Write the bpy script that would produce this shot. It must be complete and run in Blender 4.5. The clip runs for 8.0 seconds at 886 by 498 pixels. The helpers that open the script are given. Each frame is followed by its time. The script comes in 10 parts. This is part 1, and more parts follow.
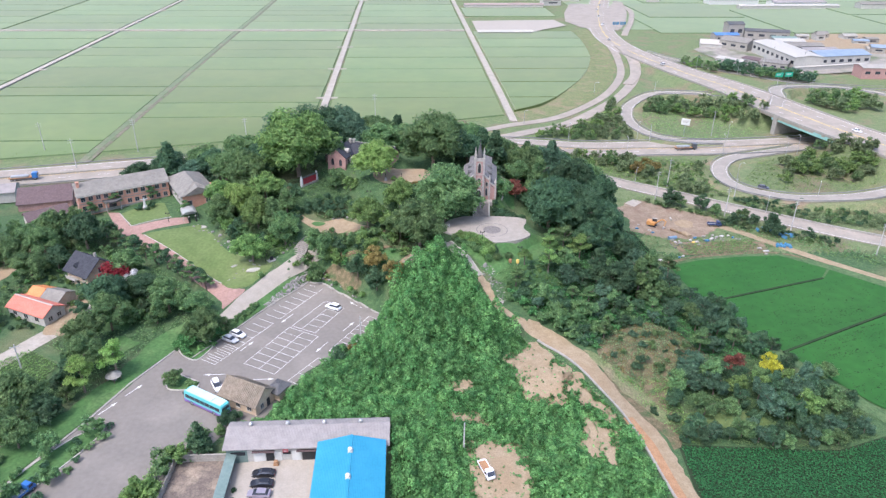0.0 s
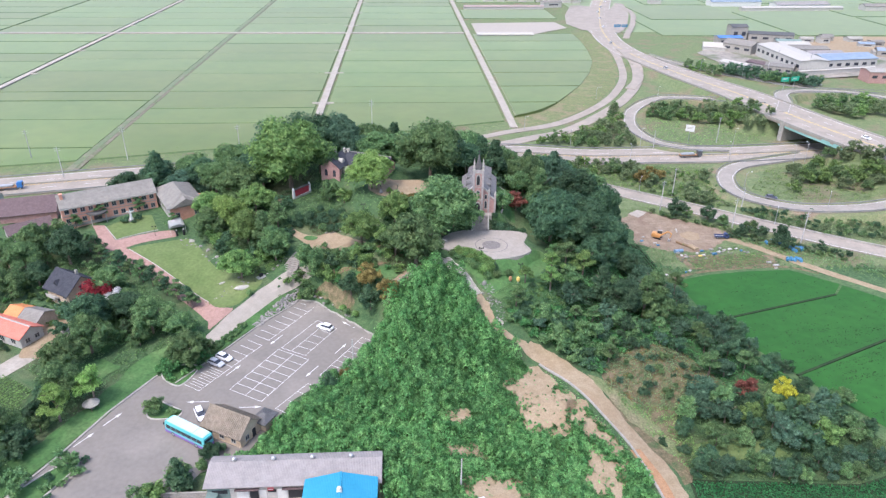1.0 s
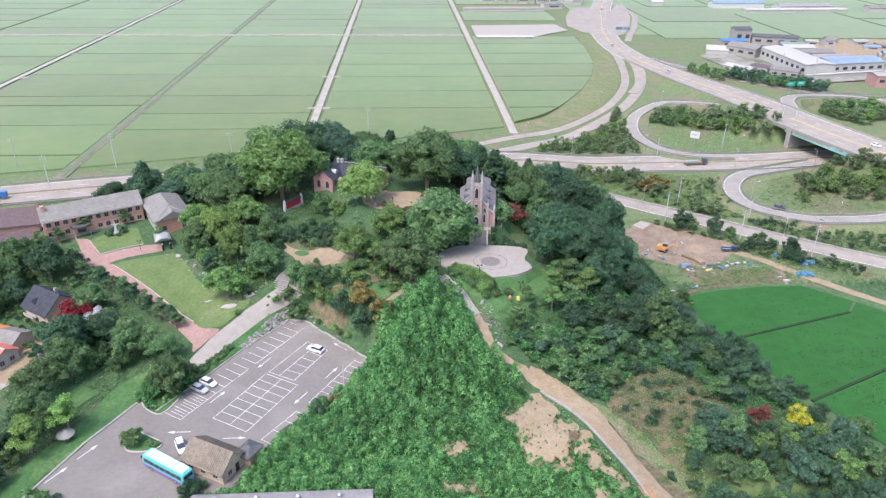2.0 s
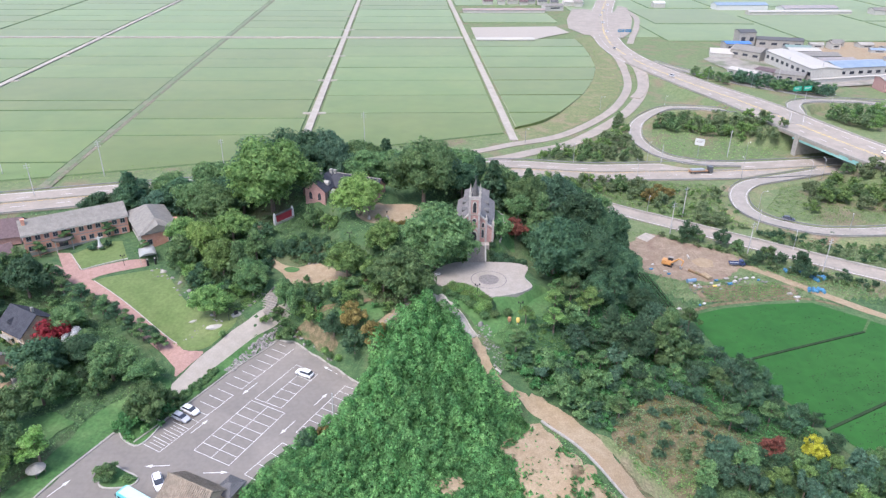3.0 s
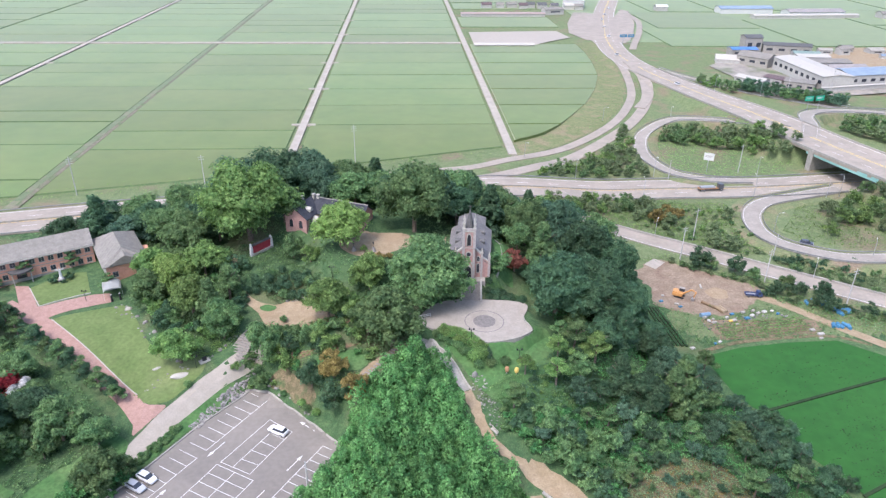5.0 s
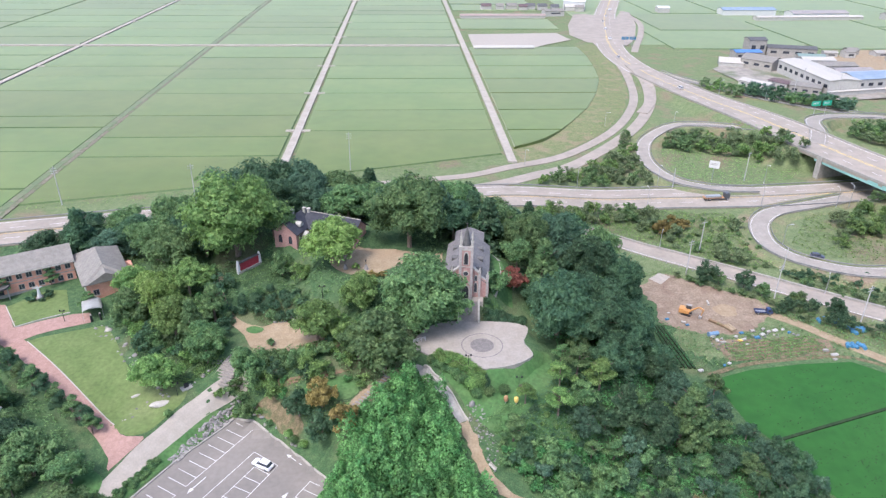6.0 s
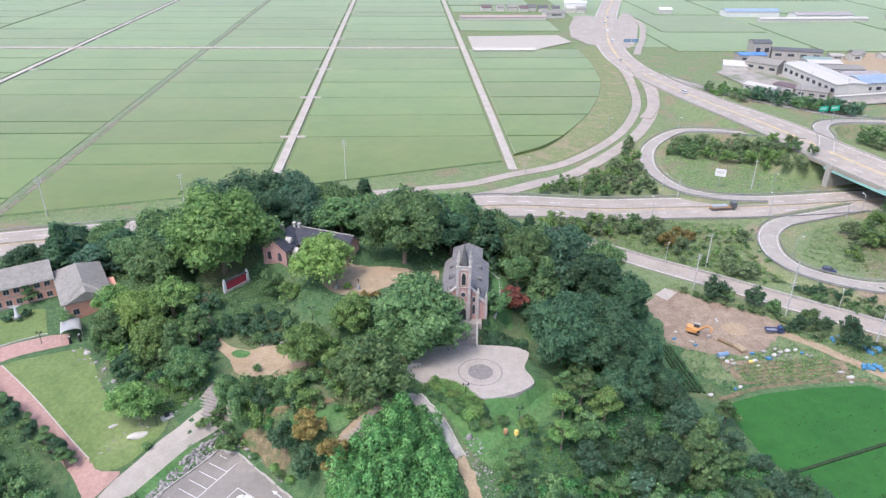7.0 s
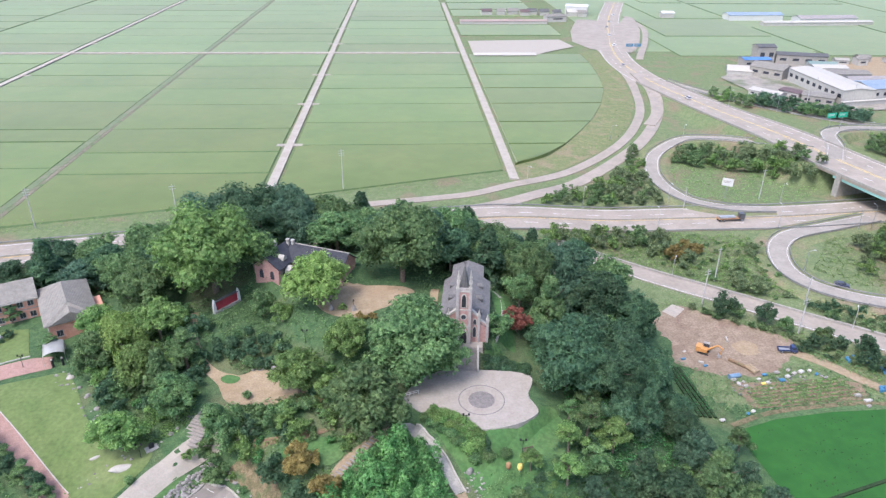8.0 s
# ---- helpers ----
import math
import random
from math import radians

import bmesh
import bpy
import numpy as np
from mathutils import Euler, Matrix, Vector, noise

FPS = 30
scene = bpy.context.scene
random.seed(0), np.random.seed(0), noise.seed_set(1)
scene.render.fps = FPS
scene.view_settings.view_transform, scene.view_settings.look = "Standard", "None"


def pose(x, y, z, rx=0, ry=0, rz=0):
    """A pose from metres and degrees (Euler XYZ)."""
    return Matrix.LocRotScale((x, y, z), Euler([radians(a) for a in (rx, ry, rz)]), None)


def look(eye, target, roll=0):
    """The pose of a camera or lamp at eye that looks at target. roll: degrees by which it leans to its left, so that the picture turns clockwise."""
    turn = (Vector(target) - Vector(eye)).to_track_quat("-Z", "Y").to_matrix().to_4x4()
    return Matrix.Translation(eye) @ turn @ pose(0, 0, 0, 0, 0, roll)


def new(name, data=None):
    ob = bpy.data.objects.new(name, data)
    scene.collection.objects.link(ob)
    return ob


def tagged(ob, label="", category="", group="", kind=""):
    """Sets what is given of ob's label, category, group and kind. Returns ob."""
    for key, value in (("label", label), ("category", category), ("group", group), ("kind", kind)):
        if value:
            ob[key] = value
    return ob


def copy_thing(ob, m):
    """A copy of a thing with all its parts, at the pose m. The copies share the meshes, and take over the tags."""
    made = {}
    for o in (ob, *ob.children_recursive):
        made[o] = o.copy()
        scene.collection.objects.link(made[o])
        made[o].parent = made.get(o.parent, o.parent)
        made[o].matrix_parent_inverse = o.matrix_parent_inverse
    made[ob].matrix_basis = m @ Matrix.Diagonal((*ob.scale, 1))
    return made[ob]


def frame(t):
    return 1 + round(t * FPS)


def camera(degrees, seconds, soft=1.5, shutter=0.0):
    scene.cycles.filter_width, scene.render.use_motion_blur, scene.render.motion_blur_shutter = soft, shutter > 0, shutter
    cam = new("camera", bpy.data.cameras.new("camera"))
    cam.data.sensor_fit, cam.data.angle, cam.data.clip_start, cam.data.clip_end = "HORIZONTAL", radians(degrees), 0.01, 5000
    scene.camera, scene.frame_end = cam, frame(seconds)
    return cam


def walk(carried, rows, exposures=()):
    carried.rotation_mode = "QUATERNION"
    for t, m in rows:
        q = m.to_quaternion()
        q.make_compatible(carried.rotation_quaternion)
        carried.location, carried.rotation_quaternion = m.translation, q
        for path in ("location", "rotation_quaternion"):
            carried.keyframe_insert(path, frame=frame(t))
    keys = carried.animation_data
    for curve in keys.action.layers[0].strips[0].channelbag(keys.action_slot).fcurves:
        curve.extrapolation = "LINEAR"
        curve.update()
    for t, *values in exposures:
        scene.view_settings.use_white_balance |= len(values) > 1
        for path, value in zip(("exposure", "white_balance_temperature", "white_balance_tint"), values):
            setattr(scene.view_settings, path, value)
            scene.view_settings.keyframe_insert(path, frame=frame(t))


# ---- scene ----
# The camera and its flight
cam = camera(65.0, 8.0, soft=1.35)
PATH = [
    (0, (-1.49, 2.66, 100.02), (-1.382, 4.439, 99.114), 0.6),
    (0.5, (-0.837, 7.419, 100.016), (-0.73, 9.199, 99.111), 0.6),
    (1, (-0.165, 12.192, 100.02), (-0.057, 13.973, 99.115), 0.6),
    (1.5, (0.54, 16.957, 100.034), (0.648, 18.738, 99.13), 0.6),
    (3, (2.845, 31.298, 100.218), (2.952, 33.079, 99.314), 0.7),
    (3.5, (3.623, 36.099, 100.25), (3.731, 37.88, 99.347), 0.7),
    (4, (4.389, 40.834, 100.275), (4.497, 42.615, 99.372), 0.7),
    (4.5, (5.171, 45.567, 100.312), (5.279, 47.348, 99.41), 0.7),
    (6, (7.468, 59.844, 100.443), (7.576, 61.626, 99.541), 0.7),
    (6.5, (8.207, 64.628, 100.477), (8.314, 66.409, 99.575), 0.7),
    (7, (8.891, 69.302, 100.532), (8.998, 71.084, 99.63), 0.7),
    (7.5, (9.405, 73.566, 100.601), (9.509, 75.352, 99.707), 0.6),
    (8, (9.666, 77.311, 100.662), (9.771, 79.097, 99.766), 0.6),
]
walk(cam, [(t, look(eye, target, roll)) for t, eye, target, roll in PATH], [(0, 1.14, 5700, 18.5), (8, 1.14, 5700, 18.5)])

# World, sun and exposure
SUN_EL, SUN_AZ = 60.0, 222.0  # elevation, compass bearing (0 = +y, 90 = +x)
world = bpy.data.worlds.new("hazy_sky")
scene.world = world
world.use_nodes = True
wn = world.node_tree
sky = wn.nodes.new("ShaderNodeTexSky")
sky.sky_type = "NISHITA"
sky.sun_disc = False
sky.sun_elevation, sky.sun_rotation = radians(SUN_EL), radians(SUN_AZ)
sky.air_density, sky.dust_density, sky.ozone_density = 1.3, 4.0, 1.0
wn.nodes["Background"].inputs["Strength"].default_value = 0.15
wn.links.new(sky.outputs["Color"], wn.nodes["Background"].inputs["Color"])
sun = new("sun", bpy.data.lights.new("sun", "SUN"))
sun.data.energy, sun.data.angle, sun.data.color = 1.4, radians(18), (1.0, 0.93, 0.8)
az, el = radians(SUN_AZ), radians(SUN_EL)
sun.matrix_world = look((0, 0, 300), (-math.sin(az) * math.cos(el), -math.cos(az) * math.cos(el), 300 - math.sin(el)))


# ---------------------------------------------------------------- materials
def mat(name, a, b, size=1.0, rough=0.8, fine=0.0, bump=0.0, metal=0.0, spread=0.0, island=0.0, sheen=0.0, spec=0.3, third=None, third_size=12.0, hue=0.0):
    """Two colours mixed by noise at `size` metres, finer grain, and variation by object or by loose piece."""
    m = bpy.data.materials.new(name)
    m.use_nodes = True
    t = m.node_tree
    p = t.nodes["Principled BSDF"]
    p.inputs["Roughness"].default_value = rough
    p.inputs["Metallic"].default_value = metal
    p.inputs["Specular IOR Level"].default_value = spec
    if sheen:
        p.inputs["Sheen Weight"].default_value = sheen
        p.inputs["Sheen Roughness"].default_value = 0.32
        p.inputs["Sheen Tint"].default_value = (1.0, 0.98, 0.86, 1)
    geo = t.nodes.new("ShaderNodeNewGeometry")
    n1 = t.nodes.new("ShaderNodeTexNoise")
    n1.inputs["Scale"].default_value = 1.0 / size
    n1.inputs["Detail"].default_value = 5.0
    n1.inputs["Roughness"].default_value = 0.6
    t.links.new(geo.outputs["Position"], n1.inputs["Vector"])
    ramp = t.nodes.new("ShaderNodeMapRange")
    ramp.inputs["From Min"].default_value, ramp.inputs["From Max"].default_value = 0.36, 0.64
    t.links.new(n1.outputs["Fac"], ramp.inputs["Value"])
    mix = t.nodes.new("ShaderNodeMix")
    mix.data_type = "RGBA"
    mix.inputs["A"].default_value, mix.inputs["B"].default_value = (*a, 1), (*b, 1)
    t.links.new(ramp.outputs["Result"], mix.inputs["Factor"])
    out = mix.outputs["Result"]
    if third:
        n3 = t.nodes.new("ShaderNodeTexNoise")
        n3.inputs["Scale"].default_value = 1.0 / third_size
        n3.inputs["Detail"].default_value = 6.0
        t.links.new(geo.outputs["Position"], n3.inputs["Vector"])
        r3 = t.nodes.new("ShaderNodeMapRange")
        r3.inputs["From Min"].default_value, r3.inputs["From Max"].default_value = 0.52, 0.68
        t.links.new(n3.outputs["Fac"], r3.inputs["Value"])
        mx = t.nodes.new("ShaderNodeMix")
        mx.data_type = "RGBA"
        mx.inputs["B"].default_value = (*third, 1)
        t.links.new(out, mx.inputs["A"])
        t.links.new(r3.outputs["Result"], mx.inputs["Factor"])
        out = mx.outputs["Result"]
    value = None
    if fine:
        n2 = t.nodes.new("ShaderNodeTexNoise")
        n2.inputs["Scale"].default_value = 6.0 / size
        n2.inputs["Detail"].default_value = 8.0
        t.links.new(geo.outputs["Position"], n2.inputs["Vector"])
        value = t.nodes.new("ShaderNodeMapRange")
        value.inputs["From Min"].default_value, value.inputs["From Max"].default_value = 0.3, 0.7
        value.inputs["To Min"].default_value, value.inputs["To Max"].default_value = 1 - fine, 1 + fine
        t.links.new(n2.outputs["Fac"], value.inputs["Value"])
        value = value.outputs["Result"]
    for amount, source in ((spread, "object"), (island, "island")):
        if not amount:
            continue
        if source == "object":
            info = t.nodes.new("ShaderNodeObjectInfo").outputs["Random"]
        else:
            info = geo.outputs["Random Per Island"]
        r = t.nodes.new("ShaderNodeMapRange")
        r.inputs["To Min"].default_value, r.inputs["To Max"].default_value = 1 - amount, 1 + amount
        t.links.new(info, r.inputs["Value"])
        if value is None:
            value = r.outputs["Result"]
        else:
            mul = t.nodes.new("ShaderNodeMath")
            mul.operation = "MULTIPLY"
            t.links.new(value, mul.inputs[0])
            t.links.new(r.outputs["Result"], mul.inputs[1])
            value = mul.outputs["Value"]
    if value is not None:
        sc = t.nodes.new("ShaderNodeVectorMath")
        sc.operation = "SCALE"
        t.links.new(out, sc.inputs[0])
        t.links.new(value, sc.inputs["Scale"])
        out = sc.outputs["Vector"]
    if hue:
        turn = t.nodes.new("ShaderNodeMapRange")
        turn.inputs["To Min"].default_value, turn.inputs["To Max"].default_value = 0.5 - 0.8 * hue, 0.5 + 0.4 * hue
        t.links.new(t.nodes.new("ShaderNodeObjectInfo").outputs["Random"], turn.inputs["Value"])
        hs = t.nodes.new("ShaderNodeHueSaturation")
        t.links.new(turn.outputs["Result"], hs.inputs["Hue"])
        t.links.new(out, hs.inputs["Color"])
        out = hs.outputs["Color"]
    t.links.new(out, p.inputs["Base Color"])
    if bump:
        bn = t.nodes.new("ShaderNodeBump")
        bn.inputs["Strength"].default_value = min(1.0, bump * 4)
        bn.inputs["Distance"].default_value = bump
        t.links.new(n1.outputs["Fac"], bn.inputs["Height"])
        t.links.new(bn.outputs["Normal"], p.inputs["Normal"])
    return m


def ribbed(m, period, depth, axis="X"):
    """Adds ribs (sheet metal, tile courses, crop rows) to a material's relief."""
    t = m.node_tree
    p = t.nodes["Principled BSDF"]
    tc = t.nodes.new("ShaderNodeTexCoord")
    w = t.nodes.new("ShaderNodeTexWave")
    w.bands_direction = axis
    w.inputs["Scale"].default_value = 0.314159 / period
    t.links.new(tc.outputs["Object"], w.inputs["Vector"])
    bn = t.nodes.new("ShaderNodeBump")
    bn.inputs["Strength"].default_value = 1.0
    bn.inputs["Distance"].default_value = depth
    t.links.new(w.outputs["Fac"], bn.inputs["Height"])
    t.links.new(bn.outputs["Normal"], p.inputs["Normal"])
    return m


def leafmat(name, a, b, island=0.3, spread=0.22, hue=0.02):
    """Foliage: light comes through the leaves as well as off them."""
    m = mat(name, a, b, size=2.0, rough=0.6, fine=0.38, island=island, spread=spread, spec=0.18, hue=hue)
    t = m.node_tree
    p = t.nodes["Principled BSDF"]
    thin = t.nodes.new("ShaderNodeBsdfTranslucent")
    t.links.new(p.inputs["Base Color"].links[0].from_socket, thin.inputs["Color"])
    blend = t.nodes.new("ShaderNodeMixShader")
    blend.inputs["Fac"].default_value = 0.46
    t.links.new(p.outputs["BSDF"], blend.inputs[1])
    t.links.new(thin.outputs["BSDF"], blend.inputs[2])
    t.links.new(blend.outputs["Shader"], t.nodes["Material Output"].inputs["Surface"])
    return m


M = {
    "ground": mat("rough_grass_ground", (0.036, 0.08, 0.03), (0.07, 0.118, 0.046), 1.3, 0.95, fine=0.4, bump=0.3, third=(0.115, 0.125, 0.06), third_size=16.0),
    "grass": mat("mown_lawn", (0.091, 0.134, 0.039), (0.115, 0.156, 0.05), 5.0, 0.9, fine=0.18, bump=0.05, third=(0.14, 0.172, 0.064), third_size=14.0, sheen=0.1),
    "meadow": mat("meadow_grass", (0.047, 0.114, 0.032), (0.068, 0.14, 0.042), 4.0, 0.9, fine=0.25, bump=0.1, third=(0.085, 0.15, 0.05), third_size=9.0),
    # strong sheen whitens distant fields at low angles, in place of haze
    "paddy_far": mat("rice_paddy", (0.094, 0.138, 0.036), (0.118, 0.155, 0.044), 40.0, 0.8, fine=0.07, spread=0.13, hue=0.016, sheen=0.55, spec=0.2),
    "paddy_near": mat("bright_rice_paddy", (0.0175, 0.083, 0.0105), (0.0235, 0.097, 0.0132), 18.0, 0.8, fine=0.12, spread=0.05),
    "dike": mat("paddy_bank", (0.052, 0.1, 0.036), (0.085, 0.13, 0.052), 3.0, 0.9, fine=0.3),
    "dike_dark": mat("dark_paddy_bank", (0.016, 0.032, 0.0112), (0.0256, 0.044, 0.016), 1.5, 0.9, fine=0.3),
    "ditch_weeds": mat("ditch_weeds", (0.085, 0.12, 0.052), (0.125, 0.155, 0.072), 2.5, 0.9, fine=0.35, third=(0.17, 0.155, 0.1), third_size=8.0, sheen=0.3),
    "ditch_track": mat("weedy_earth_track", (0.13, 0.118, 0.08), (0.19, 0.165, 0.12), 2.2, 0.95, fine=0.3, third=(0.085, 0.13, 0.05), third_size=6.0),
    "dike_far": mat("weedy_field_bank", (0.07, 0.115, 0.045), (0.095, 0.14, 0.058), 3.0, 0.9, fine=0.2),
    "concrete": mat("farm_road_concrete", (0.285, 0.255, 0.205), (0.345, 0.31, 0.255), 4.0, 0.75, fine=0.12),
    "yard_dusty": mat("dusty_yard_concrete", (0.2, 0.185, 0.155), (0.29, 0.26, 0.215), 6.0, 0.85, fine=0.2, third=(0.1, 0.125, 0.06), third_size=22.0),
    "asphalt_pale": mat("worn_highway_asphalt", (0.24, 0.208, 0.164), (0.298, 0.256, 0.204), 7.0, 0.7, fine=0.1, spec=0.4),
    "asphalt_ramp": mat("ramp_asphalt", (0.226, 0.202, 0.166), (0.284, 0.254, 0.21), 5.0, 0.75, fine=0.12, spec=0.4),
    "asphalt_lot": mat("car_park_asphalt", (0.164, 0.149, 0.128), (0.183, 0.166, 0.142), 6.0, 0.8, fine=0.08, third=(0.208, 0.188, 0.16), third_size=17.0),
    "paint": mat("white_road_paint", (0.551, 0.543, 0.512), (0.612, 0.604, 0.571), 0.8, 0.7, fine=0.12),
    "yellow_paint": mat("yellow_road_paint", (0.6, 0.42, 0.10), (0.66, 0.48, 0.14), 0.8, 0.7, fine=0.12),
    "plaza": mat("granite_slab_paving", (0.268, 0.24, 0.2), (0.306, 0.276, 0.234), 2.5, 0.8, fine=0.1, spread=0.04),
    "steps": mat("grey_granite_steps", (0.21, 0.192, 0.168), (0.255, 0.232, 0.203), 0.8, 0.85, fine=0.2),
    "plaza_dark": mat("dark_granite_setts", (0.137, 0.122, 0.115), (0.187, 0.173, 0.158), 0.8, 0.8, fine=0.25),
    "brick_path": mat("red_brick_paving", (0.265, 0.165, 0.132), (0.32, 0.206, 0.168), 1.2, 0.85, fine=0.18),
    "sand": mat("sandy_earth", (0.235, 0.178, 0.106), (0.292, 0.23, 0.148), 2.0, 0.95, fine=0.15, bump=0.08, third=(0.254, 0.186, 0.111), third_size=7.0),
    "dirt": mat("bare_clay_soil", (0.185, 0.138, 0.093), (0.245, 0.191, 0.136), 3.0, 0.95, fine=0.28, bump=0.25, third=(0.175, 0.12, 0.083), third_size=9.0),
    "mud": mat("dark_muddy_earth", (0.12, 0.098, 0.08), (0.18, 0.145, 0.115), 2.0, 0.9, fine=0.25, bump=0.15, third=(0.29, 0.235, 0.175), third_size=5.0),
    "clay_bank": mat("dry_brown_earth_bank", (0.16, 0.105, 0.062), (0.215, 0.15, 0.09), 1.5, 0.95, fine=0.3, bump=0.15, third=(0.085, 0.11, 0.045), third_size=2.2),
    "clay": mat("orange_clay_track", (0.285, 0.157, 0.0784), (0.334, 0.199, 0.106), 1.5, 0.95, fine=0.2, bump=0.1),
    "stone": mat("grey_granite_boulders", (0.15, 0.142, 0.13), (0.255, 0.24, 0.222), 0.8, 0.85, fine=0.2, bump=0.1, island=0.3),
    "concrete_grey": mat("weathered_concrete", (0.246, 0.234, 0.201), (0.318, 0.297, 0.258), 1.2, 0.85, fine=0.18, bump=0.02),
    "brick": mat("red_brickwork", (0.325, 0.19, 0.165), (0.388, 0.242, 0.214), 0.7, 0.85, fine=0.25, bump=0.02),
    "brick_orange": mat("orange_brickwork", (0.50, 0.25, 0.17), (0.58, 0.31, 0.22), 0.8, 0.85, fine=0.2, bump=0.02),
    "trim": mat("pale_stone_trim", (0.331, 0.313, 0.271), (0.385, 0.367, 0.321), 0.6, 0.8, fine=0.1),
    "white": mat("white_painted_metal", (0.492, 0.492, 0.462), (0.547, 0.547, 0.514), 1.5, 0.45, fine=0.04),
    "plaster": mat("white_plaster_wall", (0.36, 0.348, 0.31), (0.43, 0.415, 0.372), 1.5, 0.85, fine=0.08),
    "tan": mat("tan_stucco_wall", (0.47, 0.36, 0.25), (0.56, 0.44, 0.31), 1.2, 0.85, fine=0.1),
    "slate": ribbed(mat("dark_slate_roof", (0.067, 0.066, 0.0642), (0.102, 0.099, 0.0945), 1.0, 0.6, fine=0.2, spec=0.5), 0.35, 0.05, "X"),
    "dark_tile": ribbed(mat("blue_black_tile_roof", (0.032, 0.034, 0.042), (0.052, 0.054, 0.062), 0.9, 0.7, fine=0.2, spec=0.2), 0.35, 0.05, "X"),
    # brownish roadside grass, its greens lightened further for the haze beyond the hill
    "plain_grass": mat("dusty_hazed_grass", (0.1, 0.138, 0.056), (0.142, 0.172, 0.078), 2.5, 0.95, fine=0.35, bump=0.2, third=(0.165, 0.14, 0.085), third_size=13.0),
    "grey_roof": ribbed(mat("grey_shingle_roof", (0.165, 0.154, 0.13), (0.215, 0.2, 0.17), 1.4, 0.7, fine=0.16), 0.35, 0.03, "Y"),
    "brown_roof": ribbed(mat("brown_tile_roof", (0.098, 0.068, 0.066), (0.128, 0.09, 0.09), 0.8, 0.75, fine=0.2), 0.3, 0.04, "X"),
    "tile_roof": ribbed(mat("mossy_clay_tile_roof", (0.18, 0.15, 0.11), (0.26, 0.215, 0.16), 0.9, 0.8, fine=0.3), 0.45, 0.09, "X"),
    "orange_roof": ribbed(mat("orange_red_sheet_roof", (0.46, 0.13, 0.085), (0.51, 0.165, 0.11), 2.0, 0.5, fine=0.06), 0.3, 0.03, "X"),
    "blue_roof": ribbed(mat("sky_blue_sheet_roof", (0.03, 0.215, 0.33), (0.04, 0.24, 0.365), 3.0, 0.45, fine=0.05), 0.3, 0.03, "Y"),
    "mauve_roof": ribbed(mat("faded_mauve_sheet_roof", (0.225, 0.205, 0.19), (0.275, 0.25, 0.23), 2.0, 0.6, fine=0.08), 0.3, 0.03, "X"),
    "teal": mat("pale_teal_cladding", (0.135, 0.19, 0.168), (0.17, 0.228, 0.2), 1.5, 0.6, fine=0.08),
    "dark": mat("dark_opening", (0.02, 0.021, 0.024), (0.03, 0.031, 0.034), 0.5, 0.6, fine=0.1),
    "glass": mat("dark_window_glass", (0.03, 0.035, 0.045), (0.05, 0.055, 0.065), 0.8, 0.08, spec=0.6),
    "metal": mat("galvanised_steel", (0.357, 0.365, 0.365), (0.425, 0.433, 0.433), 0.8, 0.4, metal=0.6, fine=0.08),
    "rail": mat("weathered_guard_rail", (0.2, 0.2, 0.19), (0.27, 0.27, 0.26), 2.0, 0.6, metal=0.3, fine=0.15),
    "pole": mat("concrete_pole", (0.36, 0.35, 0.33), (0.44, 0.43, 0.41), 0.5, 0.8, fine=0.1),
    "black": mat("black_rubber_and_plastic", (0.018, 0.018, 0.019), (0.028, 0.028, 0.03), 0.3, 0.6),
    "bark": mat("tree_bark", (0.13, 0.10, 0.075), (0.20, 0.16, 0.125), 0.4, 0.95, fine=0.3, bump=0.04),
    "green_sign": mat("green_sign_sheet", (0.02, 0.30, 0.18), (0.03, 0.34, 0.21), 1.0, 0.5),
    "girder": mat("mint_painted_girder", (0.192, 0.376, 0.328), (0.24, 0.424, 0.376), 2.0, 0.5, fine=0.08),
    "blue_tarp": mat("blue_plastic", (0.04, 0.12, 0.2), (0.06, 0.17, 0.27), 0.5, 0.5, fine=0.15, island=0.3),
    "pipe_blue": mat("faded_blue_plastic", (0.12, 0.2, 0.28), (0.17, 0.25, 0.33), 0.6, 0.5, fine=0.15),
    "orange_paint": mat("orange_machine_paint", (0.45, 0.23, 0.07), (0.5, 0.27, 0.1), 0.4, 0.5, fine=0.1),
    "red_paint": mat("deep_red_panel", (0.26, 0.03, 0.042), (0.31, 0.042, 0.052), 0.6, 0.6, fine=0.1),
    "path_pale": mat("pale_path_concrete", (0.29, 0.26, 0.212), (0.324, 0.291, 0.24), 2.0, 0.8, fine=0.08),
    "crop_bed": mat("weedy_furrow_soil", (0.056, 0.095, 0.036), (0.085, 0.12, 0.05), 1.0, 0.95, fine=0.3),
    "plot_soil": mat("brown_plot_soil", (0.16, 0.115, 0.072), (0.225, 0.165, 0.11), 1.2, 0.95, fine=0.3, bump=0.1, third=(0.08, 0.115, 0.045), third_size=3.5),
    "straw": mat("dry_straw_ground", (0.095, 0.088, 0.042), (0.175, 0.135, 0.078), 1.2, 0.95, fine=0.35, bump=0.3, third=(0.055, 0.095, 0.033), third_size=3.0),
    "verge_dry": mat("dry_verge_grass", (0.119, 0.148, 0.0642), (0.163, 0.173, 0.0841), 3.5, 0.95, fine=0.3, bump=0.15, third=(0.198, 0.153, 0.0989), third_size=14.0),
    "verge_ochre": mat("ochre_weedy_verge", (0.12, 0.148, 0.06), (0.165, 0.172, 0.08), 3.0, 0.95, fine=0.35, bump=0.2, third=(0.2, 0.168, 0.1), third_size=9.0),
    "leaf_mid": leafmat("green_foliage", (0.082, 0.166, 0.068), (0.172, 0.272, 0.104)),
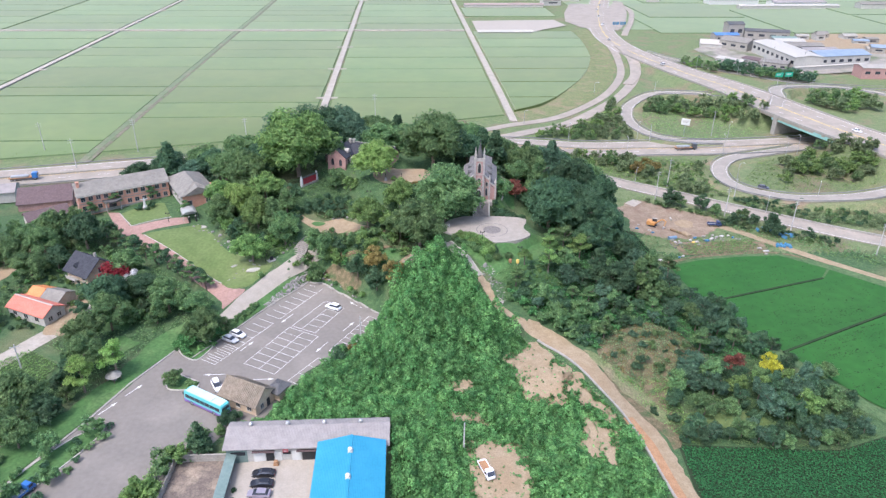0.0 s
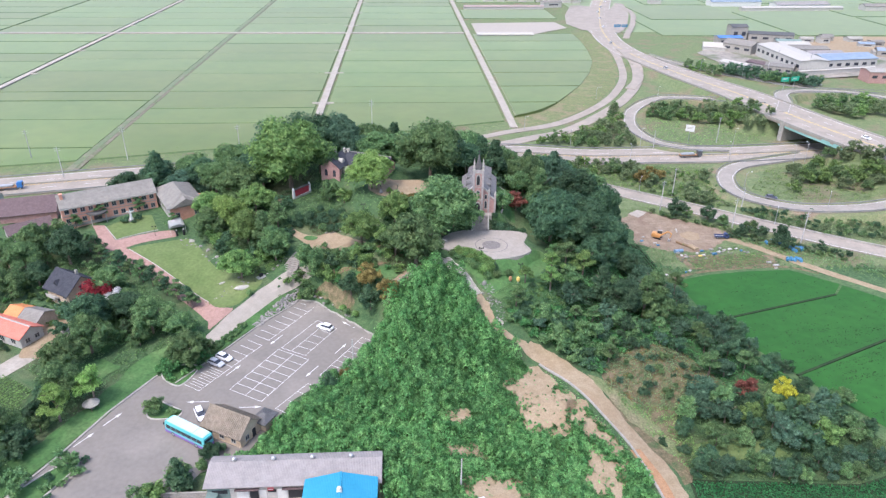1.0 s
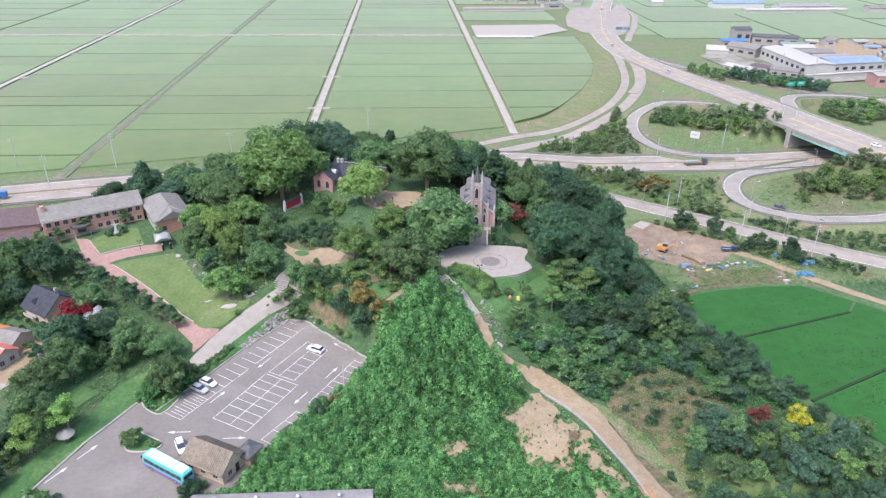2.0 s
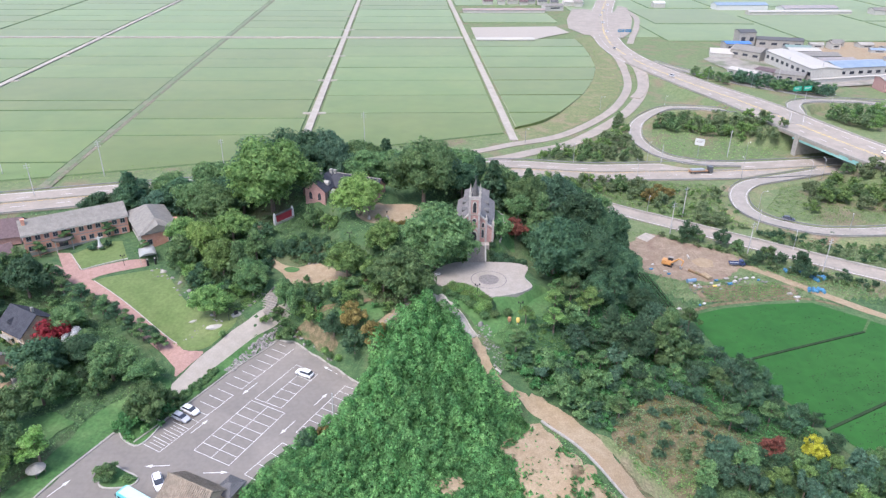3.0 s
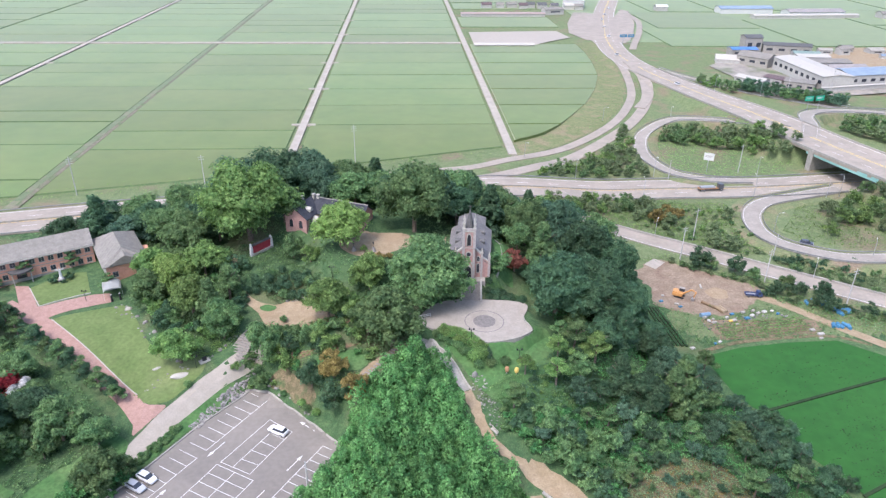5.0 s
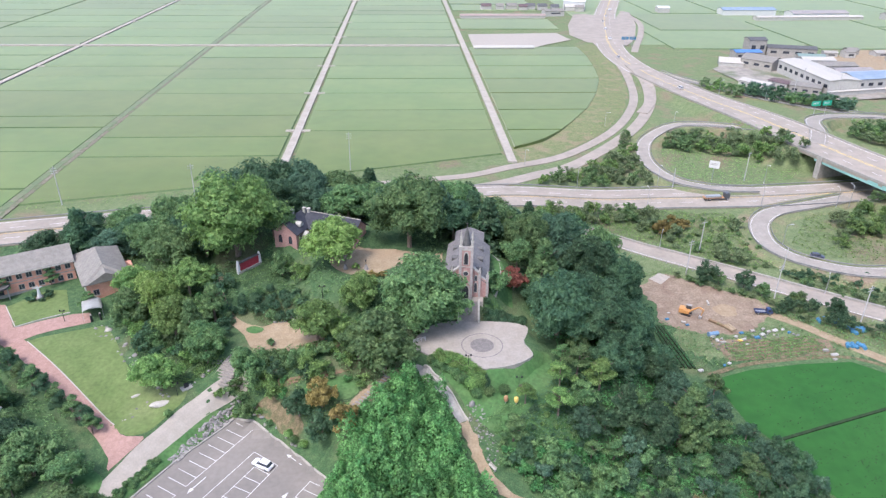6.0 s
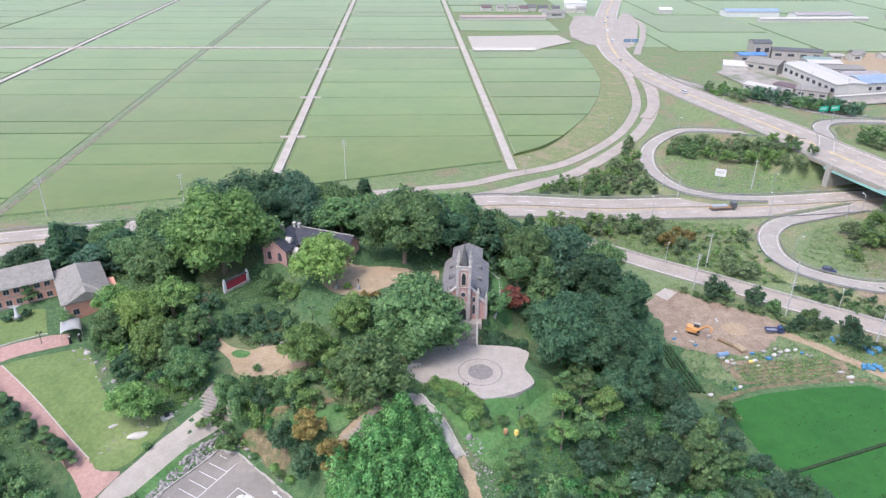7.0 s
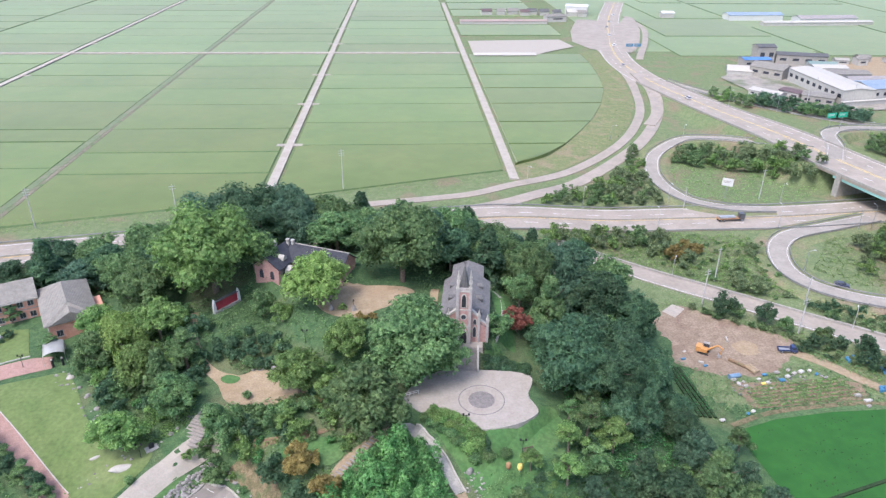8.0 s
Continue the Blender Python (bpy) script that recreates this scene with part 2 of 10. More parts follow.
    "leaf_dark": leafmat("dark_green_foliage", (0.043, 0.098, 0.053), (0.096, 0.17, 0.083)),
    "leaf_blue": leafmat("grey_green_foliage", (0.062, 0.128, 0.08), (0.12, 0.205, 0.124)),
    "leaf_yellow": leafmat("yellow_green_foliage", (0.112, 0.212, 0.066), (0.21, 0.33, 0.1)),
    "leaf_bright": leafmat("bright_green_foliage", (0.155, 0.275, 0.07), (0.265, 0.4, 0.115)),
    # greyed and lightened leaf colour, haze over the interchange mixed into it
    "leaf_dusty": leafmat("haze_paled_foliage", (0.125, 0.19, 0.09), (0.2, 0.262, 0.122)),
    "leaf_kudzu": leafmat("creeper_foliage", (0.058, 0.176, 0.06), (0.12, 0.272, 0.088), 0.42, 0.0),
    "leaf_lime": leafmat("pale_creeper_foliage", (0.1, 0.25, 0.08), (0.19, 0.36, 0.118), 0.42, 0.0),
    "leaf_orange": leafmat("ochre_foliage", (0.2, 0.165, 0.055), (0.27, 0.215, 0.075), hue=0.004),
    "leaf_red": leafmat("dark_red_foliage", (0.16, 0.06, 0.045), (0.22, 0.085, 0.06), hue=0.006),
    "leaf_crimson": leafmat("crimson_foliage", (0.30, 0.035, 0.04), (0.38, 0.055, 0.055), hue=0.004),
    "leaf_blossom": leafmat("white_blossom", (0.50, 0.50, 0.49), (0.58, 0.58, 0.57), hue=0.0),
    "leaf_gold": leafmat("golden_foliage", (0.37, 0.37, 0.035), (0.46, 0.45, 0.055), hue=0.004),
    "crop": leafmat("dark_crop_leaves", (0.031, 0.138, 0.05), (0.051, 0.172, 0.066), 0.3, 0.0),
    "crop_pale": leafmat("pale_crop_leaves", (0.13, 0.24, 0.066), (0.18, 0.295, 0.095), 0.3, 0.0),
}


# ---------------------------------------------------------------- helpers
def link_mesh(name, verts, faces, material, parent=None, label="", smooth=False):
    me = bpy.data.meshes.new(name)
    me.from_pydata([tuple(map(float, v)) for v in verts], [], [tuple(map(int, f)) for f in faces])
    me.materials.append(material)
    if smooth:
        me.shade_smooth()
    ob = new(name, me)
    if parent is not None:
        ob.parent = parent
    if label:
        ob["label"] = label
    return ob


def part(name, bm, material, parent=None, label="", smooth=False):
    me = bpy.data.meshes.new(name)
    bm.to_mesh(me)
    bm.free()
    me.materials.append(material)
    if smooth:
        me.shade_smooth()
    ob = new(name, me)
    if parent is not None:
        ob.parent = parent
    if label:
        ob["label"] = label
    return ob


def thing(name, x, y, z, turn, label, category, group="", kind=""):
    ob = new(name)
    ob.empty_display_size = 0.5
    ob.matrix_basis = pose(x, y, z, 0, 0, turn)
    return tagged(ob, label, category, group, kind)


def add_box(bm, x0, x1, y0, y1, z0, z1, bevel=0.0):
    """A box into bm, with its upright and top edges rounded off where bevel is given."""
    vs = [bm.verts.new(c) for c in ((x0, y0, z0), (x1, y0, z0), (x1, y1, z0), (x0, y1, z0), (x0, y0, z1), (x1, y0, z1), (x1, y1, z1), (x0, y1, z1))]
    fs = [bm.faces.new([vs[i] for i in f]) for f in ((3, 2, 1, 0), (4, 5, 6, 7), (0, 1, 5, 4), (1, 2, 6, 5), (2, 3, 7, 6), (3, 0, 4, 7))]
    if bevel:
        bmesh.ops.bevel(bm, geom=list({e for f in fs for e in f.edges}), offset=bevel, segments=2, affect="EDGES")


def boxes(*rows, bevel=0.0):
    bm = bmesh.new()
    for r in rows:
        add_box(bm, *r, bevel=bevel)
    return bm


def add_tube(bm, a, b, r0, r1, sides=8):
    a, b = Vector(a), Vector(b)
    q = (b - a).to_track_quat("Z", "Y").to_matrix()
    rings = []
    for p, r in ((a, r0), (b, r1)):
        rings.append([bm.verts.new(p + q @ Vector((r * math.cos(k * math.tau / sides), r * math.sin(k * math.tau / sides), 0))) for k in range(sides)])
    for k in range(sides):
        bm.faces.new((rings[0][k], rings[0][(k + 1) % sides], rings[1][(k + 1) % sides], rings[1][k]))
    bm.faces.new(rings[0][::-1])
    bm.faces.new(rings[1])


def tubes(*rows, sides=8):
    bm = bmesh.new()
    for r in rows:
        add_tube(bm, *r, sides=sides)
    return bm


def prism(bm, outline, y0, y1):
    """An outline in x, z drawn out along y."""
    a = [bm.verts.new((x, y0, z)) for x, z in outline]
    b = [bm.verts.new((x, y1, z)) for x, z in outline]
    n = len(outline)
    bm.faces.new(a)
    bm.faces.new(b[::-1])
    for i in range(n):
        bm.faces.new((a[i], b[i], b[(i + 1) % n], a[(i + 1) % n]))
    bmesh.ops.recalc_face_normals(bm, faces=bm.faces)


def prisms(*rows):
    bm = bmesh.new()
    for outline, y0, y1 in rows:
        prism(bm, outline, y0, y1)
    return bm


# ---------------------------------------------------------------- shape of the ground
def ss(a, b, x):
    t = np.clip((np.asarray(x, float) - a) / (b - a), 0, 1)
    return t * t * (3 - 2 * t)


# heights known on the hill: x, y, z
SPOTS = np.array([
    (22, 180, 12.6), (24, 218, 15.9), (-4, 212, 18.5), (-36, 218, 14), (-28, 240, 17.5), (-25, 191, 9.3),
    (-11, 187, 11), (-31, 180, 8), (-40, 180, 5), (-47, 173, 3.5), (-57, 169, 1), (-70, 212, 5), (-85, 236, 5.5),
    (-112, 228, 5.2), (-108, 215, 4.3), (-57, 228, 8), (-6, 165, 9.8), (-11, 174, 9), (-21, 183, 8.6), (18.5, 166, 8.2), (14, 174.5, 10.2), (31, 173, 9.6), (22, 150, 6.0), (29, 139, 2.5), (8, 140, 5),
    (-3, 122, 2), (50, 150, 2), (46, 188, 9.5), (52, 212, 9), (45, 240, 9), (5, 245, 16), (-38, 260, 11), (-5, 264, 10), (40, 258, 7), (-75, 255, 4),
])
LOW = np.array([(90, 188), (91, 172), (87, 196), (97, 155), (-40, 284), (0, 290), (50, 284), (75, 235), (80, 205), (84, 175), (84, 150), (60, 128), (40, 100), (70, 100), (-80, 279), (-130, 265)])
WEST = np.array([(-30, 150), (-45, 140), (-18, 125), (-60, 150), (-75, 150), (-100, 160), (-100, 185), (-130, 200), (-130, 150), (-20, 95), (10, 95), (25, 115), (-50, 100), (-90, 110), (-60, 120), (-35, 165)])
PADS = [(22.5, 187, 13.5, 9.6, 12.6, 1.25), (24, 214, 8, 13, 15.8, 1.3), (-1, 214, 13, 9, 18.3, 1.4), (-14, 234, 12, 8, 18.7, 1.4)]
LOT = [(-29.5, 178.6), (-17, 169.3), (-7, 158.6), (-12.8, 148), (-25, 136), (-36, 112), (-46, 85), (-75, 60), (-95, 75), (-62, 140)]
# raised roads: x, y, z along the middle, and half of the crown's width
OVERPASS = [(254, 912, -2.2), (239, 866, -2.2), (211, 779, -2.2), (188, 694, -2.2), (173, 626, -2.2), (166, 570, -2.1), (167.5, 514, -1.4), (177, 449, 0.3), (188, 391, 2.5), (196, 345, 3.0), (204, 312, 3.0), (212, 285, 3.0), (224, 245, 2.2), (240, 200, 0.5), (262, 150, -4)]


def spline(points, step=4.0):
    """A smooth line through the points (Catmull-Rom), with points every few metres."""
    p = [np.array(q, float) for q in points]
    p = [2 * p[0] - p[1]] + p + [2 * p[-1] - p[-2]]
    out = []
    for i in range(1, len(p) - 2):
        n = max(2, int(np.linalg.norm(p[i + 1][:2] - p[i][:2]) / step))
        for k in range(n):
            t = k / n
            out.append(0.5 * (2 * p[i] + (p[i + 1] - p[i - 1]) * t + (2 * p[i - 1] - 5 * p[i] + 4 * p[i + 1] - p[i + 2]) * t * t + (3 * p[i] - p[i - 1] - 3 * p[i + 1] + p[i + 2]) * t ** 3))
    out.append(p[-2])
    return np.array(out)


def lowland(x, y):
    return -2.5 - 3.5 * ss(40, 95, x) * (1 - ss(330, 420, y))


def ground_base(x, y):
    return lowland(x, y) * (1 - (1 - ss(20, 60, x)) * (1 - ss(225, 262, y)))


def inside(poly, x, y):
    c = np.zeros(np.shape(x), bool)
    n = len(poly)
    for i in range(n):
        (ax, ay), (bx, by) = poly[i][:2], poly[(i + 1) % n][:2]
        if ay == by:
            continue
        c ^= ((ay > y) != (by > y)) & (x < (bx - ax) * (y - ay) / (by - ay) + ax)
    return c


def edge_distance(poly, x, y, closed=True):
    d = np.full(np.shape(x), 1e9)
    n = len(poly)
    for i in range(n if closed else n - 1):
        (ax, ay), (bx, by) = poly[i][:2], poly[(i + 1) % n][:2]
        t = np.clip(((x - ax) * (bx - ax) + (y - ay) * (by - ay)) / ((bx - ax) ** 2 + (by - ay) ** 2 + 1e-9), 0, 1)
        d = np.minimum(d, np.hypot(x - ax - t * (bx - ax), y - ay - t * (by - ay)))
    return d


OVER_LINE = spline(OVERPASS, 6.0)
SPAN = (300.0, 334.0)  # the gap in the bank where the bridge spans the highway


def heights(x, y):
    x, y = np.atleast_1d(np.asarray(x, float)), np.atleast_1d(np.asarray(y, float))
    b = ground_base(x, y)
    k = 1 - ss(0.75, 1.1, np.hypot((x + 22) / 120, (y - 175) / 105))
    s, n = np.zeros_like(x), np.zeros_like(x)
    lows = [(px, py, float(ground_base(px, py))) for px, py in np.vstack((LOW, WEST))]
    for px, py, pz in [*SPOTS, *lows]:
        w = 1 / ((x - px) ** 2 + (y - py) ** 2 + 9) ** 1.7
        s += w * pz
        n += w
    h = b + (s / n - b) * k
    for cx, cy, rx, ry, z, soft in PADS:
        h += (z - h) * (1 - ss(1.0, soft, np.hypot((x - cx) / rx, (y - cy) / ry)))
    d = np.where(inside(LOT, x, y), 0, edge_distance(LOT, x, y))
    h = h * ss(0, 9, d)
    # banks of the overpass
    near = (x > 100) & (x < 330) & (y > 140)
    if near.any():
        xn, yn = x[near], y[near]
        best, top = np.full(xn.shape, 1e9), np.zeros(xn.shape)
        for px, py, pz in OVER_LINE:
            q = np.hypot(xn - px, yn - py)
            top = np.where(q < best, pz, top)
            best = np.minimum(best, q)
        bank = top - 0.25 - np.maximum(0, best - 14.5) / 1.6
        gap = ss(SPAN[0] - 6, SPAN[0] + 1, yn + 0.25 * (xn - 200)) * (1 - ss(SPAN[1] - 1, SPAN[1] + 6, yn + 0.25 * (xn - 200)))
        bank = bank * (1 - gap) - 50 * gap
        h[near] = np.maximum(h[near], bank)
    return h


CELL = 2.5
NEAR = (-180.0, 300.0, 20.0, 450.0)  # the finely divided part of the ground sheet
GX, GY = np.arange(NEAR[0], NEAR[1] + 0.1, CELL), np.arange(NEAR[2], NEAR[3] + 0.1, CELL)
GZ = heights(*[g.ravel() for g in np.meshgrid(GX, GY)]).reshape(len(GY), len(GX))


def surface(x, y):
    """The height of the ground sheet itself, on its own triangles."""
    x, y = np.atleast_1d(np.asarray(x, float)), np.atleast_1d(np.asarray(y, float))
    near = (x > NEAR[0]) & (x < NEAR[1] - 0.01) & (y > NEAR[2]) & (y < NEAR[3] - 0.01)
    z = np.empty(x.shape)
    if (~near).any():
        z[~near] = heights(x[~near], y[~near])
    u, v = (x[near] - NEAR[0]) / CELL, (y[near] - NEAR[2]) / CELL
    i, j = u.astype(int), v.astype(int)
    u, v = u - i, v - j
    a, b, c, d = GZ[j, i], GZ[j, i + 1], GZ[j + 1, i + 1], GZ[j + 1, i]
    z[near] = np.where(u >= v, a + (b - a) * u + (c - b) * v, a + (c - d) * u + (d - a) * v)
    return z


def height(x, y):
    return float(surface(x, y)[0])



def steps_out(lo, hi, far):
    fine = np.arange(lo, hi + 0.1, CELL)
    out, d = [], CELL
    e = hi
    while e < far:
        d *= 1.25
        e += d
        out.append(e)
    low, d, e = [], CELL, lo
    while e > -far:
        d *= 1.25
        e -= d
        low.append(e)
    return np.array(low[::-1] + list(fine) + out)


def build_ground():
    xs, ys = steps_out(-180, 300, 4600), steps_out(20, 450, 4600)
    gx, gy = np.meshgrid(xs, ys)
    z = heights(gx.ravel(), gy.ravel())
    verts = np.column_stack((gx.ravel(), gy.ravel(), z))
    nx, ny = len(xs), len(ys)
    i, j = np.meshgrid(np.arange(nx - 1), np.arange(ny - 1))
    a = (j * nx + i).ravel()
    faces = np.column_stack((a, a + 1, a + nx + 1, a + nx))
    tri = np.vstack((faces[:, [0, 1, 2]], faces[:, [0, 2, 3]]))
    ob = link_mesh("ground", verts, tri, M["ground"], smooth=True)
    ob.data.materials.append(M["plain_grass"])
    mid = verts[tri].mean(axis=1)
    edge = 258 + 10 * np.sin(mid[:, 0] / 23) + 6 * np.sin(mid[:, 0] / 7.3)
    plain = (mid[:, 1] > edge) | ((mid[:, 0] > 84 + 4 * np.sin(mid[:, 1] / 5)) & (mid[:, 1] > 204))
    ob.data.materials.append(M["paddy_far"])
    far = (mid[:, 1] > 612 + 4 * np.sin(mid[:, 0] / 31)) & ((mid[:, 0] > 175) | (mid[:, 1] > 1200))
    ob.data.polygons.foreach_set("material_index", np.where(far, 2, plain).astype(np.int32))
    return tagged(ob, "rough green grassland and hillside with bare earthy patches", "ground", kind="structure")


build_ground()


def clip_cell(poly, lo, hi, axis):
    """The part of a polygon between two values of one coordinate."""
    for limit, sign in ((lo, 1), (hi, -1)):
        out = []
        for i in range(len(poly)):
            p, q = poly[i - 1], poly[i]
            a, b = sign * (p[axis] - limit), sign * (q[axis] - limit)
            if (a >= 0) != (b >= 0):
                t = a / (a - b)
                out.append((p[0] + t * (q[0] - p[0]), p[1] + t * (q[1] - p[1])))
            if b >= 0:
                out.append(q)
        poly = out
        if len(poly) < 3:
            return []
    return poly


def half_cell(poly, x0, y0, side):
    """The part of a polygon on one side of a cell's diagonal."""
    out = []
    for i in range(len(poly)):
        p, q = poly[i - 1], poly[i]
        a, b = side * ((p[0] - x0) - (p[1] - y0)), side * ((q[0] - x0) - (q[1] - y0))
        if (a >= 0) != (b >= 0):
            t = a / (a - b)
            out.append((p[0] + t * (q[0] - p[0]), p[1] + t * (q[1] - p[1])))
        if b >= 0:
            out.append(q)
    return out if len(out) > 2 else []


def patch(name, poly, lift, material, label, category, cell=CELL, level=None, parent=None):
    """A skin over the ground inside an outline: it follows the ground's own cells, so that it lies on it everywhere."""
    poly = [(float(p[0]), float(p[1])) for p in poly]
    xs, ys = [p[0] for p in poly], [p[1] for p in poly]
    verts, faces, seen = [], [], {}

    def vid(p):
        key = (round(p[0], 3), round(p[1], 3))
        if key not in seen:
            seen[key] = len(verts)
            verts.append(key)
        return seen[key]

    for j in range(math.floor(min(ys) / cell), math.ceil(max(ys) / cell)):
        row = clip_cell(poly, j * cell, (j + 1) * cell, 1)
        if not row:
            continue
        for i in range(math.floor(min(xs) / cell), math.ceil(max(xs) / cell)):
            c = clip_cell(row, i * cell, (i + 1) * cell, 0)
            for side in (1, -1):
                ids = []
                for p in half_cell(c, i * cell, j * cell, side):
                    v = vid(p)
                    if v not in ids:
                        ids.append(v)
                for k in range(1, len(ids) - 1):
                    faces.append((ids[0], ids[k], ids[k + 1]))
    v = np.array(verts)
    z = surface(v[:, 0], v[:, 1]) if level is None else np.full(len(v), level)
    ob = link_mesh(name, np.column_stack((v, z + lift)), faces, material, parent)
    for f in ob.data.polygons:
        if f.normal.z < 0:
            f.flip()
    if parent is None:
        tagged(ob, label, category, kind="structure")
    return ob


def wobble(poly, amount, step=1.5, seed=1):
    """The outline with its edges made uneven."""
    rnd = random.Random(seed)
    out = []
    for i in range(len(poly)):
        (ax, ay), (bx, by) = poly[i - 1][:2], poly[i][:2]
        n = max(1, int(math.hypot(bx - ax, by - ay) / step))
        for k in range(n):
            t = k / n
            out.append((ax + t * (bx - ax) + rnd.uniform(-amount, amount), ay + t * (by - ay) + rnd.uniform(-amount, amount)))
    return out


def rounded(poly, rounds=2):
    for _ in range(rounds):
        out = []
        for i in range(len(poly)):
            (ax, ay), (bx, by) = poly[i][:2], poly[(i + 1) % len(poly)][:2]
            out += [(0.75 * ax + 0.25 * bx, 0.75 * ay + 0.25 * by), (0.25 * ax + 0.75 * bx, 0.25 * ay + 0.75 * by)]
        poly = out
    return poly


def rough_path(name, line, w0, w1, lift, material, label, category, seed, uneven=0.45):
    """A worn path: its edges wander, and it lies on the ground."""
    c = spline([(x, y, 0) for x, y in line], 1.5)[:, :2]
    d = np.gradient(c, axis=0)
    d /= np.linalg.norm(d, axis=1)[:, None]
    s = np.column_stack((d[:, 1], -d[:, 0]))
    poly = [tuple(p) for p in c + s * w0] + [tuple(p) for p in (c + s * w1)[::-1]]
    return patch(name, wobble(poly, uneven, 1.0, seed), lift, material, label, category)


def ribbon(name, line, w0, w1, lift, material, label="", category="", thick=0.0, parent=None, own_z=False, step=2.5, dash=None, smooth_line=True, across=1, drop=0.0, grow=None):
    """A strip along a line from w0 to w1 metres to the right of it; it lies on the ground, or at the line's own height."""
    pts = spline(line, step) if smooth_line else np.array(line, float)
    d = np.gradient(pts[:, :2], axis=0)
    d /= np.linalg.norm(d, axis=1)[:, None] + 1e-9
    right = np.column_stack((d[:, 1], -d[:, 0]))
    cols = across + 1
    rows = []
    for k in range(cols):
        w = w0 + (w1 - w0) * k / across
        xy = pts[:, :2] + right * (w * (grow(pts[:, 1])[:, None] if grow else 1))
        z = pts[:, 2] if own_z else surface(xy[:, 0], xy[:, 1])
        if drop and abs(w) > abs(drop):
            z = surface(xy[:, 0], xy[:, 1]) - 0.3
        rows.append(np.column_stack((xy, z + lift)))
    n = len(pts)
    verts = np.concatenate(rows)
    faces = []
    travelled = 0.0
    for i in range(n - 1):
        travelled += float(np.linalg.norm(pts[i + 1, :2] - pts[i, :2]))
        if dash and (travelled % (dash[0] + dash[1])) > dash[0]:
            continue
        for k in range(across):
            faces.append((k * n + i, (k + 1) * n + i, (k + 1) * n + i + 1, k * n + i + 1))
    if thick:
        low = verts.copy()
        low[:, 2] -= thick
        m = len(verts)
        verts = np.concatenate((verts, low))
        e = across * n
        for i in range(n - 1):
            faces += [(i, i + 1, m + i + 1, m + i), (e + i + 1, e + i, m + e + i, m + e + i + 1)]
        faces += [(0, m, m + e, e), (n - 1, e + n - 1, m + e + n - 1, m + n - 1)]
    ob = link_mesh(name, verts, faces, material, parent)
    if parent is None:
        tagged(ob, label, category, kind="structure")
    return ob


# ---------------------------------------------------------------- rice plain
ROAD_A, ROAD_B, ROAD_C, DITCH = -44.0, 55.0, -235.0, -137.0
CROSS = 612.0
HIGHWAY = [(-330, 236, 0), (-230, 259, 0), (-165, 271, 0), (-110, 283, 0), (-60, 292, 0), (-10, 300, 0), (40, 307, 0), (100, 311, 0), (150, 312, 0), (200, 317, 0), (270, 326, 0), (400, 345, 0), (700, 385, 0)]
FRONTAGE = [(-75, 303, 0), (-40, 312, 0), (-11, 320, 0), (18, 326, 0), (37, 331, 0), (53, 341, 0), (81, 360, 0), (111, 391, 0), (130, 424, 0), (144, 463, 0), (155, 519, 0), (161, 588, 0), (163, 640, 0)]


def field(x0, x1, y0, y1, y0b=None, group="rice fields of the plain"):
    """One rice field: a low mat of plants with sloping edges, a step below its banks; its near edge may run askew."""
    bm = bmesh.new()
    e = random.Random(int(x0 * 3 + y0)).choice((0.2, 0.3, 0.6))
    y0b = y0 if y0b is None else y0b
    z = -2.5 - (3.5 if x0 > 60 and y1 < 400 else 0)
    lower = [bm.verts.new((x, y, z - 0.05)) for x, y in ((x0, y0), (x1, y0b), (x1, y1), (x0, y1))]
    upper = [bm.verts.new((x, y, z + 0.55)) for x, y in ((x0 + e, y0 + e), (x1 - e, y0b + e), (x1 - e, y1 - e), (x0 + e, y1 - e))]
    bm.faces.new(upper)
    for i in range(4):
        bm.faces.new((lower[i], lower[(i + 1) % 4], upper[(i + 1) % 4], upper[i]))
    for f in bm.faces:
        f.material_index = 0 if all(v in upper for v in f.verts) else 1
    ob = part("rice_field", bm, M["paddy_far"])
    ob.data.materials.append(M["dike_far"])
    return tagged(ob, "flat pale green rice field between low banks", "rice field", group)


SOUTH = [(-700, 150), (-330, 262), (-230, 283), (-140, 302), (-117, 305), (-97, 309), (-83, 315), (-10, 335), (18, 344.5), (49, 355), (60, 360)]
CURVE = [(57, 364.8), (65.8, 370.4), (73.7, 377), (84.6, 390.3), (95.9, 408.8), (109.4, 433.7), (122, 464.7), (133, 500.6), (138.5, 537.3), (142, 571.6), (143, 612)]


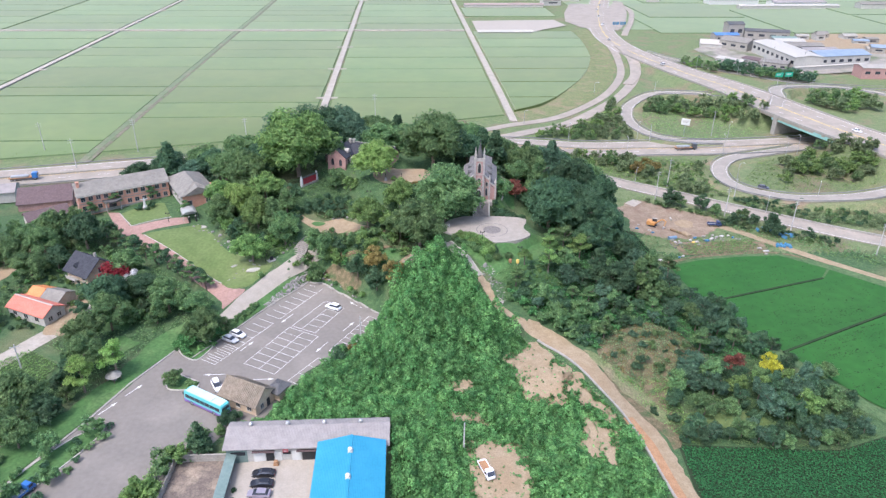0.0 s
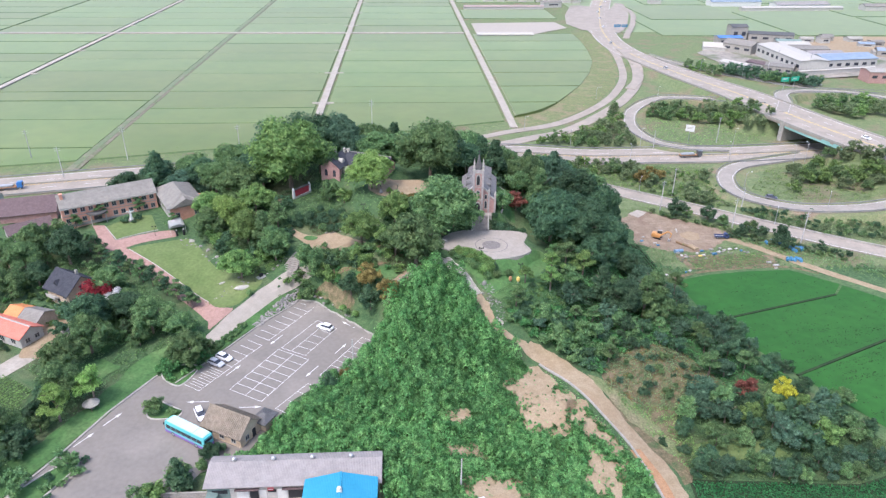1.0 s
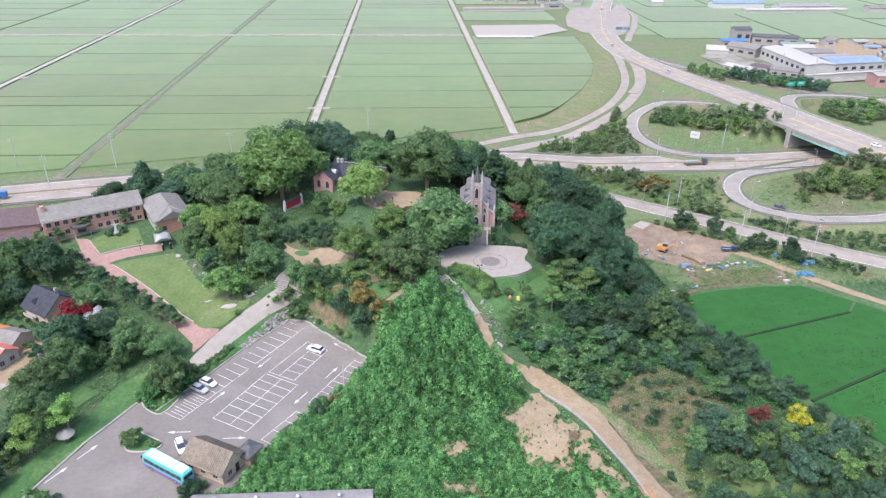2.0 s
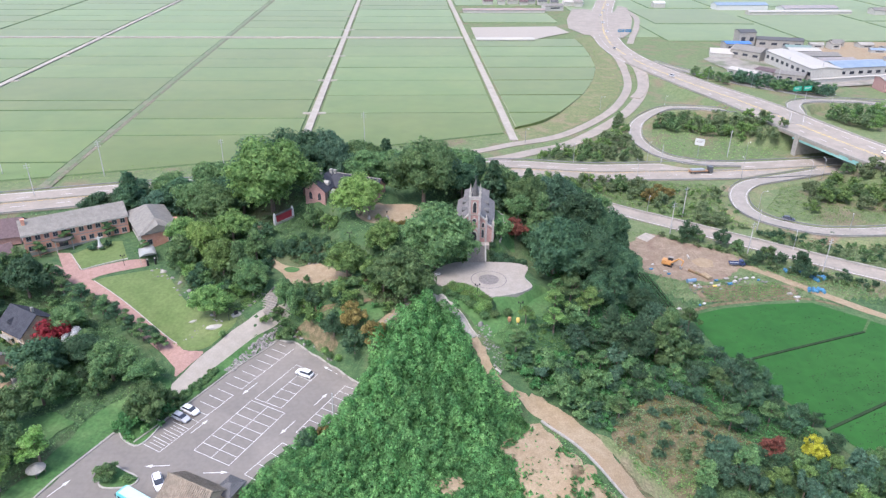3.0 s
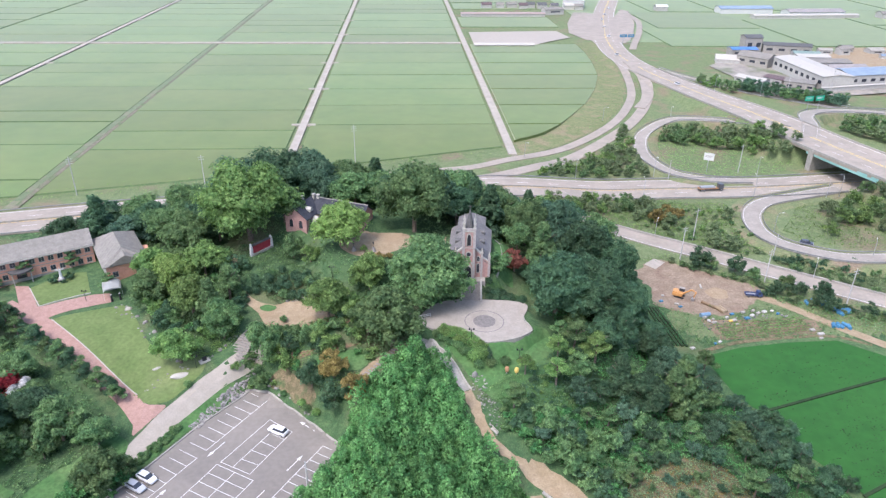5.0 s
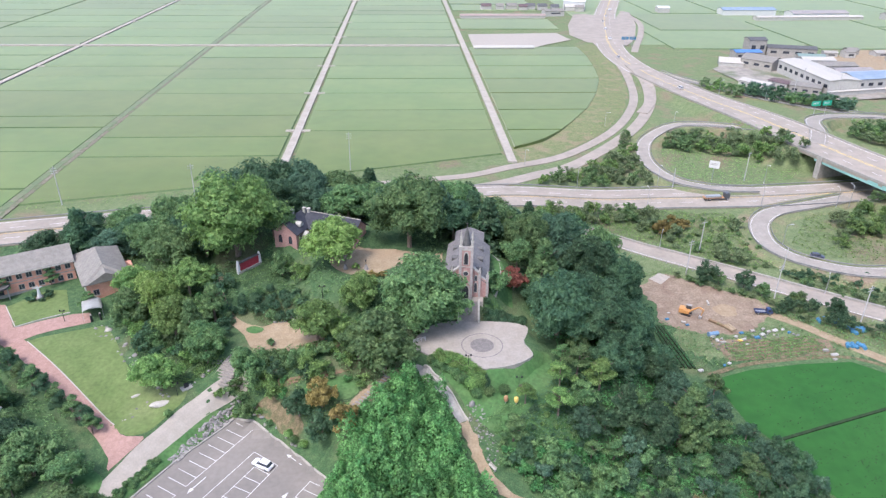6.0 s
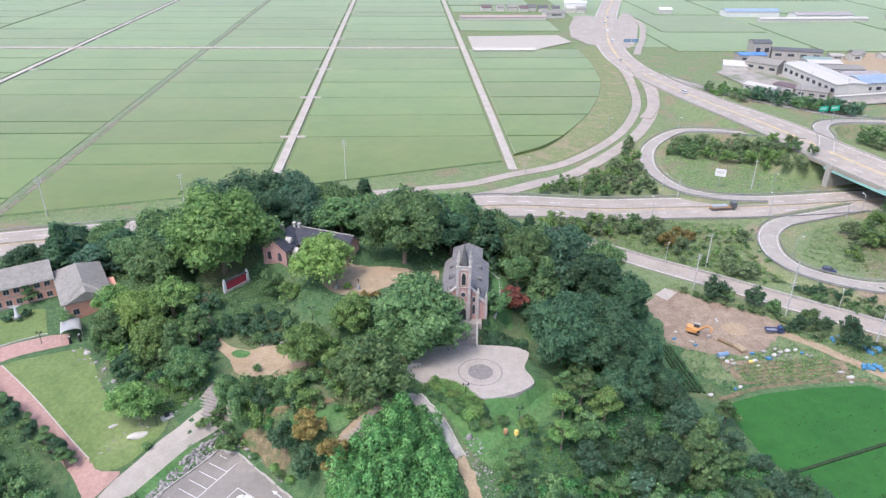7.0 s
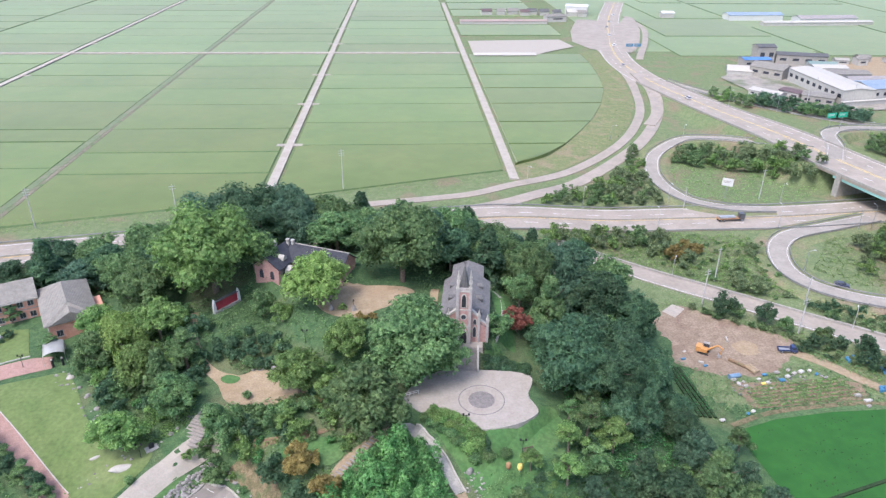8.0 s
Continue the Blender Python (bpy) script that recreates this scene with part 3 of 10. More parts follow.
def build_plain():
    rnd = random.Random(4)

    def south(x):
        return float(np.interp(x, [p[0] for p in SOUTH], [p[1] for p in SOUTH]))

    def column(x0, x1, breaks):
        start = breaks[0]
        for y1 in breaks[1:]:
            a, b = max(start, south(x0)), max(start, south(x1))
            if y1 - max(a, b) < 5:
                continue
            lo, hi = (random.Random(int(y * 7 + x0)).choice((0.1, 0.16, 0.55)) for y in (start, y1))
            field(x0, x1, a + lo, y1 - hi, b + lo)
            start = y1

    dikes = [CROSS - 36.6 * k for k in range(9, 0, -1)] + [CROSS - 4.4]
    beyond = [CROSS + 4.4] + [CROSS + 37 * k for k in range(1, 22)]
    for x0, x1 in ((ROAD_A + 3.2, ROAD_B - 3.5), (DITCH + 2.2, ROAD_A - 3.2), (ROAD_C + 3.2, DITCH - 2.6), (-330, ROAD_C - 3.2), (-425, -332), (-520, -428), (-620, -524)):
        cut = [y + rnd.choice((0, 0, -9, 8)) for y in dikes[:-1]] + dikes[-1:] if x0 != ROAD_A + 3.2 else dikes
        column(x0, x1, [150] + cut if x0 < -200 else cut)
        column(x0, x1, [y + rnd.choice((0, 0, 9)) if n else y for n, y in enumerate(beyond)])
    # the fields that end on the curving frontage road
    for y0, y1 in zip(dikes[2:-1], dikes[3:]):
        y0 = max(y0, CURVE[0][1])
        if y1 - y0 < 4:
            continue
        ends = [(float(np.interp(y, [p[1] for p in CURVE], [p[0] for p in CURVE])), y) for y in np.linspace(y0 + 0.6, y1 - 0.6, 7)]
        outline = [(ROAD_B + 4, y1 - 0.6), (ROAD_B + 4, y0 + 0.6)] + ends
        bm = bmesh.new()
        top = [bm.verts.new((x, y, -1.95)) for x, y in outline]
        foot = [bm.verts.new((x, y, -4.5)) for x, y in outline]
        bm.faces.new(top)
        for i in range(len(outline)):
            bm.faces.new((foot[i], foot[(i + 1) % len(outline)], top[(i + 1) % len(outline)], top[i]))
        tagged(part("rice_field", bm, M["paddy_far"]), "pale green rice field ending at a curved road", "rice field", "rice fields of the plain")
    for y0, y1 in zip((690, 800, 850, 905), (745, 845, 900, 1000)):
        field(ROAD_B + 4, 146, y0, y1)
    for x0, x1, y0, y1 in ((218, 330, 600, 680), (236, 330, 686, 780), (262, 330, 786, 900), (285, 330, 906, 1100), (335, 520, 900, 1100), (335, 440, 600, 735), (445, 700, 560, 700), (445, 700, 705, 800), (335, 520, 800, 895), (530, 800, 805, 1100)):
        field(x0, x1, y0, y1)

    for name, x, w, y0, y1 in (("a", ROAD_A, 1.85, 322, 1250), ("b", ROAD_B, 1.95, 347, 900), ("c", ROAD_C, 1.8, 280, 1250)):
        ob = ribbon("road", [(x, y0, 0), (x, (y0 + y1) / 2, 0), (x, y1, 0)], -w, w, 0.75, M["concrete"], "straight pale concrete farm road between rice fields", "road", thick=0.9, step=20)
    for k, y in enumerate(dikes[1:-1] + beyond[1:8]):
        for x, side in ((ROAD_A, -1), (ROAD_A, 1), (ROAD_C, 1)):
            if k % 2 == 0:
                bm = bmesh.new()
                add_box(bm, *sorted((x + side * 1.8, x + side * 6.0)), y - 1.6, y + 1.6, -3.0, -1.72, 0.15)
                tagged(part("pavement", bm, M["concrete"]), "short concrete ramp into a rice field", "ramp", kind="structure")
    ribbon("road", [(-700, CROSS, 0), (-300, CROSS, 0), (52, CROSS, 0)], -2.3, 2.3, 0.95, M["concrete"], "straight pale concrete farm road crossing the plain", "road", thick=0.9, step=20)
    ribbon("ditch_bank", [(DITCH - 2.2, 290, 0), (DITCH - 2.2, 600, 0), (DITCH - 2.2, 1250, 0)], -0.5, 2.5, 0.42, M["ditch_weeds"], "weedy bank along an irrigation ditch", "bank", thick=0.4, step=20)
    ribbon("ditch_bank", [(DITCH + 1.8, 290, 0), (DITCH + 1.8, 600, 0), (DITCH + 1.8, 1250, 0)], -1.7, 0.6, 0.36, M["ditch_track"], "earthy track along an irrigation ditch", "bank", thick=0.4, step=20)


build_plain()


# ---------------------------------------------------------------- roads of the interchange
SLIP = [(30, 314, 0), (48, 322, 0), (64, 334, 0), (84, 350, 0), (122, 393, 0), (146, 439, 0), (158, 480, 0), (163, 540, 0), (164, 620, 0)]


def broader(y):
    """The overpass road takes on more lanes towards the bridge."""
    return 1.3 - 0.3 * ss(350, 470, y)


def highway():
    ribbon("road", HIGHWAY, -10.2, 10.2, 0.35, M["asphalt_pale"], "four-lane pale grey asphalt highway", "road", thick=0.5, step=5, across=4)
    for w in (-9.2, 9.2):
        ribbon("road_line", HIGHWAY, w - 0.12, w + 0.12, 0.37, M["paint"], "white painted edge line on asphalt", "road marking", step=4)
    for w in (-0.35, 0.35):
        ribbon("road_line", HIGHWAY, w - 0.1, w + 0.1, 0.37, M["yellow_paint"], "yellow painted centre line on asphalt", "road marking", step=4)
    for w in (-4.3, 4.3):
        ribbon("road_line", HIGHWAY, w - 0.1, w + 0.1, 0.37, M["paint"], "dashed white lane line on asphalt", "road marking", step=2.5, dash=(5, 8))
    ribbon("verge", FRONTAGE, 3.0, 7.5, 0.12, M["plain_grass"], "strip of grass between two roads", "verge", step=5, across=2)
    ribbon("road", FRONTAGE, -2.4, 2.4, 0.3, M["asphalt_pale"], "curving pale concrete road round the rice fields", "road", thick=0.5, step=4, across=2)
    ribbon("road", [(136, 421, -2.1), (146, 440, -2.0), (154, 466, -1.75), (159.5, 492, -1.35), (162.5, 515, -1.2), (164, 540, -1.6)], -3.0, 3.0, 0.28, M["asphalt_pale"], "upper end of a curving slip road", "road", thick=0.5, step=4, own_z=True)
    ribbon("road", SLIP, -3.0, 3.0, 0.32, M["asphalt_pale"], "curving slip road of grey asphalt", "road", thick=0.5, step=4, across=2)
    # the overpass and its banks
    ribbon("road", OVERPASS, -10.5, 10.5, 0.1, M["asphalt_pale"], "wide pale road rising to an overpass", "road", thick=1.2, step=5, own_z=True, across=2, grow=broader)
    for w in (-9.8, -0.4, 0.4, 9.8):
        ribbon("road_line", OVERPASS, w - 0.12, w + 0.12, 0.12, M["paint"] if abs(w) > 1 else M["yellow_paint"], "painted line on the overpass road", "road marking", step=4, own_z=True, grow=broader)
    for w in (-5, 5):
        ribbon("road_line", OVERPASS, w - 0.1, w + 0.1, 0.12, M["paint"], "dashed white lane line on the overpass road", "road marking", step=2.5, own_z=True, dash=(5, 8), grow=broader)
    for w in (-10.6, 10.3):
        ribbon("kerb", OVERPASS[6:-1], w, w + 0.3, 0.85, M["concrete_grey"], "low concrete parapet of the overpass", "parapet", thick=0.9, step=5, own_z=True, grow=broader)
    patch("toll_apron", [(148.9, 659.6), (158.2, 709.3), (178.9, 778.4), (190.5, 778.6), (204, 762), (180, 660), (166, 622), (156.2, 626.3)], 0.42, M["asphalt_pale"], "broad pale apron beside a toll plaza", "apron", cell=25)
    patch("toll_apron", [(205, 730), (218, 762), (233.7, 799), (240, 790), (222, 712), (199, 640), (184, 612), (178, 620)], 0.42, M["asphalt_pale"], "broad pale apron beside a toll plaza", "apron", cell=25)
    ribbon("road", [(233.7, 799, 0), (229, 726, 0), (212, 665.7, 0), (192.5, 614.4, 0), (182.8, 588, 0)], -2.6, 2.6, 0.45, M["asphalt_pale"], "narrow pale side road joining the toll plaza", "road", thick=0.5, step=8)
    rise = [(152, 318.5, -5.6), (140.4, 319.2, -5.5), (131.8, 321.3, -5.3), (122.1, 327.4, -5.0), (117.4, 337.6, -4.6), (116.2, 350.7, -4.3), (118.8, 364, -4.0), (124.5, 377.5, -3.2), (136, 388.5, -1.4), (146, 393, -0.4), (159, 391, 0.1), (170.5, 384.5, 0.8), (181, 376.5, 1.6), (190, 365, 2.8)]
    ring("loop", rise, 3.1)
    low = [(186, 309), (166, 302.3), (148, 296), (138.6, 287), (133.8, 276), (132.8, 266), (136.5, 256.4), (148.4, 247.2), (161, 244), (178, 243.5), (197, 248), (209, 259), (213, 274)]
    rise = [(x, y, z) for (x, y), z in zip(low, (-5.6, -5.6, -5.6, -5.5, -5.4, -5.2, -4.9, -4.5, -3.8, -2.8, -1, 1.0, 2.4))]
    ring("loop", rise, 3.5)
    far = [(194, 352, 2.9), (205, 371, 2.7), (214, 392, 1.6), (228, 404, 0.2), (247, 409.5, -1.2), (268, 408, -2.2), (286, 395, -3), (296, 375, -3.5), (300, 345, -4)]
    ring("loop", far, 3.6)
    ring("slip", [(178, 522, -2.2), (186, 501, -2.2), (206, 465, -2.3), (228, 440, -2.5), (250, 421, -2.6), (272, 415, -3), (310, 412, -3.6), (380, 414, -4.5)], 3.0)


def ring(kind, line, w):
    """A one-way ramp on its own bank, with kerb rails and edge lines."""
    ribbon("road", line, -w, w, 0.25, M["asphalt_ramp"], "curving one-way ramp of grey asphalt", "road", thick=0.3, step=3, own_z=True, across=2)
    for s in (-1, 1):
        ribbon("bank", line, s * (w - 0.3), s * (w + 6), 0.02, M["verge_dry"], "sloping grassy bank beside a ramp", "bank", step=4, own_z=True, across=2, drop=w + 4)
    for s in (-1, 1):
        ribbon("road_line", line, s * (w - 0.6) - 0.07, s * (w - 0.6) + 0.07, 0.27, M["paint"], "white painted edge line on a ramp", "road marking", step=3, own_z=True)
        ribbon("guard_rail", line, s * (w + 0.35) - 0.05, s * (w + 0.35) + 0.05, 1.0, M["rail"], "steel guard rail along a ramp", "guard rail", thick=0.4, step=3, own_z=True)


highway()
ACCESS = [(58, 287, 0), (70, 279, 0), (86, 267.8, 0), (102.8, 255.6, 0), (123.4, 239.6, 0), (139.7, 227.2, 0), (154.9, 216.3, 0), (185, 197, 0), (240, 160, 0)]
ribbon("road", ACCESS, -3.9, 3.9, 0.25, M["asphalt_pale"], "two-lane pale asphalt access road", "road", thick=0.4, step=4, across=2)
ribbon("kerb", ACCESS, -4.6, -4.1, 0.85, M["concrete_grey"], "low concrete barrier along the access road", "barrier", thick=1.0, step=4)
ribbon("road_line", ACCESS, 3.3, 3.5, 0.28, M["paint"], "white painted edge line on asphalt", "road marking", step=4)

# ---------------------------------------------------------------- east side: works site, tracks, fields
patch("works_site", wobble([(77.1, 240.5), (84, 246), (90, 249.5), (97.7, 244.4), (106, 238), (112.5, 233.4), (114.6, 228.6), (110.6, 222.4), (104, 217.6), (97.4, 215.2), (86.4, 215.6), (81, 218), (76.8, 219.4), (80.6, 228.9)], 0.7, 1.5, 5), 0.1, M["dirt"], "bare brown earth of a levelled works site", "bare ground")
patch("gravel_pad", [(83.5, 246.2), (88.1, 250.4), (91, 247.8), (86.2, 242.8)], 0.2, M["concrete"], "small pale gravel pad", "gravel pad")
patch("gravel_pad", rounded(wobble([(97, 229), (100.5, 231.7), (104, 229), (103, 225), (98.9, 223.8), (97, 226.6)], 0.5, 1.5, 8), 1), 0.16, M["sand"], "pale heap of spread gravel", "gravel pad")
ribbon("dirt_track", [(111, 226, 0), (117.8, 219.9, 0), (122.6, 213.5, 0), (126.8, 208.1, 0), (140, 193, 0), (160, 172, 0)], -1.7, 1.7, 0.12, M["sand"], "sandy farm track beside the rice field", "track", step=2.5, across=2)
PADDY_R = [(83, 195), (94.3, 198.8), (108.5, 200.7), (122.3, 201.1), (133, 194), (165, 160)]


def near_paddies():
    rows = (
        [(83, 195.2), (94.3, 198.8), (108.5, 200.7), (122.3, 201.1), (133.5, 191.5), (128.4, 185.6), (87.7, 173.4), (84.6, 179.4)],
        [(88.0, 172.6), (128.6, 184.9), (134, 190.8), (152, 172), (97, 147.8), (90.6, 161)],
        [(97.3, 147.0), (152.5, 171.2), (185, 135), (118, 112), (108, 126)],
    )
    for k, row in enumerate(rows):
        ob = patch("rice_field", row, 0.45, M["paddy_near"], "", "", level=-6.0)
        ob["kind"] = "stuff"
        tagged(ob, "vivid deep green rice field with dark sown gaps", "rice field")
        ob["kind"] = ""
        del ob["kind"]
    patch("bank", [(82, 197), (94, 201.4), (108.5, 203), (124, 203.3), (137, 194), (200, 130), (125, 90), (104, 124), (95, 146), (88, 161), (82, 178)], 0.2, M["dike"], "weedy bank round the rice fields", "bank", level=-6.0)

    for line in ([(87.4, 172.9), (108, 179.2), (128.8, 185.4)], [(96.8, 147.2), (124, 159.3), (152.6, 171.7)]):
        ribbon("bank", [(x, y, -5.4) for x, y in line], -0.36, 0.36, 0.0, M["dike_dark"], "dark grassy bank between rice fields", "bank", thick=0.3, step=3, own_z=True)


near_paddies()
patch("crop_soil", [(55, 111.5), (72, 112), (91.4, 111.8), (104, 115.5), (108, 105), (98, 88), (53, 88)], 0.1, M["dike_dark"], "dark weedy soil of a vegetable field", "soil")

# ---------------------------------------------------------------- car park
LOT_EDGE = [(-29.5, 178.6), (-25.5, 177.3), (-17, 169.3), (-10.5, 162.6), (-6.9, 158.6), (-8.4, 153.5), (-12.8, 148.6), (-18.1, 144), (-25.4, 136.4), (-30, 126), (-33, 119), (-40.5, 115), (-44, 108), (-47, 99), (-52, 85), (-58, 60), (-95, 60), (-78, 103), (-75, 109.5), (-69.7, 120.7), (-64.7, 133.9), (-58.2, 146.4), (-55, 146), (-53.2, 143.3), (-45.1, 155.8), (-38.3, 167.2)]
patch("car_park", LOT_EDGE, 0.06, M["asphalt_lot"], "grey asphalt car park with white marked bays", "car park")


def kerb(line, w=0.3, h=0.3, material="concrete_grey"):
    ribbon("kerb", line, -w / 2, w / 2, h, M[material], "pale concrete kerb of the car park", "kerb", thick=h + 0.1, smooth_line=False)


def polyline(points, step=2.0):
    out = []
    for a, b in zip(points[:-1], points[1:]):
        n = max(1, int(math.dist(a, b) / step))
        out += [(a[0] + (b[0] - a[0]) * k / n, a[1] + (b[1] - a[1]) * k / n, 0) for k in range(n)]
    return out + [(*points[-1], 0)]


kerb(polyline([(-53.2, 143.3), (-45.1, 155.8), (-38.3, 167.2), (-29.5, 178.6), (-25.5, 177.3), (-17, 169.3), (-10.5, 162.6), (-6.9, 158.6), (-7.6, 155.5)]))
kerb(polyline([(-86, 82), (-78, 103), (-75, 109.5), (-69.7, 120.7), (-64.7, 133.9), (-58.2, 146.4)]), 0.45, 0.25)


def bay_lines():
    def line(a, b, w=0.115):
        a, b = np.array(a), np.array(b)
        d = (b - a) / np.linalg.norm(b - a)
        s = np.array((d[1], -d[0])) * w / 2
        a, b = a - d * w / 2, b + d * w / 2
        n = len(verts)
        verts.extend([(*(a - s), 0.085), (*(a + s), 0.085), (*(b + s), 0.085), (*(b - s), 0.085)])
        faces.append((n, n + 1, n + 2, n + 3))

    def finish(label):
        ob = link_mesh("bay_marking", verts, faces, M["paint"])
        tagged(ob, label, "road marking", kind="structure")
        verts.clear(), faces.clear()

    verts, faces = [], []
    # double block: long side, cross side
    A, B, C, D = np.array((-31.8, 155.8)), np.array((-23.9, 151.2)), np.array((-32.5, 136.0)), np.array((-40.4, 140.6))
    for k in range(8):
        line(A + (D - A) * k / 7, B + (C - B) * k / 7)
    for u in (0, 0.5, 1):
        line(A + (B - A) * u, D + (C - D) * u)
    finish("white painted double row of parking bays")
    A, B, C, D = np.array((-23.6, 168.6)), np.array((-18.3, 164.6)), np.array((-24.9, 152.9)), np.array((-31.2, 156.4))
    for k in range(6):
        u0 = (B - A) * (0.42 if 0 < k < 5 else 0)
        line(A + (D - A) * k / 5 + (0 if k in (0, 5) else 1) * u0, B + (C - B) * k / 5)
    line(A, D), line(B, C), line(A + (B - A) * 0.42, D + (C - D) * 0.42)
    finish("white painted single row of parking bays")
    A, B, C, D = np.array((-11.5, 160.1)), np.array((-7.9, 157.9)), np.array((-17.0, 142.8)), np.array((-20.6, 145.0))
    for k in range(9):
        line(A + (D - A) * k / 8, B + (C - B) * k / 8)
    line(A, D), line(B, C)
    finish("white painted row of bays along the slope")
    A, D = np.array((-23.0, 142.0)), np.array((-29.0, 133.5))
    for k in range(4):
        p = A + (D - A) * k / 3
        line(p, p + np.array((3.6, -2.3)))
    line(A, D)
    finish("white painted bays beside the hut")
    # long row on the village side
    A, D = np.array((-29.2, 177.6)), np.array((-51.2, 142.9))
    side = np.array((4.0, -2.55))
    for k in range(17):
        p = A + (D - A) * k / 16
        line(p, p + side)
    line(A + side, A + side + (D - A) * 7 / 16), line(A + side + (D - A) * 8.0 / 16, D + side)
    for k in (13, 14, 15):
        p = A + (D - A) * k / 16
        for u in (0.3, 0.6):
            line(p + side * 0.2 + (D - A) / 16 * u, p + side * 0.9 + (D - A) / 16 * u, 0.1)
    finish("white painted row of bays with hatched ends")

    def arrow(x, y, ang, bent=0):
        d = np.array((math.cos(ang), math.sin(ang)))
        s = np.array((-d[1], d[0]))
        o = np.array((x, y))
        line(o - d * 2.4, o + d * 1.0, 0.17)
        n = len(verts)
        tip = o + d * 2.3 + s * bent
        verts.extend([(*(o + d * 0.9 + s * 0.42), 0.085), (*(o + d * 0.9 - s * 0.42), 0.085), (*tip, 0.085)])
        faces.append((n, n + 1, n + 2))

    along = math.atan2(35, 22)
    for x, y, a in ((-33, 160, along + math.pi), (-41, 147.8, along), (-22.6, 146.5, along + math.pi), (-16.5, 155.6, along), (-15.5, 166.3, 2.4), (-46.5, 136.5, math.pi), (-34.5, 134.2, 0.0), (-63.0, 131.5, along), (-66.5, 125.5, along)):
        arrow(x, y, a)
    finish("white painted direction arrows on the car park")


bay_lines()


# ---------------------------------------------------------------- trees
ICO_V, ICO_F = [], []
_bm = bmesh.new()
bmesh.ops.create_icosphere(_bm, subdivisions=1, radius=1.0)
ICO_V = np.array([v.co[:] for v in _bm.verts])
ICO_F = np.array([[v.index for v in f.verts] for f in _bm.faces])
_bm.free()
OCT_V = np.array([(1, 0, 0), (0, 1, 0), (-1, 0, 0), (0, -1, 0), (0, 0, 1), (0, 0, -1)], float)
OCT_F = np.array([(0, 1, 4), (1, 2, 4), (2, 3, 4), (3, 0, 4), (1, 0, 5), (2, 1, 5), (3, 2, 5), (0, 3, 5)])


def leaves(rng, centres, normals, size, sag=0.25):
    """Small leaf sprays: two pointed blades about each centre, turned at random round the clump's own direction."""
    n = 2 * len(centres)
    base = np.repeat(centres, 2, axis=0) + rng.normal(0, 0.42 * size, (n, 3))
    up = np.repeat(normals, 2, axis=0) + rng.normal(0, 0.4, (n, 3)) + np.array((0, 0, 0.35))
    up /= np.linalg.norm(up, axis=1)[:, None]
    a = np.cross(up, rng.normal(0, 1, (n, 3)))
    a /= np.linalg.norm(a, axis=1)[:, None]
    b = np.cross(up, a)
    s = size * rng.uniform(0.5, 1.1, (n, 1))
    a, b = a * s, b * s * 0.66
    drop = -up * s * sag
    v = np.stack((base - a * 0.8 - b * 0.5, base + a * 0.8 - b * 0.5, base + b * 1.2 + drop), axis=1).reshape(-1, 3)
    k = np.arange(n) * 3
    return v, np.column_stack((k, k + 1, k + 2))


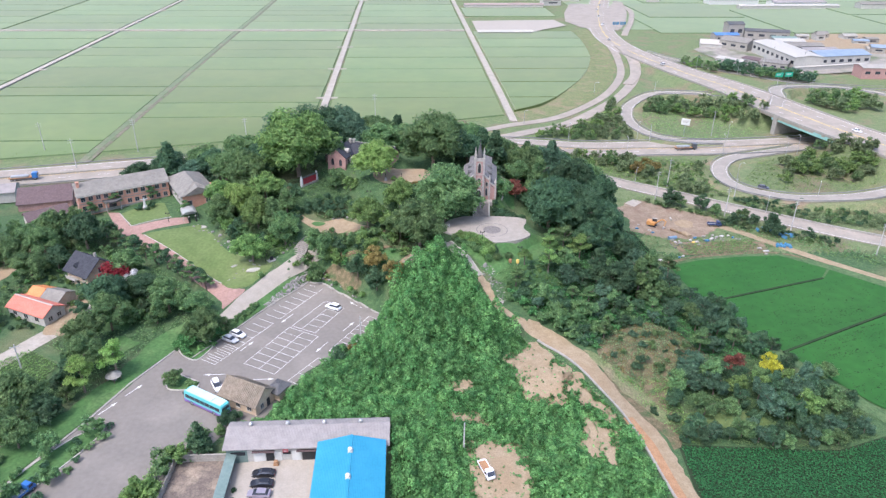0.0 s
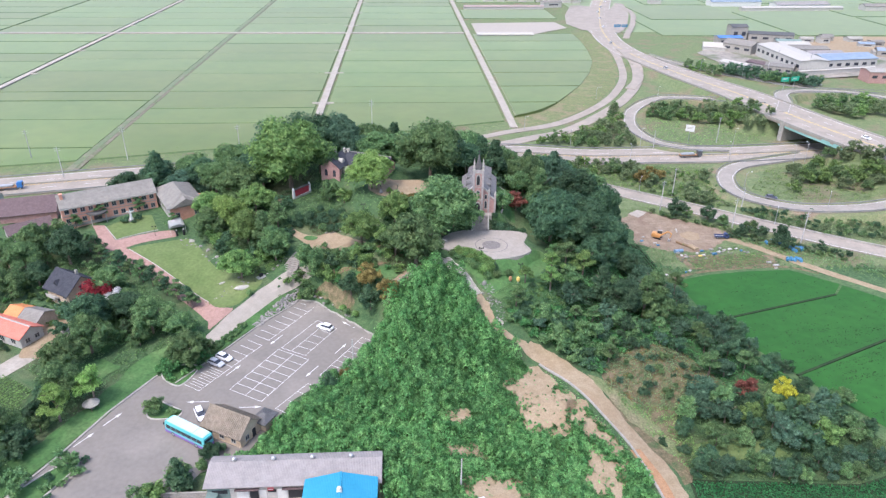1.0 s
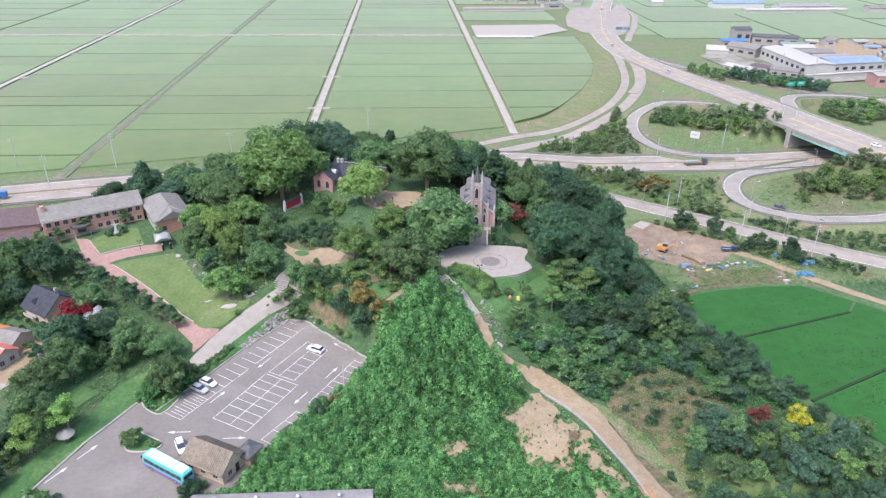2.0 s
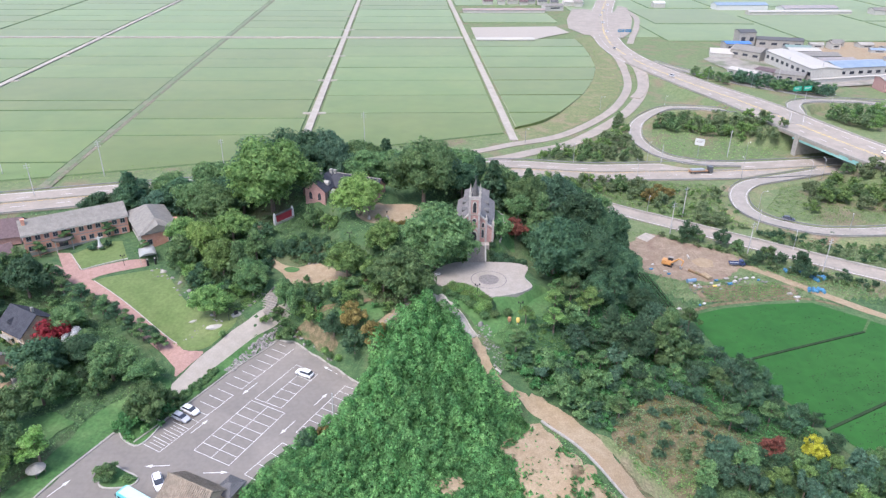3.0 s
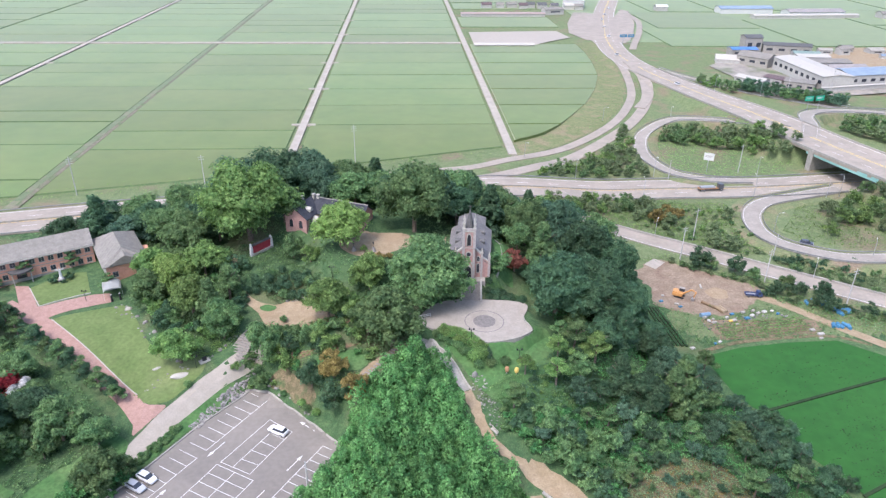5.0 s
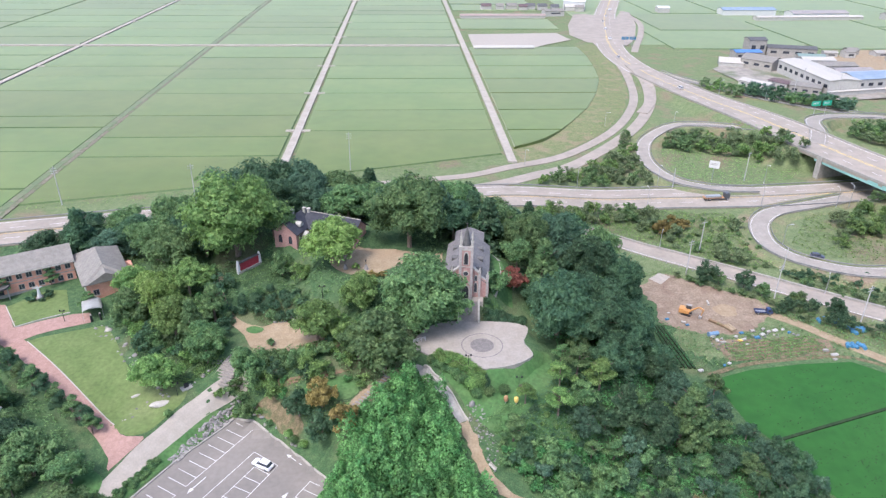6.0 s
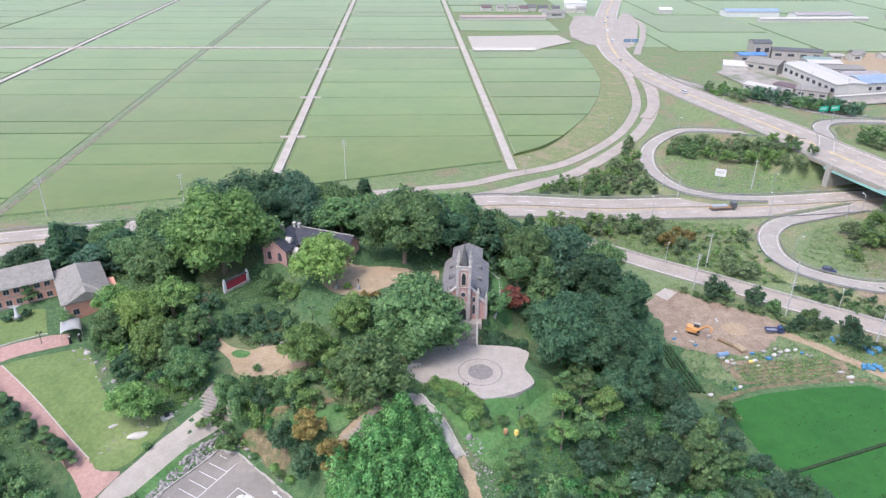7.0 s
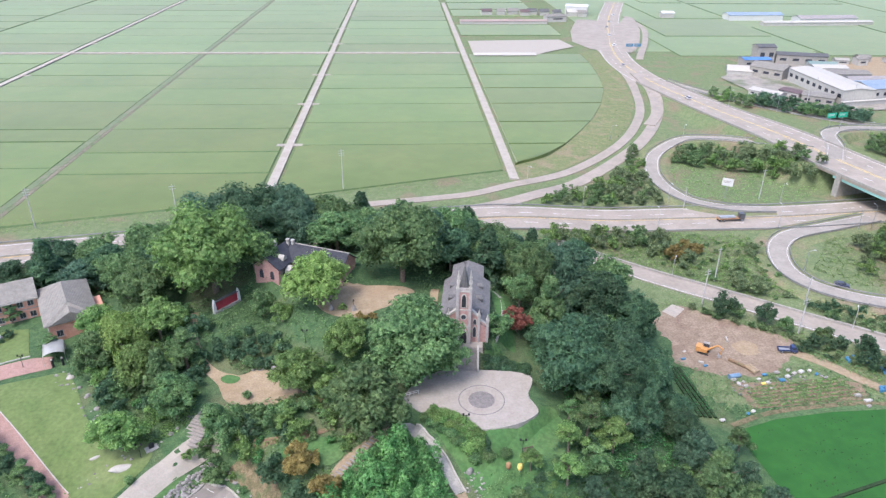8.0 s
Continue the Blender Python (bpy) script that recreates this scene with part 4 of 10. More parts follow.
def crown_mesh(name, seed, radius, tall, clumps, per, leaf, material, style="round"):
    """A crown of many leafy clumps, uneven, with gaps between them."""
    rng = np.random.default_rng(seed)
    vs, fs, count = [], [], 0
    for c in range(clumps):
        u = rng.uniform(0, 1)
        ang = rng.uniform(0, math.tau)
        if style == "round":
            el = math.asin(rng.uniform(-0.62, 1.0))
            rr = rng.uniform(0.5, 0.78) if c > clumps // 5 else rng.uniform(0.0, 0.4)
            lob = 1 + 0.16 * math.sin(2 * ang + seed) + 0.1 * math.sin(3 * ang + 2 * seed)
            p = np.array((math.cos(ang) * math.cos(el) * radius * rr * lob, math.sin(ang) * math.cos(el) * radius * rr * lob, tall * (0.45 + 0.52 * math.sin(el) * rr)))
            r = radius * rng.uniform(0.14, 0.34)
        elif style == "cone":
            h = u ** 0.8
            rr = (1 - h) * 0.85 + 0.06
            p = np.array((math.cos(ang) * radius * rr * 0.75, math.sin(ang) * radius * rr * 0.75, tall * (0.08 + 0.86 * h)))
            r = radius * (0.16 + 0.22 * (1 - h))
        elif style == "pine":
            lay = c % 5
            rr = rng.uniform(0.35, 0.85) * (1 - 0.17 * lay)
            ang = 2.4 * c + rng.uniform(-0.3, 0.3)
            p = np.array((math.cos(ang) * radius * rr, math.sin(ang) * radius * rr, tall * (0.36 + 0.13 * lay) + rng.uniform(-0.15, 0.15)))
            r = radius * rng.uniform(0.24, 0.34)
        elif style == "ball":
            p = np.array((0.18 * math.cos(2.1 * c), 0.18 * math.sin(2.1 * c), tall * (0.4 + 0.06 * c)))
            r = radius * (0.95 - 0.07 * c)
        else:  # weeping
            el = math.asin(rng.uniform(0.0, 1.0))
            rr = rng.uniform(0.55, 0.85)
            p = np.array((math.cos(ang) * math.cos(el) * radius * rr, math.sin(ang) * math.cos(el) * radius * rr, tall * (0.45 + 0.5 * math.sin(el) * rr)))
            r = radius * rng.uniform(0.18, 0.3)
        flat = {"round": 0.78, "cone": 0.6, "pine": 0.36, "weeping": 1.0, "ball": 0.9}[style]
        core = OCT_V * np.array((r, r, r * flat)) * rng.uniform(0.72, 0.88, (len(OCT_V), 1)) + p
        vs.append(core)
        fs.append(OCT_F + count)
        count += len(core)
        d = rng.normal(0, 1, (per, 3))
        d[:, 2] = np.where(rng.uniform(0, 1, per) < 0.72, abs(d[:, 2]), d[:, 2])
        d /= np.linalg.norm(d, axis=1)[:, None]
        q = p + d * np.array((r, r, r * flat)) * rng.uniform(0.78, 1.16, (per, 1))
        if style == "weeping":
            q[:, 2] -= rng.uniform(0, 0.3, per) ** 1.5 * tall * 1.6
        v, f = leaves(rng, q, d, leaf * (1.5 if style == "cone" and u < 0.5 else 1.0))
        vs.append(v)
        fs.append(f + count)
        count += len(v)
    me = bpy.data.meshes.new(name)
    me.from_pydata(np.concatenate(vs).tolist(), [], np.concatenate(fs).tolist())
    me.materials.append(material)
    return me


def trunk_mesh(seed, height_, girth, spread, style):
    rng = random.Random(seed)
    bm = bmesh.new()
    lean = Vector((rng.uniform(-0.05, 0.05), rng.uniform(-0.05, 0.05), 1))
    top = lean * height_ * {"cone": 0.9, "pine": 0.85}.get(style, 0.62)
    base = Vector((0, 0, -0.6))
    mid = lean * height_ * 0.3
    add_tube(bm, base, mid, girth * 1.25, girth * 0.8, 7)
    add_tube(bm, mid, top, girth * 0.8, girth * 0.3, 7)
    for k in range(3 if style == "cone" else 6):
        a = k * math.tau / 6 + rng.uniform(-0.4, 0.4)
        s = mid + (top - mid) * rng.uniform(0.0, 0.6)
        e = s + Vector((math.cos(a) * spread * 0.6, math.sin(a) * spread * 0.6, height_ * rng.uniform(0.12, 0.28)))
        add_tube(bm, s, e, girth * 0.42, girth * 0.12, 5)
    me = bpy.data.meshes.new("trunk")
    bm.to_mesh(me)
    bm.free()
    me.materials.append(M["bark"])
    return me


KINDS = {
    # crown: radius, top, clumps, leaf sprays a clump, spray size, style, lowest part of the crown
    "broad": (5.6, 11.0, 44, 90, 0.4, "round", "broadleaf tree"),
    "large": (8.0, 15.0, 70, 125, 0.43, "round", "large broadleaf tree"),
    "small": (3.2, 6.0, 24, 55, 0.34, "round", "small tree"),
    "sapling": (3.1, 6.0, 22, 46, 0.33, "round", "young tree"),
    "cedar": (4.2, 13.0, 46, 48, 0.46, "cone", "conifer"),
    "cypress": (1.7, 6.0, 22, 48, 0.28, "cone", "cypress"),
    "pine": (2.8, 6.8, 17, 72, 0.25, "pine", "garden pine"),
    "willow": (5.8, 11.0, 50, 90, 0.38, "weeping", "weeping tree"),
    "bush": (1.6, 2.0, 11, 44, 0.26, "round", "shrub"),
    "clipped": (1.0, 1.7, 3, 120, 0.16, "ball", "clipped shrub"),
}
LEAF_WORDS = {"leaf_mid": "mid green", "leaf_dark": "dark green", "leaf_blue": "dusky grey-green", "leaf_dusty": "haze-paled green", "leaf_yellow": "yellow-green", "leaf_bright": "bright light green",
              "leaf_orange": "ochre brown", "leaf_red": "dark red", "leaf_gold": "golden yellow", "leaf_crimson": "crimson-leaved", "leaf_blossom": "white-blossomed", "leaf_kudzu": "fresh green", "leaf_lime": "light fresh green"}
PROTO = {}
PLANTED = []


def tree(kind, leaf, x, y, scale=1.0, turn=None, where="on the wooded hill", group="", sink=0.0, z=None):
    """Plants a tree of a kind; alike trees share their meshes in a few variants."""
    rnd = random.Random(int(x * 31 + y * 17))
    variant = rnd.randrange(3 if kind in ("broad", "large", "small", "sapling", "bush") else 2)
    radius, top, clumps, per, size, style, word = KINDS[kind]
    turn = rnd.uniform(0, 360) if turn is None else turn
    z = height(x, y) if z is None else z
    m = pose(x, y, z - sink, 0, 0, turn) @ Matrix.Diagonal((scale * rnd.uniform(0.93, 1.07), scale * rnd.uniform(0.93, 1.07), scale * rnd.uniform(0.9, 1.12), 1))
    key = (kind, leaf, variant)
    name = {"bush": "shrub", "clipped": "shrub"}.get(kind, "tree")
    if key not in PROTO:
        ob = new(name)
        seed = hash_of(kind) + variant * 7
        low = {"broad": 0.1, "large": 0.1, "small": 0.06, "pine": 0.2, "willow": 0.1}.get(kind, 0.04)
        crown = new("crown", crown_mesh("crown", seed, radius, top * (1 - low), clumps, per, size, M[leaf], style))
        crown.parent = ob
        crown.location.z = top * low * 0.8
        if kind not in ("bush", "clipped"):
            t = new("trunk", trunk_mesh(seed, top, 0.028 * top, radius, style))
            t.parent = ob
        PROTO[key] = ob
    else:
        ob = copy_thing(PROTO[key], m)
    ob.matrix_basis = m
    tagged(ob, f"{LEAF_WORDS[leaf]} {word} {where}", {"bush": "shrub", "clipped": "shrub"}.get(kind, "tree"), group)
    PLANTED.append((x, y, radius * scale))
    return ob


def hash_of(word):
    return sum(ord(c) * (i + 3) for i, c in enumerate(word))


def thicket(name, rows, label, category):
    """Many far or small plants as one object: rows of kind, leaf, x, y, scale."""
    store, vs, fs, mi, n, slots = {}, [], [], [], 0, []
    for kind, leaf, x, y, s in rows:
        rnd = random.Random(int(x * 31 + y * 17))
        key = (kind, rnd.randrange(3))
        if key not in store:
            radius, top, clumps, per, size, style, _ = KINDS[kind]
            me = crown_mesh("crown", hash_of(kind) + 7 * key[1] + 3, radius, top * 0.9, max(7, int(clumps * 0.6)), max(16, int(per * 0.48)), size * 1.25, M[leaf], style)
            v = np.empty(len(me.vertices) * 3)
            me.vertices.foreach_get("co", v)
            f = np.array([p.vertices[:] for p in me.polygons])
            bpy.data.meshes.remove(me)
            store[key] = (v.reshape(-1, 3), f)
        v, f = store[key]
        a = rnd.uniform(0, math.tau)
        c, d = math.cos(a) * s, math.sin(a) * s
        w = np.column_stack((v[:, 0] * c - v[:, 1] * d + x, v[:, 0] * d + v[:, 1] * c + y, v[:, 2] * s + height(x, y)))
        if leaf not in slots:
            slots.append(leaf)
        vs.append(w), fs.append(f + n), mi.append(np.full(len(f), slots.index(leaf)))
        n += len(w)
    ob = link_mesh(name, np.concatenate(vs), np.concatenate(fs), M[slots[0]])
    for leaf in slots[1:]:
        ob.data.materials.append(M[leaf])
    ob.data.polygons.foreach_set("material_index", np.concatenate(mi))
    return tagged(ob, label, category, kind="stuff")


def wood(poly, gap, choices, seed, where, group, scale=(0.75, 1.15), keep=(), margin=0.5, joined=""):
    """Trees scattered over an area, no two closer than gap, none within the areas kept free."""
    rows = []
    rnd = random.Random(seed)
    xs, ys = [p[0] for p in poly], [p[1] for p in poly]
    tries = int((max(xs) - min(xs)) * (max(ys) - min(ys)) / gap / gap * 6)
    for _ in range(tries):
        x, y = rnd.uniform(min(xs), max(xs)), rnd.uniform(min(ys), max(ys))
        if not inside(poly, x, y):
            continue
        if any(inside(k, x, y) for k in keep):
            continue
        kind, leaf = rnd.choice(choices)
        s = rnd.uniform(*scale)
        r = KINDS[kind][0] * s
        if any(math.hypot(x - a, y - b) < max(gap * 0.9, margin * (r + c)) for a, b, c in PLANTED):
            continue
        if joined:
            rows.append((kind, leaf, x, y, s))
            PLANTED.append((x, y, r))
        else:
            tree(kind, leaf, x, y, s, where=where, group=group)
    if rows:
        thicket("shrubbery" if choices[0][0] == "bush" else "thicket", rows, joined, "shrubbery")


GLADES = ([(-79.8, 155), (-79.6, 165), (-78.5, 171), (-74.0, 169.4), (-72.8, 164.7), (-72.4, 156)], [(-59.4, 152.9), (-57, 159.7), (-54.6, 163.8), (-50.4, 162), (-50.6, 158.1), (-53, 153)], [(-86, 150), (-80, 150), (-73, 153.5), (-67, 150), (-72, 143), (-80, 144)], [(-72, 119), (-67.6, 127.6), (-63.2, 137.2), (-58.4, 147), (-55.6, 152.4), (-52.8, 158), (-54.3, 161.8), (-58.8, 159), (-64.8, 151.4), (-67.6, 142), (-70, 135), (-75, 126)])
CLEARING = [(46.5, 138), (49, 146.5), (58, 150.5), (68, 152), (75, 142), (67, 134.5), (52, 136)]


def plant(rows):
    for kind, leaf, x, y, s, where in rows:
        tree(kind, leaf, x, y, s, where=where)


def plant_all():
    hill, village = "on the wooded hill", "beside the village houses"
    # single trees round the church, gardens and lawn
    plant((
        ("large", "leaf_mid", 10.6, 196, 1.34, "beside the paved church forecourt"),
        ("broad", "leaf_mid", 2.6, 181, 1.4, "on the slope below the forecourt"),
        ("willow", "leaf_bright", -10.4, 214.8, 1.25, "beside the sandy yard"),
        ("large", "leaf_mid", 8.6, 231, 1.42, "behind the sandy yard"),
        ("large", "leaf_yellow", -37.4, 229, 1.72, "on the garden slope"),
        ("broad", "leaf_mid", -54, 226, 1.4, "on the garden slope"),
        ("large", "leaf_dark", 42.4, 193.6, 1.12, "beside the paved church forecourt"),
        ("broad", "leaf_dark", 46.4, 203.5, 1.1, hill),
        ("large", "leaf_dark", 52.0, 198.0, 1.05, hill),
        ("large", "leaf_dark", 52.4, 217.5, 1.0, hill),
        ("large", "leaf_mid", 41, 233, 0.95, "behind the church"),
        ("broad", "leaf_mid", 36.9, 221.5, 0.85, "beside the church"),
        ("small", "leaf_red", 34.4, 210, 1.15, "beside the church"),
        ("small", "leaf_mid", 29.4, 204.5, 1.05, "in front of the church"),
        ("small", "leaf_dark", -14.8, 173.6, 1.15, "above the car park"),
        ("small", "leaf_orange", -9.8, 172.4, 1.15, "above the car park"),
        ("small", "leaf_orange", -4.9, 165.8, 1.05, "above the car park"),
        ("small", "leaf_dark", -9.4, 167.2, 1.15, "above the car park"),
        ("broad", "leaf_yellow", -12.6, 192.6, 1.0, "beside the sandy garden clearing"),
        ("small", "leaf_mid", -23.3, 192.8, 0.36, "in the sandy garden clearing"),
        ("small", "leaf_yellow", -6, 190, 1.2, "on the garden slope"),
        ("broad", "leaf_yellow", -60.5, 217.5, 1.1, "above the lawn"),
        ("broad", "leaf_bright", -55.5, 214, 0.95, "above the lawn"),
        ("broad", "leaf_mid", -59.5, 208, 0.95, "above the lawn"),
    ))
    plant((
        ("broad", "leaf_yellow", -46.5, 200, 1.1, "above the lawn"),
        ("cedar", "leaf_mid", -41.0, 195.4, 0.95, "above the lawn"),
        ("broad", "leaf_yellow", -45.5, 183.2, 0.95, "with a leaning trunk on the lawn"),
        ("broad", "leaf_mid", -26.5, 183.4, 0.85, "beside the pale garden path"),
        ("cedar", "leaf_mid", 67, 171, 1.2, "at the edge of the rice field"),
        ("cedar", "leaf_mid", 62.5, 166, 1.0, "on the east slope"),
        ("small", "leaf_gold", 88.4, 138.4, 0.95, "at the edge of the rice field"),
        ("small", "leaf_red", 79.5, 139, 0.9, "in the overgrown garden"),
        ("small", "leaf_crimson", -82.4, 175.4, 1.5, village),
        ("small", "leaf_blossom", -77.6, 176.0, 0.95, village),
        ("broad", "leaf_mid", -109.0, 184.0, 0.9, village),
        ("broad", "leaf_dark", -104.0, 190.0, 0.85, village),
        ("broad", "leaf_mid", -109.5, 158.5, 0.75, village),
        ("small", "leaf_dark", -17.7, 140.5, 0.75, "on the edge of the car park"),
        ("small", "leaf_orange", -14.5, 142, 0.6, "on the edge of the car park"),
        ("broad", "leaf_mid", -51.5, 149.5, 0.85, "beside the car park"),
        ("small", "leaf_mid", -48.5, 153, 0.9, "beside the car park"),
        ("small", "leaf_mid", -54.7, 133.2, 0.72, "on a kerbed island of the car park"),
        ("bush", "leaf_mid", -50.8, 133, 0.9, "on a kerbed island of the car park"),
        ("cypress", "leaf_dark", -43, 110.6, 1.45, "beside the yard wall"),
        ("broad", "leaf_dark", -79.5, 163, 1.15, village),
        ("broad", "leaf_mid", -64, 163, 1.05, "beside the brick path"),
        ("broad", "leaf_mid", -56, 160.5, 0.7, "beside the brick path"),
        ("broad", "leaf_dark", -71, 168, 0.95, "beside the brick path"),
        ("broad", "leaf_dark", -99, 199.5, 1.25, village),
        ("broad", "leaf_mid", -110, 196, 1.0, village),
        ("pine", "leaf_bright", -68.6, 137, 1.45, "on the verge of the car park"),
        ("pine", "leaf_bright", -73.5, 131, 1.35, "on the verge of the car park"),
        ("broad", "leaf_mid", -79.5, 148.5, 0.95, village),
        ("broad", "leaf_mid", -76.5, 156, 0.95, village),
    ))
    plant((
        ("large", "leaf_dark", -88, 254, 0.95, "behind the parish building"),
        ("large", "leaf_mid", -77, 259, 0.95, "behind the parish building"),
        ("broad", "leaf_mid", -66, 243, 1.3, "behind the brick wing"),
        ("large", "leaf_mid", -62, 256, 1.22, hill),
        ("broad", "leaf_mid", -60, 236, 1.2, hill),
        ("large", "leaf_blue", -47, 261, 1.3, hill),
        ("large", "leaf_dark", -34, 259, 1.42, hill),
        ("large", "leaf_blue", -23, 259, 1.28, hill),
        ("large", "leaf_mid", -12, 261, 1.15, hill),
        ("large", "leaf_mid", 22, 252, 1.1, hill),
        ("large", "leaf_mid", 34, 258, 1.05, hill),
        ("large", "leaf_dark", 62, 236, 0.95, hill),
        ("large", "leaf_blue", 50, 240, 1.05, hill),
        ("large", "leaf_dark", 63, 217, 0.9, hill),
        ("cedar", "leaf_mid", -38, 203, 0.9, "on the garden slope"),
        ("broad", "leaf_yellow", -3, 200, 0.9, "on the garden slope"),
        ("broad", "leaf_mid", -3, 185, 0.85, "on the garden slope"),
        ("broad", "leaf_mid", -28, 232, 1.0, "behind the red screen"),
        ("small", "leaf_mid", -24, 218, 1.1, "beside the red screen"),
        ("small", "leaf_yellow", -19, 214, 0.9, "beside the sandy yard"),
        ("cedar", "leaf_blue", 46.5, 216.5, 1.45, hill),
        ("cedar", "leaf_mid", 42, 212, 1.2, hill),
        ("small", "leaf_bright", -4.8, 211.5, 0.35, "in the sandy yard"),
        ("small", "leaf_orange", 103, 280.5, 1.1, "on the rough verge"),
        ("small", "leaf_orange", 97.5, 278.5, 1.0, "on the rough verge"),
    ))
    plant((
        ("small", "leaf_orange", 108, 283, 0.8, "on the rough verge"),
        ("bush", "leaf_orange", -0.5, 208.2, 0.9, "at the edge of the sandy yard"),
        ("bush", "leaf_orange", 2, 207.6, 0.8, "at the edge of the sandy yard"),
        ("bush", "leaf_mid", -17, 186.5, 1.5, "on the garden slope"),
        ("bush", "leaf_mid", -20, 187, 1.6, "on the garden slope"),
        ("bush", "leaf_mid", -23, 187.5, 1.5, "on the garden slope"),
        ("bush", "leaf_mid", -14, 186, 1.6, "on the garden slope"),
        ("bush", "leaf_mid", -11, 186.5, 1.6, "on the garden slope"),
        ("broad", "leaf_bright", -51.5, 207, 1.0, "above the lawn"),
        ("broad", "leaf_yellow", -46, 212, 1.0, "above the lawn"),
        ("broad", "leaf_mid", -37, 190, 0.9, "beside the garden steps"),
        ("pine", "leaf_yellow", 37.1, 166.4, 1.15, "on the east slope"),
        ("pine", "leaf_mid", 27.5, 161, 1.0, "on the east slope"),
        ("pine", "leaf_yellow", 47.7, 175.2, 1.3, "on the east slope"),
        ("pine", "leaf_yellow", 31.1, 169.7, 0.8, "on the east slope"),
        ("pine", "leaf_yellow", 39, 174.4, 1.2, "on the east slope"),
        ("pine", "leaf_mid", 43.7, 179, 1.3, "on the east slope"),
        ("small", "leaf_mid", 43.4, 170.5, 1.1, "on the east slope"),
        ("small", "leaf_dark", -39.4, 118.6, 0.75, "beside the tour bus"),
        ("bush", "leaf_dark", -38.2, 120.6, 1.1, "beside the tour bus"),
        ("bush", "leaf_mid", -40.4, 116.4, 1.0, "beside the tour bus"),
    ))
    # avenue of garden pines along the brick path
    for k in range(15):
        t = k / 14
        tree("pine", "leaf_dark" if k % 2 else "leaf_mid", -95.0 + 38.6 * t + 0.6 * math.sin(k * 2.1), 204.6 - 31.0 * t - 1.0 * math.sin(math.pi * t), 0.92 + 0.1 * math.sin(k * 1.7), where="in a row beside the brick path", group="row of garden pines")
    for x, y, s in ((-73.5, 217.0, 0.85), (-88.5, 229.5, 0.9), (-99.0, 224.5, 1.1), (-104.5, 219.0, 0.8), (-78.0, 229.5, 0.8)):
        tree("pine", "leaf_mid", x, y, s, where="in front of the brick building")
    clear = (
        [(9, 174), (24, 170), (38, 176), (37, 195), (35, 204), (35, 230), (14, 230), (12, 206), (6, 188)],
        [(-18, 200), (10, 198), (14, 224), (-14, 224)],
        [(-40, 212), (-27, 212), (-27, 228), (-40, 228)],
        [(-31, 221), (4, 219), (4, 244), (-31, 246)],
        [(-92, 207), (-62, 214), (-44, 178), (-52, 164), (-70, 180)],
        [(-120, 222), (-95, 210), (-62, 218), (-75, 246), (-125, 246)],
        [(-38, 172), (-8, 176), (-4, 194), (-30, 196)],
    )
    dark = [("broad", "leaf_dark"), ("broad", "leaf_mid"), ("broad", "leaf_mid"), ("large", "leaf_dark"), ("broad", "leaf_blue"), ("cedar", "leaf_dark"), ("broad", "leaf_dark")]
    wood([(-100, 252), (-70, 240), (-58, 226), (-40, 236), (-30, 249), (0, 249), (14, 232), (34, 232), (40, 214), (60, 214), (72, 232), (62, 262), (30, 272), (-10, 276), (-50, 271), (-98, 262)], 6.4, dark, 3, "on the wooded hill crest", "trees of the hill", (1.1, 1.5), clear, 0.55)
    wood([(46, 170), (54, 163), (66, 166), (70, 184), (65, 203), (63, 222), (61, 236), (50, 226), (38, 210), (37, 190)], 5.4, [("broad", "leaf_dark"), ("broad", "leaf_blue"), ("large", "leaf_dark"), ("cedar", "leaf_dark"), ("broad", "leaf_dark"), ("pine", "leaf_mid"), ("small", "leaf_mid")], 5, "on the east slope", "trees of the hill", (0.65, 1.05), clear, 0.5)
    wood([(30, 152), (36, 166), (66, 168), (80, 188), (84, 172), (90, 152), (70, 142), (48, 142), (36, 142)], 4.6, [("sapling", "leaf_mid"), ("sapling", "leaf_dark"), ("sapling", "leaf_blue"), ("sapling", "leaf_dark"), ("bush", "leaf_dark"), ("pine", "leaf_mid")], 7, "on the east slope", "young trees of the slope", (0.6, 1.15), clear + (CLEARING, [(26, 144), (50, 134), (52, 138), (46, 141), (34, 151), (26, 163), (20, 163)]), 0.5)
    wood([(60, 168), (76, 186), (84, 174), (96, 146), (74, 146)], 4.0, [("sapling", "leaf_blue"), ("sapling", "leaf_blue"), ("sapling", "leaf_dark")], 9, "at the edge of the rice field", "young trees of the slope", (0.7, 1.1), (), 0.42)
    wood([(56.5, 111.6), (58, 116.4), (84, 117), (101, 121), (102.5, 116), (90, 112.8), (72, 112.4)], 3.0, [("sapling", "leaf_dark"), ("sapling", "leaf_mid"), ("sapling", "leaf_dark"), ("sapling", "leaf_blue")], 16, "at the edge of the vegetable field", "trees of the garden", (0.6, 0.9), (), 0.34)
    wood([(53, 122), (66, 136), (86, 138), (96, 142), (104, 126), (102, 117), (90, 113), (58, 113)], 4.2, [("sapling", "leaf_mid"), ("sapling", "leaf_dark"), ("sapling", "leaf_blue"), ("sapling", "leaf_yellow"), ("bush", "leaf_dark")], 11, "in the overgrown garden", "trees of the garden", (0.75, 1.25), ([(60, 117), (84, 118), (84, 121), (58, 121)],), 0.42)
    fresh = [("bush", "leaf_kudzu"), ("bush", "leaf_mid"), ("bush", "leaf_kudzu"), ("bush", "leaf_dark"), ("small", "leaf_mid")]
